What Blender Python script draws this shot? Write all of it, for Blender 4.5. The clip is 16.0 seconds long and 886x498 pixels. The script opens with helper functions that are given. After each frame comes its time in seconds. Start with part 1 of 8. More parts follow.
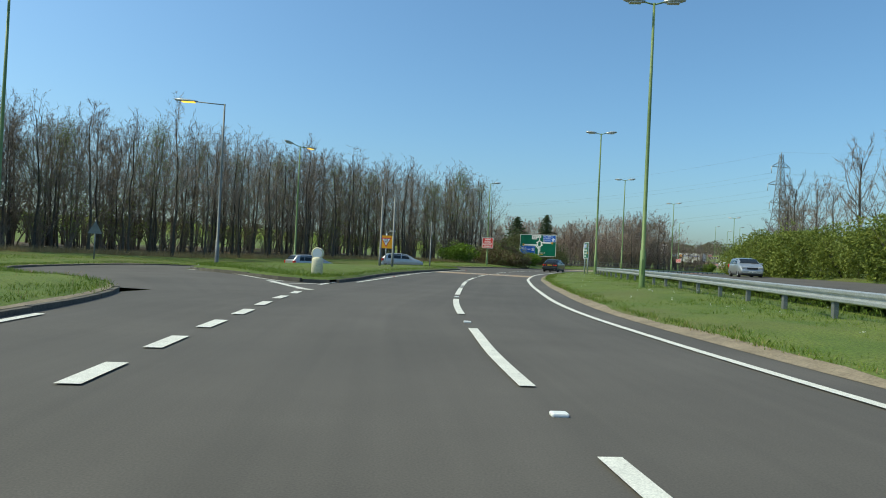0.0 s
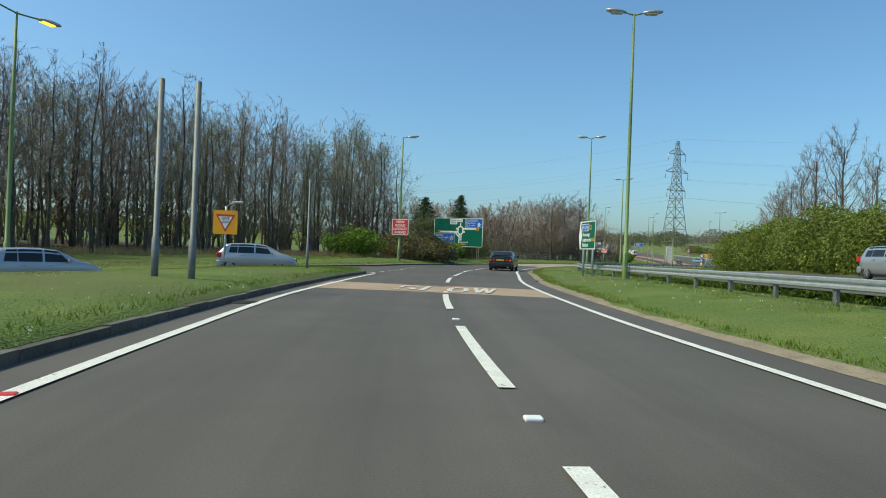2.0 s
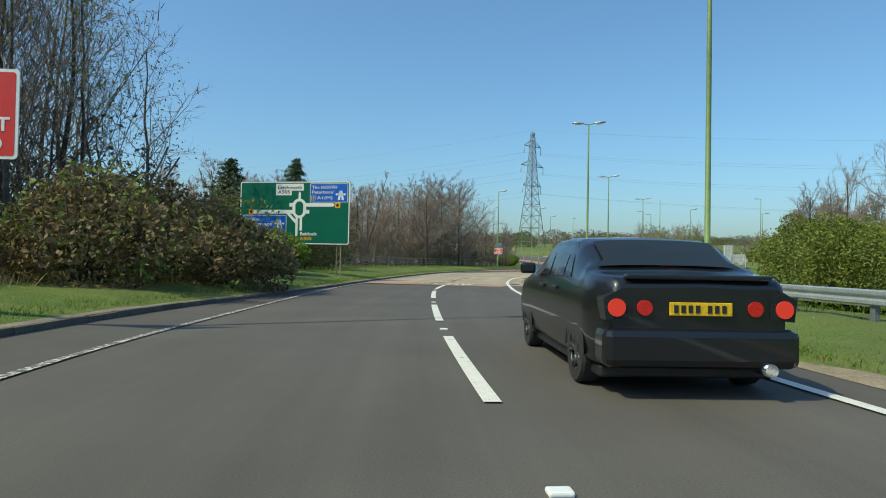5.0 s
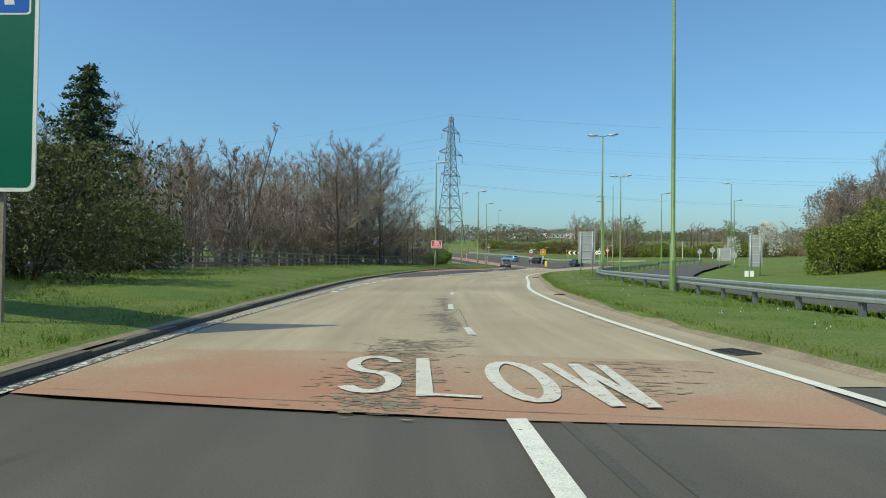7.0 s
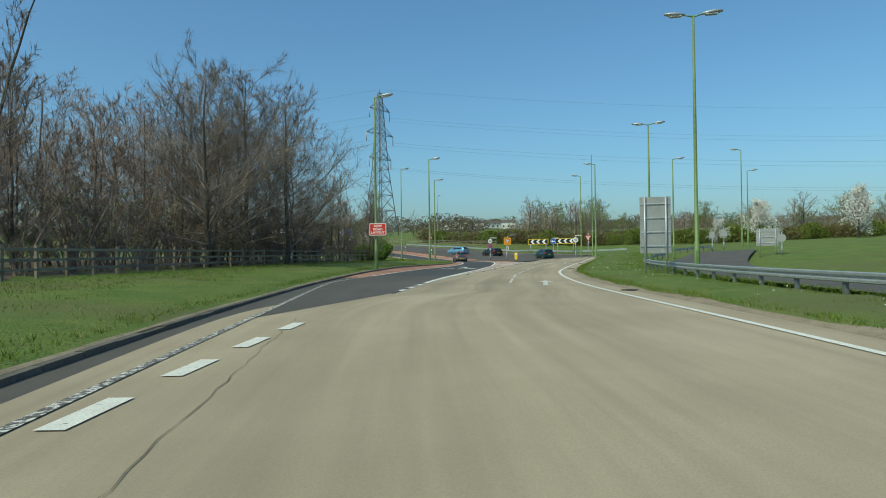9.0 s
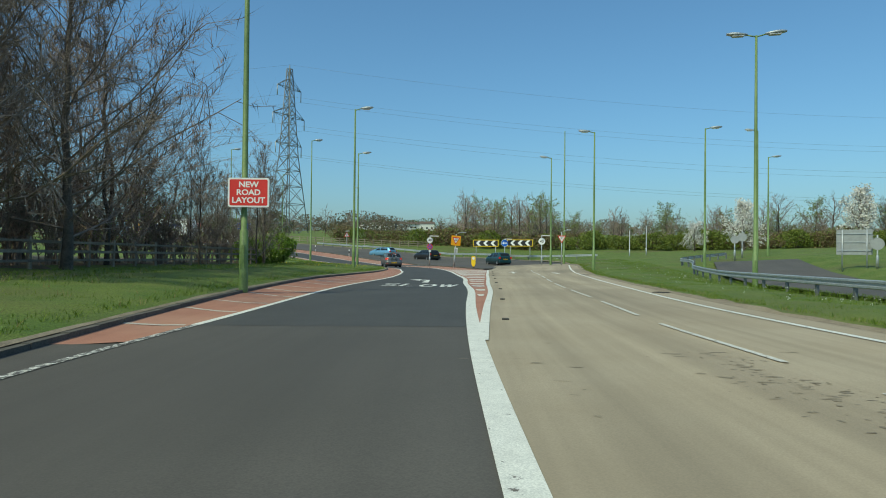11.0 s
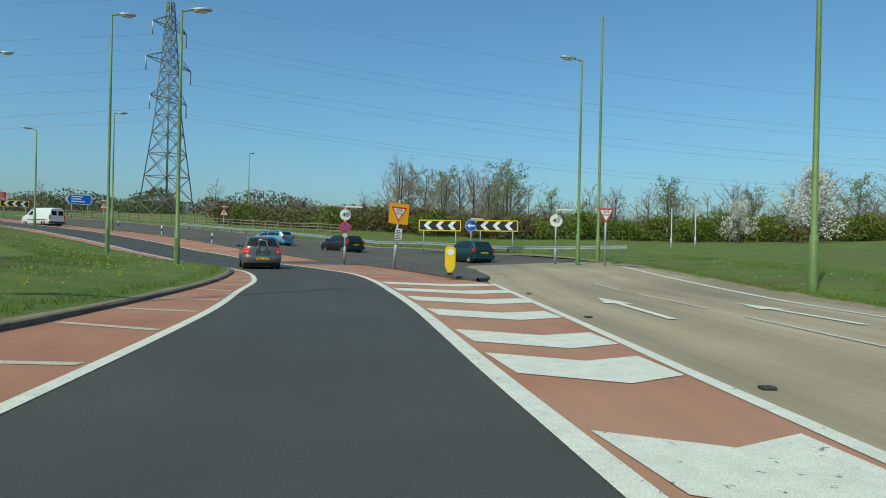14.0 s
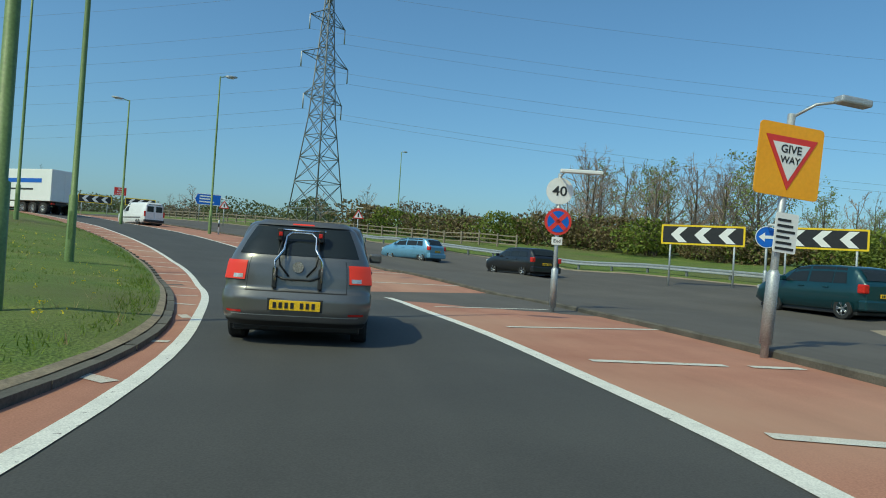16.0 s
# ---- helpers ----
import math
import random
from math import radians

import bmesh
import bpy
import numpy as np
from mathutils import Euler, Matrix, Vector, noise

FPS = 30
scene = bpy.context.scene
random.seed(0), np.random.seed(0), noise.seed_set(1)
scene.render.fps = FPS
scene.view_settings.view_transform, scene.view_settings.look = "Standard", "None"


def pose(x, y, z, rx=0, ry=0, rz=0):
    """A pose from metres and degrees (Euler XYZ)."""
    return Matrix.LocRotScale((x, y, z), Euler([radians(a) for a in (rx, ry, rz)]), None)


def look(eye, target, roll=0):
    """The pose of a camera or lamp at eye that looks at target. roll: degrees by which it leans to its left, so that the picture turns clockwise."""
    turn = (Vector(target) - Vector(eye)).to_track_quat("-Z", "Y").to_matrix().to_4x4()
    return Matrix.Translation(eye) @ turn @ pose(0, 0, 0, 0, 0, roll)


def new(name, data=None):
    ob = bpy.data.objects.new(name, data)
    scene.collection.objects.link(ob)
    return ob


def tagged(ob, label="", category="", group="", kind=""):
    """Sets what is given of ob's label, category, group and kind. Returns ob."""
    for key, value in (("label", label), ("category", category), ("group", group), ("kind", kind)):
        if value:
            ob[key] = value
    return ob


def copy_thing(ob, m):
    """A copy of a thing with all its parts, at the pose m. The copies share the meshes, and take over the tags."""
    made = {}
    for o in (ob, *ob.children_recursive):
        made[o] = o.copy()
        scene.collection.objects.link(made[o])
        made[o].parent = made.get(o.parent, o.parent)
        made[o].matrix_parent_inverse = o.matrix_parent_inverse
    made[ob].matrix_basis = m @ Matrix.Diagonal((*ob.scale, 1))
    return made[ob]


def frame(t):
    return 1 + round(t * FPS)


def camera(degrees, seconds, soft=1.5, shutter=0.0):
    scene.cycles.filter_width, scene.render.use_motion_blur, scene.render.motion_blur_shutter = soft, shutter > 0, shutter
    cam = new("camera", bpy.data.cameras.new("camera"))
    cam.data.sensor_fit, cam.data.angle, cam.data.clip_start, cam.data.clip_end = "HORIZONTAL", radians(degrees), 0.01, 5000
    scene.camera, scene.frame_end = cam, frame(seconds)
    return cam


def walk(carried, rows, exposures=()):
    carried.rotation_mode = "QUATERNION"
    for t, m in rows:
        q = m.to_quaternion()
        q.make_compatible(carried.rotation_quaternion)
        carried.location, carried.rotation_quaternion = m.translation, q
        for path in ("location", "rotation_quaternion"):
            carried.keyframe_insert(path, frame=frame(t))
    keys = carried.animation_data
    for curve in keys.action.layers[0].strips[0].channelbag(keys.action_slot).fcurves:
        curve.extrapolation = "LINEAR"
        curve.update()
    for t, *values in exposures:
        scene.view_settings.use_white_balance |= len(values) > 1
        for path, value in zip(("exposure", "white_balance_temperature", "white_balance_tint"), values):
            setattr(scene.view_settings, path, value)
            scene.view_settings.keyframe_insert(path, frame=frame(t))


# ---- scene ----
cam = camera(68.8, 16.0, soft=1.0)
PATH = [
    (0, (10.352, 7.83, 1.115), (10.019, 9.802, 1.139), 2.8),
    (0.5, (8.63, 14.452, 1.161), (8.397, 16.438, 1.178), 2.6),
    (1, (7.399, 21.36, 1.144), (7.252, 23.355, 1.162), 2.4),
    (1.5, (6.472, 27.989, 1.114), (6.405, 29.988, 1.137), 2.5),
    (2, (5.693, 34.327, 1.124), (5.708, 36.327, 1.136), 2.2),
    (2.5, (5.161, 41.26, 1.105), (5.255, 43.258, 1.123), 1.7),
    (3, (4.912, 48.167, 1.124), (5.097, 50.158, 1.143), 1.2),
    (3.5, (4.932, 54.968, 1.105), (5.207, 56.949, 1.117), 1.4),
    (4, (5.294, 61.897, 1.143), (5.656, 63.864, 1.154), 1.3),
    (4.2, (5.524, 64.716, 1.115), (5.921, 66.676, 1.139), 1.2),
    (6.3, (9.89, 92.513, 1.137), (10.593, 94.385, 1.163), 1.2),
    (6.5, (10.603, 94.97, 1.174), (11.334, 96.831, 1.197), 1.2),
    (7, (12.428, 101.238, 1.129), (13.222, 103.073, 1.164), 0.7),
    (7.5, (14.649, 107.612, 1.159), (15.504, 109.42, 1.184), 0.0),
    (8, (16.998, 113.997, 1.155), (17.909, 115.777, 1.195), 0.1),
    (8.2, (17.967, 116.52, 1.207), (18.898, 118.29, 1.231), -0.1),
    (10.3, (28.656, 140.471, 1.124), (29.763, 142.136, 1.156), 0.4),
    (10.5, (29.775, 142.564, 1.146), (30.909, 144.211, 1.17), 0.8),
    (11, (32.751, 147.899, 1.143), (33.972, 149.483, 1.166), 0.6),
    (11.5, (35.942, 152.824, 1.145), (37.246, 154.34, 1.169), 0.0),
    (12, (39.564, 157.624, 1.174), (40.923, 159.091, 1.205), -0.6),
    (12.5, (43.235, 162.228, 1.184), (44.627, 163.664, 1.202), -0.7),
    (13, (46.813, 166.747, 1.173), (48.222, 168.167, 1.174), -0.2),
    (13.5, (50.212, 170.952, 1.184), (51.625, 172.367, 1.167), 0.9),
    (14, (53.622, 175.488, 1.141), (55.024, 176.914, 1.138), 1.3),
    (14.5, (57.093, 179.937, 1.118), (58.447, 181.409, 1.119), 1.6),
    (15, (60.338, 184.701, 1.131), (61.614, 186.241, 1.141), 2.4),
    (15.2, (61.533, 186.608, 1.101), (62.775, 188.176, 1.109), 3.1),
    (15.5, (63.273, 189.516, 1.132), (64.445, 191.137, 1.155), 3.3),
    (16, (65.778, 194.581, 1.073), (66.801, 196.299, 1.112), 3.6),
]
walk(cam, [(t, look(eye, target, roll)) for t, eye, target, roll in PATH], exposures=((0, 0.26, 6620, -8), (6.5, 0.28, 6620, -8), (8, -0.02, 6400, -14), (10.5, -0.04, 6380, -14), (13.5, -0.08, 6380, -14), (16, -0.06, 6320, -14)))

# ---------------------------------------------------------------- world and sun
SUN_AZ = (-0.973, -0.23)          # towards the sun, on the plan
SUN_EL = radians(50)
world = bpy.data.worlds.new("world")
scene.world = world
world.use_nodes = True
wn = world.node_tree.nodes
sky = wn.new("ShaderNodeTexSky")
sky.sky_type = "NISHITA"
sky.sun_disc = False
sky.sun_elevation = SUN_EL
sky.sun_rotation = math.atan2(SUN_AZ[0], SUN_AZ[1])
sky.air_density, sky.dust_density, sky.ozone_density = 1.1, 2.0, 9.0
wn["Background"].inputs[1].default_value = 0.15
world.node_tree.links.new(sky.outputs[0], wn["Background"].inputs[0])
sun = new("sun", bpy.data.lights.new("sun", "SUN"))
sun.data.energy, sun.data.angle, sun.data.color = 3.0, radians(0.53), (1.0, 0.87, 0.63)
sun.matrix_world = look((SUN_AZ[0] * 50, SUN_AZ[1] * 50, 60), (0, 0, 60 - 50 * math.tan(SUN_EL)))


# ---------------------------------------------------------------- materials
def material(name, a, b=None, rough=0.8, metal=0.0, scale=3.0, fine=60.0, bump=0.15, dist=0.01, spec=0.5, c=None, random_amount=0.0, coat=0.0, grain=0.2):
    """A surface with colours a and b in patches (scale, per metre), a fine grain and a relief."""
    m = bpy.data.materials.new(name)
    m.use_nodes = True
    nt = m.node_tree
    bs = nt.nodes["Principled BSDF"]
    bs.inputs["Roughness"].default_value = rough
    bs.inputs["Metallic"].default_value = metal
    bs.inputs["Specular IOR Level"].default_value = spec
    bs.inputs["Coat Weight"].default_value = coat
    bs.inputs["Coat Roughness"].default_value = 0.05
    b = b or tuple(v * 0.8 for v in a)
    tc = nt.nodes.new("ShaderNodeTexCoord")
    n1 = nt.nodes.new("ShaderNodeTexNoise")
    n1.inputs["Scale"].default_value, n1.inputs["Detail"].default_value, n1.inputs["Roughness"].default_value = scale, 5, 0.6
    n2 = nt.nodes.new("ShaderNodeTexNoise")
    n2.inputs["Scale"].default_value, n2.inputs["Detail"].default_value = fine, 3
    for n in (n1, n2):
        nt.links.new(tc.outputs["Object"], n.inputs["Vector"])
    r1 = nt.nodes.new("ShaderNodeValToRGB")
    r1.color_ramp.elements[0].position, r1.color_ramp.elements[1].position = 0.36, 0.66
    r1.color_ramp.elements[0].color, r1.color_ramp.elements[1].color = (*a, 1), (*b, 1)
    nt.links.new(n1.outputs["Fac"], r1.inputs[0])
    mx = nt.nodes.new("ShaderNodeMix")
    mx.data_type, mx.blend_type = "RGBA", "MULTIPLY"
    mx.inputs[0].default_value = 1.0
    nt.links.new(r1.outputs[0], mx.inputs[6])
    mr = nt.nodes.new("ShaderNodeMapRange")
    mr.inputs[1].default_value, mr.inputs[2].default_value, mr.inputs[3].default_value, mr.inputs[4].default_value = 0.3, 0.7, 1 - grain, 1 + grain
    nt.links.new(n2.outputs["Fac"], mr.inputs[0])
    nt.links.new(mr.outputs[0], mx.inputs[7])
    out = mx.outputs[2]
    if c:
        n3 = nt.nodes.new("ShaderNodeTexNoise")
        n3.inputs["Scale"].default_value, n3.inputs["Detail"].default_value = scale * 0.23, 6
        nt.links.new(tc.outputs["Object"], n3.inputs["Vector"])
        r3 = nt.nodes.new("ShaderNodeMapRange")
        r3.inputs[1].default_value, r3.inputs[2].default_value = 0.5, 0.68
        nt.links.new(n3.outputs["Fac"], r3.inputs[0])
        m3 = nt.nodes.new("ShaderNodeMix")
        m3.data_type = "RGBA"
        nt.links.new(r3.outputs[0], m3.inputs[0])
        nt.links.new(out, m3.inputs[6])
        m3.inputs[7].default_value = (*c, 1)
        out = m3.outputs[2]
    if random_amount:
        oi = nt.nodes.new("ShaderNodeObjectInfo")
        rr = nt.nodes.new("ShaderNodeMapRange")
        rr.inputs[3].default_value, rr.inputs[4].default_value = 1 - random_amount, 1 + random_amount
        nt.links.new(oi.outputs["Random"], rr.inputs[0])
        m4 = nt.nodes.new("ShaderNodeMix")
        m4.data_type, m4.blend_type = "RGBA", "MULTIPLY"
        m4.inputs[0].default_value = 1.0
        nt.links.new(out, m4.inputs[6])
        nt.links.new(rr.outputs[0], m4.inputs[7])
        out = m4.outputs[2]
    nt.links.new(out, bs.inputs["Base Color"])
    if bump:
        bp = nt.nodes.new("ShaderNodeBump")
        bp.inputs["Strength"].default_value, bp.inputs["Distance"].default_value = bump, dist
        nt.links.new(n2.outputs["Fac"], bp.inputs["Height"])
        nt.links.new(bp.outputs[0], bs.inputs["Normal"])
    return m


def tracked(m, amount, across=0.9, along=0.035):
    """Long streaks of wear that follow the lanes of a road surface."""
    nt = m.node_tree
    bs = nt.nodes["Principled BSDF"]
    src = bs.inputs["Base Color"].links[0].from_socket
    uv = nt.nodes.new("ShaderNodeUVMap")
    uv.uv_map = "metres"
    out = src
    for k, (a, b, amt) in enumerate(((across, along, amount), (across * 4.5, along * 3, amount * 0.45))):
        mp = nt.nodes.new("ShaderNodeMapping")
        mp.inputs["Scale"].default_value = (a, b, 1)
        mp.inputs["Location"].default_value = (k * 7.3, k * 3.1, 0)
        nt.links.new(uv.outputs[0], mp.inputs[0])
        n = nt.nodes.new("ShaderNodeTexNoise")
        n.inputs["Scale"].default_value, n.inputs["Detail"].default_value, n.inputs["Roughness"].default_value = 1.0, 4, 0.55
        nt.links.new(mp.outputs[0], n.inputs["Vector"])
        mr = nt.nodes.new("ShaderNodeMapRange")
        mr.inputs[1].default_value, mr.inputs[2].default_value, mr.inputs[3].default_value, mr.inputs[4].default_value = 0.32, 0.68, 1 - amt, 1 + amt
        nt.links.new(n.outputs["Fac"], mr.inputs[0])
        mx = nt.nodes.new("ShaderNodeMix")
        mx.data_type, mx.blend_type = "RGBA", "MULTIPLY"
        mx.inputs[0].default_value = 1.0
        nt.links.new(out, mx.inputs[6])
        nt.links.new(mr.outputs[0], mx.inputs[7])
        out = mx.outputs[2]
    nt.links.new(out, bs.inputs["Base Color"])
    return m


def flaked(m, under):
    """A worn band: short streaks across it where the top layer has gone and the layer under it shows, thickest beside the joint."""
    nt = m.node_tree
    bs = nt.nodes["Principled BSDF"]
    src = bs.inputs["Base Color"].links[0].from_socket
    uv, fr = nt.nodes.new("ShaderNodeUVMap"), nt.nodes.new("ShaderNodeUVMap")
    uv.uv_map, fr.uv_map = "metres", "share"
    mp = nt.nodes.new("ShaderNodeMapping")
    mp.inputs["Scale"].default_value = (6.0, 22.0, 1)
    nt.links.new(uv.outputs[0], mp.inputs[0])
    n = nt.nodes.new("ShaderNodeTexNoise")
    n.inputs["Scale"].default_value, n.inputs["Detail"].default_value, n.inputs["Roughness"].default_value = 1.0, 6, 0.68
    nt.links.new(mp.outputs[0], n.inputs["Vector"])
    big = nt.nodes.new("ShaderNodeTexNoise")
    big.inputs["Scale"].default_value, big.inputs["Detail"].default_value = 1.1, 3
    nt.links.new(uv.outputs[0], big.inputs["Vector"])
    sp = nt.nodes.new("ShaderNodeSeparateXYZ")
    nt.links.new(fr.outputs[0], sp.inputs[0])
    ramps = []
    for k, stops in ((0, ((0.0, 0.0), (0.45, 0.45), (0.8, 1.0), (0.97, 0.8), (1.0, 0.3))), (1, ((0.0, 0.6), (0.25, 1.0), (0.55, 0.9), (0.8, 0.55), (1.0, 0.0)))):
        rp = nt.nodes.new("ShaderNodeValToRGB")
        while len(rp.color_ramp.elements) < len(stops):
            rp.color_ramp.elements.new(0.5)
        for e, (p, v) in zip(rp.color_ramp.elements, stops):
            e.position, e.color = p, (v, v, v, 1)
        nt.links.new(sp.outputs[k], rp.inputs[0])
        ramps.append(rp)

    def calc(op, a, b):
        c = nt.nodes.new("ShaderNodeMath")
        c.operation = op
        for k, q in enumerate((a, b)):
            if isinstance(q, (int, float)):
                c.inputs[k].default_value = q
            else:
                nt.links.new(q, c.inputs[k])
        return c.outputs[0]
    thick = calc("MULTIPLY", ramps[0].outputs[0], ramps[1].outputs[0])
    height = calc("ADD", n.outputs["Fac"], calc("MULTIPLY", calc("SUBTRACT", big.outputs["Fac"], 0.5), 0.35))
    level = calc("SUBTRACT", 0.66, calc("MULTIPLY", thick, 0.2))
    mr = nt.nodes.new("ShaderNodeMapRange")
    nt.links.new(calc("SUBTRACT", height, level), mr.inputs[0])
    mr.inputs[1].default_value, mr.inputs[2].default_value = -0.01, 0.03
    mx = nt.nodes.new("ShaderNodeMix")
    mx.data_type = "RGBA"
    nt.links.new(mr.outputs[0], mx.inputs[0])
    nt.links.new(src, mx.inputs[6])
    mx.inputs[7].default_value = (*under, 1)
    nt.links.new(mx.outputs[2], bs.inputs["Base Color"])
    return m


def leafy(name, a, b, rough=0.6, pass_light=0.25):
    """Leaves and blades: a colour of its own for every loose piece, a little light through them."""
    m = bpy.data.materials.new(name)
    m.use_nodes = True
    nt = m.node_tree
    bs = nt.nodes["Principled BSDF"]
    bs.inputs["Roughness"].default_value = rough
    bs.inputs["Specular IOR Level"].default_value = 0.25
    ge = nt.nodes.new("ShaderNodeNewGeometry")
    rp = nt.nodes.new("ShaderNodeValToRGB")
    rp.color_ramp.elements[0].color, rp.color_ramp.elements[1].color = (*a, 1), (*b, 1)
    nt.links.new(ge.outputs["Random Per Island"], rp.inputs[0])
    nt.links.new(rp.outputs[0], bs.inputs["Base Color"])
    tr = nt.nodes.new("ShaderNodeBsdfTranslucent")
    nt.links.new(rp.outputs[0], tr.inputs[0])
    ms = nt.nodes.new("ShaderNodeMixShader")
    ms.inputs[0].default_value = pass_light
    nt.links.new(bs.outputs[0], ms.inputs[1])
    nt.links.new(tr.outputs[0], ms.inputs[2])
    nt.links.new(ms.outputs[0], nt.nodes["Material Output"].inputs[0])
    return m


def worn_paint(name, paint, under, wear=0.42, scale=9.0):
    """Road paint, chipped through to what lies under it."""
    m = material(name, paint, tuple(v * 0.86 for v in paint), rough=0.65, scale=4, fine=90, bump=0.1)
    nt = m.node_tree
    bs = nt.nodes["Principled BSDF"]
    src = bs.inputs["Base Color"].links[0].from_socket
    tc = nt.nodes.new("ShaderNodeTexCoord")
    n = nt.nodes.new("ShaderNodeTexNoise")
    n.inputs["Scale"].default_value, n.inputs["Detail"].default_value, n.inputs["Roughness"].default_value = scale, 8, 0.7
    nt.links.new(tc.outputs["Object"], n.inputs["Vector"])
    mr = nt.nodes.new("ShaderNodeMapRange")
    mr.inputs[1].default_value, mr.inputs[2].default_value = wear - 0.05, wear - 0.01
    nt.links.new(n.outputs["Fac"], mr.inputs[0])
    mx = nt.nodes.new("ShaderNodeMix")
    mx.data_type = "RGBA"
    nt.links.new(mr.outputs[0], mx.inputs[0])
    mx.inputs[6].default_value = (*under, 1)
    nt.links.new(src, mx.inputs[7])
    nt.links.new(mx.outputs[2], bs.inputs["Base Color"])
    return m


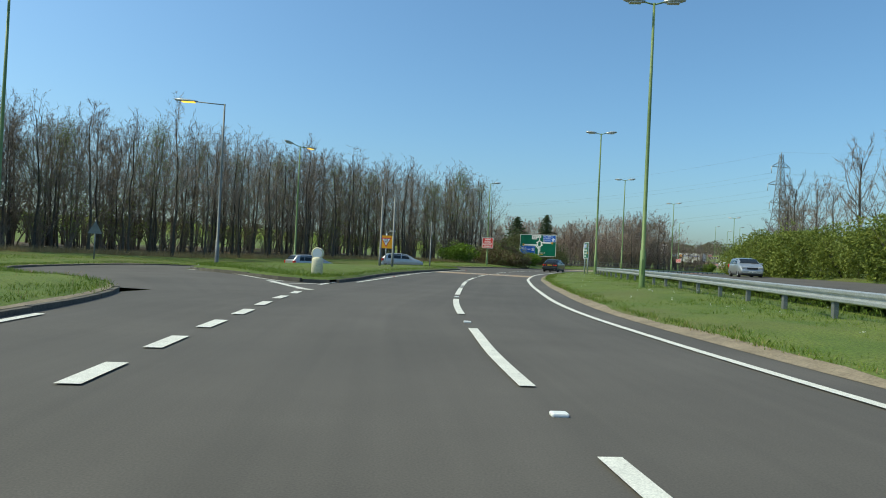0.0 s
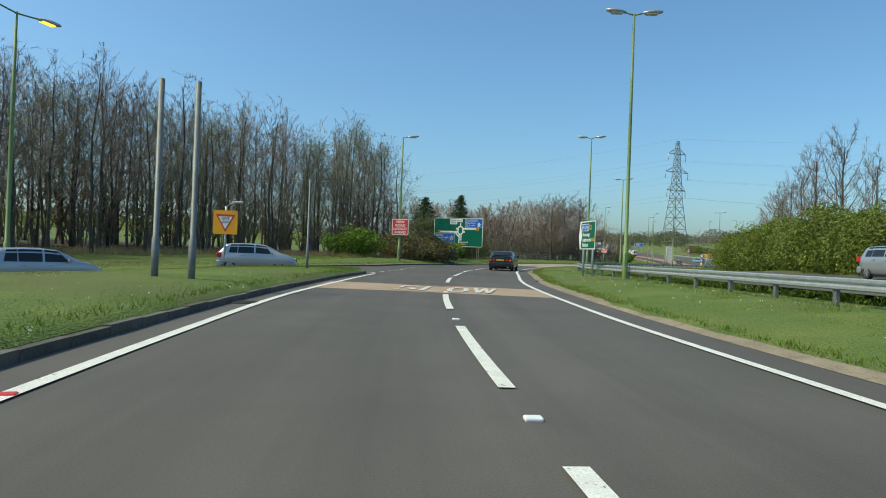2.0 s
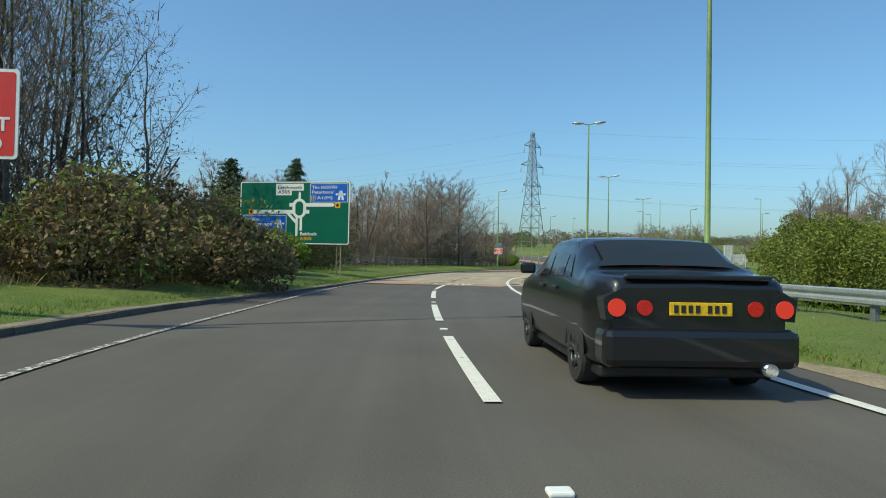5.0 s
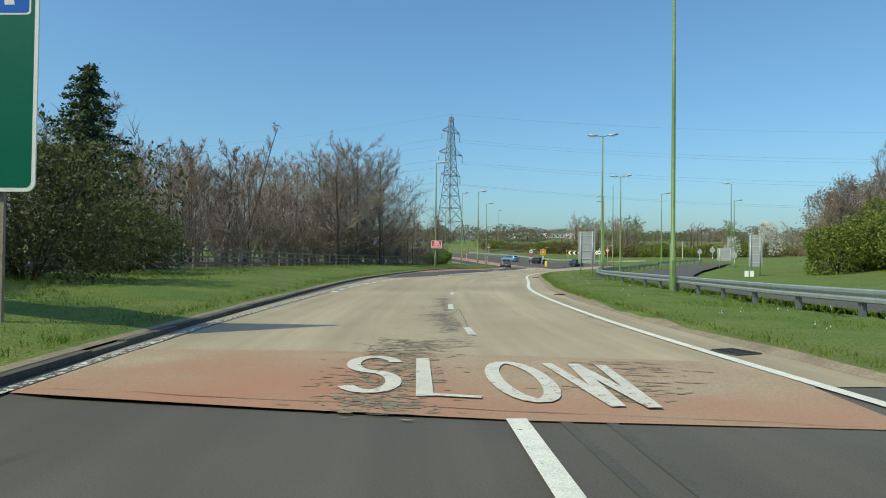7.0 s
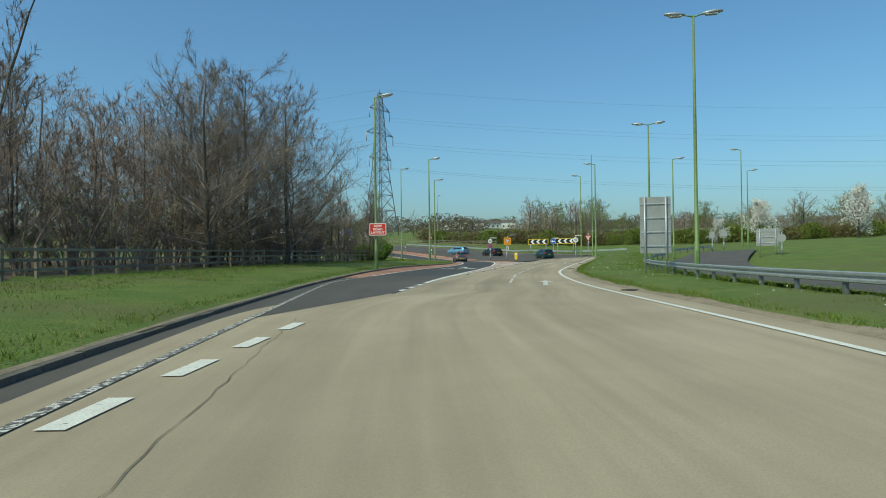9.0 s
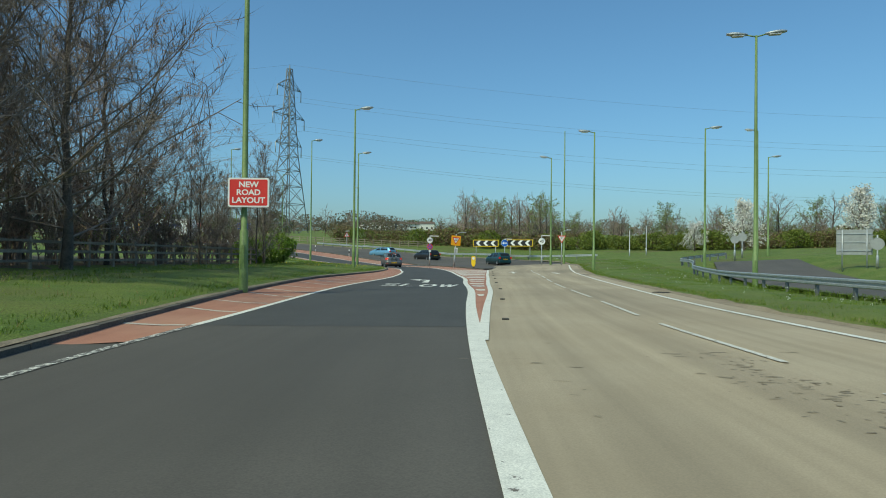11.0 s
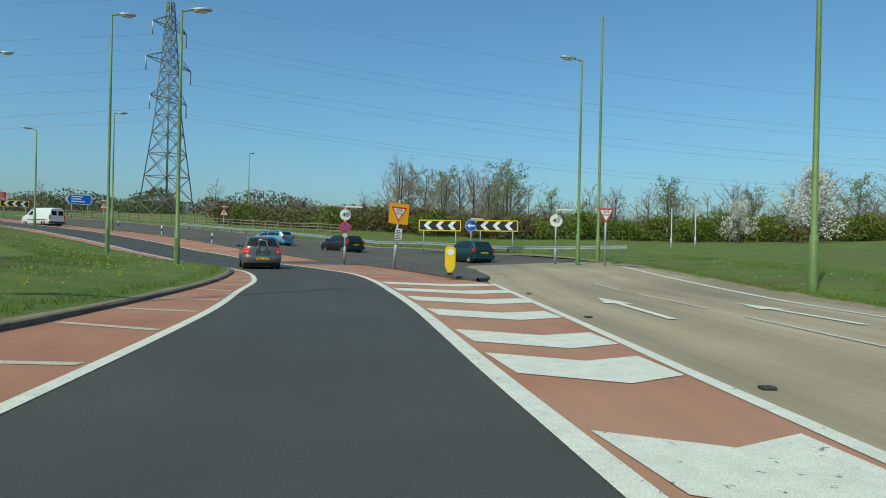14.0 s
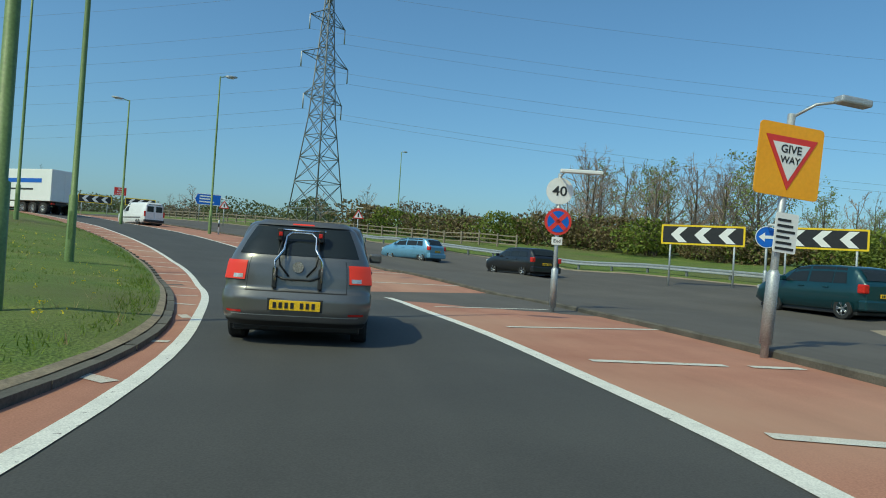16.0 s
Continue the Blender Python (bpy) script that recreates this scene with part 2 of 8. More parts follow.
M = dict(
    asphalt=material("asphalt", (0.084, 0.074, 0.063), (0.106, 0.094, 0.081), 0.85, scale=0.35, fine=70, bump=0.18, grain=0.2, c=(0.076, 0.068, 0.059)),
    asphalt_new=material("asphalt_new", (0.056, 0.053, 0.049), (0.069, 0.066, 0.060), 0.8, scale=0.5, fine=70, bump=0.2, grain=0.2),
    buff=material("buff_surfacing", (0.335, 0.270, 0.184), (0.385, 0.318, 0.225), 0.9, scale=0.3, fine=75, bump=0.12, grain=0.13, c=(0.275, 0.225, 0.158)),
    buff_worn=material("buff_surfacing_worn", (0.335, 0.270, 0.184), (0.385, 0.318, 0.225), 0.9, scale=0.3, fine=75, bump=0.12, grain=0.13, c=(0.275, 0.225, 0.158)),
    red=material("red_surfacing", (0.335, 0.150, 0.098), (0.40, 0.195, 0.130), 0.9, scale=0.7, fine=70, bump=0.15, grain=0.16, c=(0.41, 0.23, 0.155)),
    salmon=material("salmon_surfacing", (0.34, 0.235, 0.16), (0.38, 0.29, 0.20), 0.9, scale=0.8, fine=45, bump=0.3, c=(0.36, 0.17, 0.11)),
    dirt=material("dirt", (0.29, 0.235, 0.165), (0.20, 0.16, 0.11), 0.95, scale=2.5, fine=30, bump=0.6, dist=0.02),
    paint=worn_paint("road_paint", (0.74, 0.72, 0.65), (0.14, 0.12, 0.10), 0.385),
    paint_old=worn_paint("road_paint_old", (0.62, 0.59, 0.52), (0.36, 0.30, 0.21), 0.44),
    paint_slow=worn_paint("road_paint_slow", (0.64, 0.60, 0.53), (0.30, 0.20, 0.14), 0.43, 11.0),
    paint_faint=worn_paint("road_paint_faint", (0.58, 0.52, 0.44), (0.33, 0.15, 0.10), 0.44),
    paint_ragged=worn_paint("road_paint_ragged", (0.70, 0.68, 0.62), (0.10, 0.09, 0.08), 0.55, 14.0),
    kerb=material("kerb_concrete", (0.062, 0.056, 0.046), (0.12, 0.108, 0.088), 0.9, scale=2, fine=40, bump=0.4, random_amount=0.2),
    soil=material("verge_grass", (0.086, 0.138, 0.017), (0.144, 0.178, 0.032), 0.95, scale=0.6, fine=26, bump=0.9, dist=0.05, c=(0.120, 0.125, 0.038), grain=0.4),
    litter=material("leaf_litter", (0.085, 0.062, 0.038), (0.14, 0.105, 0.065), 0.95, scale=0.8, fine=12, bump=0.8, dist=0.05, c=(0.07, 0.085, 0.03)),
    lamp_green=material("lamp_green", (0.13, 0.20, 0.06), (0.18, 0.25, 0.09), 0.55, scale=2, fine=30, bump=0.05),
    steel=material("galvanised_steel", (0.42, 0.44, 0.45), (0.50, 0.52, 0.53), 0.5, 0.6, scale=4, fine=50, bump=0.05),
    steel_dark=material("weathered_steel", (0.16, 0.17, 0.17), (0.22, 0.23, 0.23), 0.6, 0.4, scale=3, fine=40, bump=0.05),
    bark=material("bark", (0.060, 0.050, 0.040), (0.115, 0.096, 0.075), 0.95, scale=3, fine=18, bump=0.8, dist=0.03, random_amount=0.25),
    twig=material("twigs", (0.170, 0.136, 0.112), (0.255, 0.206, 0.170), 0.9, scale=2, fine=10, bump=0.0, random_amount=0.3),
    twig_red=material("twigs_reddish", (0.215, 0.158, 0.126), (0.305, 0.228, 0.182), 0.9, scale=2, fine=10, bump=0.0, random_amount=0.25),
    blade=leafy("grass_blades", (0.072, 0.138, 0.013), (0.215, 0.275, 0.038)),
    dry=leafy("dry_grass", (0.30, 0.22, 0.10), (0.42, 0.33, 0.17)),
    flower_y=leafy("yellow_flowers", (0.80, 0.62, 0.03), (0.9, 0.72, 0.05)),
    flower_w=leafy("white_flowers", (0.75, 0.75, 0.70), (0.85, 0.85, 0.8)),
    leaf=leafy("fresh_leaves", (0.06, 0.115, 0.014), (0.19, 0.25, 0.04)),
    leaf_bright=leafy("laurel_leaves", (0.09, 0.17, 0.018), (0.26, 0.36, 0.05)),
    leaf_hedge=leafy("hawthorn_leaves", (0.085, 0.125, 0.018), (0.24, 0.27, 0.05)),
    leaf_bud=leafy("opening_buds", (0.16, 0.20, 0.05), (0.28, 0.33, 0.09)),
    leaf_dark=leafy("conifer_needles", (0.045, 0.075, 0.035), (0.105, 0.14, 0.065)),
    leaf_brown=leafy("brown_leaves", (0.15, 0.115, 0.06), (0.25, 0.19, 0.095)),
    blossom=leafy("white_blossom", (0.70, 0.66, 0.60), (0.85, 0.82, 0.78)),
    leaf_olive=leafy("olive_evergreen_leaves", (0.070, 0.082, 0.030), (0.165, 0.165, 0.065)),
    far_brown=leafy("distant_twigs", (0.15, 0.125, 0.09), (0.24, 0.20, 0.145)),
    far_green=leafy("distant_leaves", (0.10, 0.12, 0.05), (0.19, 0.20, 0.095)),
    cream=material("cream_plastic", (0.74, 0.68, 0.50), (0.66, 0.60, 0.43), 0.5, scale=3, fine=40, bump=0.05),
    cab_blue=material("pale_blue_cab", (0.30, 0.45, 0.62), (0.28, 0.42, 0.58), 0.3, scale=2, fine=40, bump=0.0),
    seam=material("road_joint", (0.09, 0.077, 0.06), (0.14, 0.12, 0.09), 0.9, scale=5, fine=40, bump=0.3),
    stone_worn=material("worn_stone", (0.21, 0.172, 0.122), (0.29, 0.24, 0.168), 0.9, scale=3, fine=60, bump=0.4),
    rubber=material("tyre_mark", (0.070, 0.063, 0.055), (0.088, 0.08, 0.07), 0.8, scale=2, fine=40, bump=0.2),
    tar=material("tar_seal", (0.035, 0.032, 0.03), (0.05, 0.046, 0.042), 0.8, scale=4, fine=40, bump=0.3),
    wood=material("weathered_wood", (0.20, 0.165, 0.125), (0.28, 0.235, 0.18), 0.9, scale=3, fine=30, bump=0.4, random_amount=0.2),
    white=material("white_sheeting", (0.80, 0.80, 0.79), (0.77, 0.77, 0.75), 0.4, scale=1.5, fine=30, bump=0.02, grain=0.04),
    black=material("black_plastic", (0.018, 0.018, 0.02), (0.025, 0.025, 0.026), 0.45, scale=5, fine=60, bump=0.05),
    sign_green=material("green_sheeting", (0.006, 0.115, 0.072), (0.007, 0.13, 0.082), 0.35, scale=1, fine=20, bump=0.02, grain=0.04),
    sign_blue=material("blue_sheeting", (0.012, 0.11, 0.52), (0.014, 0.125, 0.56), 0.35, scale=1, fine=20, bump=0.02, grain=0.04),
    sign_red=material("red_sheeting", (0.60, 0.035, 0.03), (0.66, 0.045, 0.035), 0.35, scale=1, fine=20, bump=0.02, grain=0.04),
    sign_yellow=material("yellow_sheeting", (0.85, 0.36, 0.01), (0.88, 0.40, 0.015), 0.35, scale=1, fine=20, bump=0.02, grain=0.04),
    yellow=material("yellow_paint", (0.85, 0.60, 0.02), (0.80, 0.55, 0.02), 0.4, scale=3, fine=30, bump=0.03, grain=0.04),
    sign_back=material("grey_sign_back", (0.30, 0.31, 0.31), (0.36, 0.37, 0.37), 0.6, 0.2, scale=2, fine=30, bump=0.03, grain=0.04),
    concrete=material("concrete", (0.36, 0.34, 0.30), (0.44, 0.42, 0.38), 0.9, scale=1, fine=20, bump=0.2),
    roof=material("roof_tiles", (0.11, 0.08, 0.065), (0.15, 0.11, 0.09), 0.9, scale=2, fine=20, bump=0.2),
    render_white=material("pale_render", (0.74, 0.72, 0.68), (0.68, 0.66, 0.61), 0.9, scale=0.7, fine=20, bump=0.1, grain=0.04),
)


for key, amount in (("asphalt", 0.10), ("asphalt_new", 0.07), ("buff", 0.17), ("red", 0.08)):
    tracked(M[key], amount)
flaked(M["buff_worn"], (0.105, 0.092, 0.075))


# ---------------------------------------------------------------- small builders
def part(name, bm, mat, parent=None, label=""):
    me = bpy.data.meshes.new(name)
    bm.to_mesh(me)
    bm.free()
    me.materials.append(mat)
    ob = new(name, me)
    if parent is not None:
        ob.parent = parent
    if label:
        ob["label"] = label
    return ob


def raw(name, verts, faces, mat, parent=None, smooth=False):
    me = bpy.data.meshes.new(name)
    me.from_pydata([tuple(v) for v in verts] if not isinstance(verts, np.ndarray) else verts.tolist(), [], faces if isinstance(faces, list) else faces.tolist())
    me.materials.append(mat)
    if smooth:
        me.polygons.foreach_set("use_smooth", [True] * len(me.polygons))
    ob = new(name, me)
    if parent is not None:
        ob.parent = parent
    return ob


def thing(name, label, category, group="", at=None):
    ob = new(name)
    ob.empty_display_size = 0.2
    if at is not None:
        ob.matrix_basis = at
    return tagged(ob, label, category, group)


def box(bm, x0, x1, y0, y1, z0, z1, bevel=0.0):
    """A box from corner to corner added to bm."""
    vs = [bm.verts.new((x, y, z)) for z in (z0, z1) for x, y in ((x0, y0), (x1, y0), (x1, y1), (x0, y1))]
    fs = [bm.faces.new([vs[i] for i in f]) for f in ((3, 2, 1, 0), (4, 5, 6, 7), (0, 1, 5, 4), (1, 2, 6, 5), (2, 3, 7, 6), (3, 0, 4, 7))]
    if bevel:
        es = list({e for f in fs for e in f.edges})
        bmesh.ops.bevel(bm, geom=es, offset=bevel, segments=2, affect="EDGES", profile=0.5)
    return bm


def boxed(*args, **kw):
    return box(bmesh.new(), *args, **kw)


def tube(bm, pts, radii, sides=8, caps=True):
    """A round bar along pts with a radius at each."""
    rings = []
    pts = [Vector(p) for p in pts]
    for i, p in enumerate(pts):
        d = (pts[min(i + 1, len(pts) - 1)] - pts[max(i - 1, 0)]).normalized()
        u = d.cross(Vector((0, 0, 1)) if abs(d.z) < 0.95 else Vector((1, 0, 0))).normalized()
        w = d.cross(u)
        r = radii[i] if hasattr(radii, "__len__") else radii
        rings.append([bm.verts.new(p + (u * math.cos(a) + w * math.sin(a)) * r) for a in (2 * math.pi * k / sides for k in range(sides))])
    for a, b in zip(rings, rings[1:]):
        for k in range(sides):
            f = bm.faces.new((a[k], a[(k + 1) % sides], b[(k + 1) % sides], b[k]))
            f.smooth = True
    if caps:
        bm.faces.new(rings[0][::-1])
        bm.faces.new(rings[-1])
    return bm


def prism(bm, outline, y0, y1):
    """An outline in x and z, drawn out along y."""
    a = [bm.verts.new((x, y0, z)) for x, z in outline]
    b = [bm.verts.new((x, y1, z)) for x, z in outline]
    n = len(a)
    bm.faces.new(a)
    bm.faces.new(b[::-1])
    for i in range(n):
        bm.faces.new((a[i], b[i], b[(i + 1) % n], a[(i + 1) % n]))
    return bm


def rounded(w, h, r, n=4):
    """A rounded rectangle round the origin, in x and z."""
    out = []
    for cx, cz, a0 in ((w / 2 - r, h / 2 - r, 0), (-w / 2 + r, h / 2 - r, 90), (-w / 2 + r, -h / 2 + r, 180), (w / 2 - r, -h / 2 + r, 270)):
        for k in range(n + 1):
            a = radians(a0 + 90 * k / n)
            out.append((cx + r * math.cos(a), cz + r * math.sin(a)))
    return out


def words(text, size, mat, parent, x, z, y=-0.012, align="LEFT", label="", squash=1.0, name="lettering", bold=0.0):
    """Lettering in the built-in font, turned into a mesh, upright and facing -y."""
    cu = bpy.data.curves.new(name, "FONT")
    cu.body, cu.size, cu.align_x, cu.extrude, cu.offset = text, size, align, 0.002, bold
    cu.resolution_u = 3
    tmp = bpy.data.objects.new(name, cu)
    scene.collection.objects.link(tmp)
    me = bpy.data.meshes.new_from_object(tmp.evaluated_get(bpy.context.evaluated_depsgraph_get()))
    bpy.data.objects.remove(tmp)
    me.transform(Matrix.Translation((x, y, z)) @ Euler((radians(90), 0, 0)).to_matrix().to_4x4() @ Matrix.Diagonal((squash, 1, 1, 1)))
    me.materials.clear()
    me.materials.append(mat)
    ob = new(name, me)
    ob.parent = parent
    return ob


# ---------------------------------------------------------------- the lie of the land
WAY = [Vector(eye[:2]) for _, eye, _, _ in PATH]
WAY = [WAY[0] + (WAY[0] - WAY[1]).normalized() * d for d in (90, 45)] + WAY + [Vector((70.5, 206)), Vector((72, 222)), Vector((70, 240)), Vector((64, 268)), Vector((55, 300))]
WP = np.array([(p.x, p.y) for p in WAY])
WA, WB = WP[:-1], WP[1:]
WD = WB - WA
WL = np.linalg.norm(WD, axis=1)
WS = np.concatenate([[0], np.cumsum(WL)])[:-1]
S0 = float(np.sum(WL[:2]))        # length along the way where the camera starts


def along(x, y):
    """Length along the way and the offset to its right (left: negative) of places on the plan."""
    p = np.stack([np.atleast_1d(x), np.atleast_1d(y)], -1).astype(float)
    best = np.full(len(p), 1e18)
    s, u = np.zeros(len(p)), np.zeros(len(p))
    for a, d, l, s0 in zip(WA, WD, WL, WS):
        k = np.clip(((p - a) @ d) / l**2, 0, 1)
        off = p - a - k[:, None] * d
        q = (off**2).sum(1)
        side = d[1] * off[:, 0] - d[0] * off[:, 1]
        hit = q < best
        best = np.where(hit, q, best)
        s = np.where(hit, s0 + k * l - S0, s)
        u = np.where(hit, np.sign(side) * np.sqrt(q), u)
    return s, u


def land(x, y):
    """Height of the land: level along the road, rising to its right and towards the distance."""
    s, u = along(x, y)
    near = np.interp(u, [0, 6, 12, 22, 40, 60, 110, 300, 900, 4000], [0, 0, 0.42, 0.75, 1.8, 2.6, 4.5, 10, 20, 40])
    wide = np.interp(u, [0, 11, 17, 24, 40, 60, 110, 300, 900, 4000], [0, 0, 0.35, 0.75, 1.8, 2.6, 4.5, 10, 20, 40])
    kr = np.clip((s - 110) / 25, 0, 1)
    right = near * (1 - kr) + wide * kr
    # before the roundabout the median lies level with the road, then dips a little
    low = np.interp(u, [0, 9, 14, 22, 28, 36, 45, 60, 110, 300, 900, 4000], [0, 0, -0.08, -0.18, 0.1, 0.8, 1.5, 2.6, 4.5, 10, 20, 40])
    kl = np.clip((s - 75) / 35, 0, 1) * (1 - np.clip((s - 178) / 20, 0, 1))
    right = right * (1 - kl) + low * kl
    early = np.interp(-u, [0, 4, 8, 20, 60, 300, 900], [0, 0, 0.1, -0.3, 0.5, 7, 18])
    late = np.interp(-u, [0, 4, 9, 20, 60, 300, 900], [0, 0, 0.38, 0.6, 1.4, 8, 20])
    k = np.clip((s - 55) / 25, 0, 1)
    px, py = np.atleast_1d(np.asarray(x, float)), np.atleast_1d(np.asarray(y, float))
    # the side road lies a little lower than the main road
    dip = 0.6 * np.exp(-((px + 11.5) ** 2 + (py - 57) ** 2) / 50) + 0.28 * np.exp(-((px + 6.5) ** 2 + (py - 68.5) ** 2) / 28)
    climb = np.interp(s, [222, 232, 252, 281, 311], [0, 0.45, 1.95, 3.6, 4.6])
    knoll = 3.5 * np.exp(-((px - 241) ** 2 + (py - 472) ** 2) / 5000)
    return np.where(u > 0, right + knoll, early * (1 - k) + late * k - dip) + climb


def land1(x, y):
    return float(land(x, y)[0])


def spline(pts, step=1.0):
    """A smooth line through pts, cut in even steps."""
    p = np.array(pts, float)
    p = np.vstack([2 * p[0] - p[1], p, 2 * p[-1] - p[-2]])
    out = []
    for i in range(1, len(p) - 2):
        a, b, c, d = p[i - 1 : i + 3]
        for t in np.linspace(0, 1, 12, endpoint=False):
            out.append(0.5 * (2 * b + (c - a) * t + (2 * a - 5 * b + 4 * c - d) * t**2 + (3 * b - a - 3 * c + d) * t**3))
    out.append(p[-2])
    out = np.array(out)
    l = np.concatenate([[0], np.cumsum(np.linalg.norm(np.diff(out, axis=0), axis=1))])
    n = max(2, int(round(l[-1] / step)) + 1)
    q = np.linspace(0, l[-1], n)
    return np.stack([np.interp(q, l, out[:, 0]), np.interp(q, l, out[:, 1])], -1)


def normals(line):
    d = np.gradient(line, axis=0)
    d /= np.linalg.norm(d, axis=1)[:, None] + 1e-9
    return np.stack([d[:, 1], -d[:, 0]], -1)      # to the right


def shift(line, off):
    return line + normals(line) * (off if np.ndim(off) == 0 else np.asarray(off)[:, None])


def ribbon(name, line, width, z, mat, parent=None, thick=0.0):
    """A band along a line, laid on the land z above it."""
    l, r = shift(line, -width / 2), shift(line, width / 2)
    return loft(name, l, r, z, mat, parent, cols=1)


def loft(name, left, right, z, mat, parent=None, cols=6):
    """A sheet between two lines, laid on the land."""
    n = max(len(left), len(right))
    q = np.linspace(0, 1, n)
    both = []
    for line in (left, right):
        k = np.linspace(0, 1, len(line))
        both.append(np.stack([np.interp(q, k, line[:, 0]), np.interp(q, k, line[:, 1])], -1))
    w = np.linspace(0, 1, cols + 1)
    g = both[0][:, None] * (1 - w)[None, :, None] + both[1][:, None] * w[None, :, None]
    xy = g.reshape(-1, 2)
    v = np.column_stack([xy, land(xy[:, 0], xy[:, 1]) + z])
    i = np.arange((n - 1) * (cols + 1)).reshape(n - 1, cols + 1)[:, :-1].ravel()
    f = np.stack([i, i + 1, i + cols + 2, i + cols + 1], -1)
    ob = raw(name, v, f, mat, parent)
    if cols > 1:
        span = np.concatenate([[0], np.cumsum(np.linalg.norm(np.diff(g.mean(1), axis=0), axis=1))])
        wide = float(np.linalg.norm(both[1] - both[0], axis=1).mean())
        share = np.stack(np.meshgrid(w, span / span[-1]), -1).reshape(-1, 2)
        at = np.zeros(len(ob.data.loops), int)
        ob.data.loops.foreach_get("vertex_index", at)
        for key, size in (("metres", (wide, span[-1])), ("share", (1, 1))):
            ob.data.uv_layers.new(name=key).data.foreach_set("uv", (share * size)[at].ravel())
    return ob


def sheet(name, outline, z, mat, parent=None):
    """A flat patch with an outline on the plan, laid on the land."""
    bm = bmesh.new()
    zz = land([p[0] for p in outline], [p[1] for p in outline])
    vs = [bm.verts.new((p[0], p[1], h + z)) for p, h in zip(outline, zz)]
    f = bm.faces.new(vs)
    if f.normal.z < 0:
        f.normal_flip()
    bm.normal_update()
    for f in bm.faces:
        if f.normal.z < 0:
            f.normal_flip()
    return part(name, bm, mat, parent)

# ---------------------------------------------------------------- lines of the plan
R_LINE = spline([(29, -40), (19.5, -8), (15.0, 8), (12.1, 18), (10.7, 24.5), (9.85, 33), (9.35, 40), (9.0, 48), (9.2, 60), (10.3, 71), (11.3, 79.6), (13, 88), (15.1, 96.2),
                 (17.5, 103.8), (20.7, 112.4), (25.4, 122.6), (31, 132.2), (38.2, 144.3), (46.1, 155), (54.2, 163.9), (63.2, 173.2), (74.5, 184.3), (84, 193)])
L_KERB_A = spline([(14, -42), (9.5, -12), (5.4, 6), (3.3, 14.5), (2.0, 18.6), (0.6, 21.0), (-1.6, 22.4), (-5.5, 25), (-11.5, 31), (-14.8, 40), (-14.6, 50), (-11.5, 59),
                   (-6, 66.5), (-1.6, 71.2), (1.2, 75.8), (2.8, 82.7), (5.0, 91.2), (8.1, 99.6), (12.5, 112), (16.0, 121), (20.3, 131.4), (24.6, 140.6), (29.4, 149.8), (33.6, 157),
                   (38.8, 164.9), (45.5, 173.8), (54.2, 183.6), (60.2, 191), (63.9, 196.6), (66.4, 201.6), (67.5, 207), (68.2, 214), (68.4, 223), (67.2, 235), (64.6, 249), (60.4, 266), (54.5, 285)])
ISLAND_A = [(2.75, 29.3), (2.6, 33.0), (2.0, 38), (1.65, 44), (1.5, 50), (1.6, 58), (2.1, 65.4), (1.9, 66.6), (1.2, 67.1), (-1.2, 65.4), (-5.2, 59), (-8.2, 51), (-8.8, 43), (-6.6, 36.5), (-2.6, 31.6), (1.5, 29.0)]
L_LINE = spline([(3.25, 31), (3.0, 35), (2.5, 42), (2.15, 50), (2.4, 60), (2.7, 65.6)])
L_LINE_B = spline([(3.55, 76.5), (4.4, 82.5), (5.6, 88), (9.2, 101.4), (12.6, 111.2), (16.2, 119.8), (20.3, 129), (25.2, 139.4), (30.8, 151.2), (33.0, 154.7), (37.0, 159.8), (44.0, 168.6), (51.4, 176.6),
                   (57.6, 184.7), (61, 189.9), (63.6, 194), (66.2, 199.6), (67.7, 205), (69, 212), (69.7, 222), (69.0, 235), (66.6, 249.5), (62.4, 266.5), (56.5, 286)])
LANE = spline([(17, -12), (13.2, 3), (10.3, 13.2), (9.3, 17.4), (8.05, 23.8), (6.9, 33.4), (6.3, 40), (6.0, 46.5), (5.95, 52.5), (6.25, 62.5), (7.05, 71), (7.8, 77.2), (9.8, 87.5),
               (12.6, 98.8), (14.8, 105.4), (18.0, 113.6), (21.8, 122.0), (24.7, 127.6)], 0.5)
THICK = spline([(30.4, 144.0), (32.46, 146.7), (33.56, 148.2), (35.25, 150.4), (38.35, 154.3), (42.35, 159.15), (46.85, 164.48), (50.42, 169.12), (53.85, 173.36), (58, 179.2), (61.6, 184.2), (64.1, 187.9), (66.9, 192.2),
                (69.2, 196.3), (70.5, 199.7), (71.6, 203), (72.5, 206.4), (73.7, 211.4), (74.8, 221), (74.3, 235), (71.8, 250.5), (67.6, 268), (62, 288)])
WEDGE = spline([(38.6, 154.5), (42.8, 159.1), (46.9, 163.5), (49.9, 166.9), (54.1, 171.7), (59.7, 178), (63.9, 182.8), (66.4, 185.7), (69.6, 189.4)])
THICK = shift(THICK, np.interp(THICK[:, 1], [149, 157, 166, 178], [-0.03, -0.08, -0.09, 0.0]))
WEDGE = shift(WEDGE, np.interp(WEDGE[:, 1], [154.5, 160, 168, 173, 178, 184, 189], [-0.05, -0.09, -0.18, -0.14, -0.2, -0.1, 0.0]))
ISLAND_R = spline([(70.3, 190.7), (71.9, 191.6), (75.0, 194.9), (78.6, 199), (82.2, 204.2), (84.6, 210), (85.6, 218), (84.6, 232), (81, 250), (76.4, 268), (70.5, 290)])
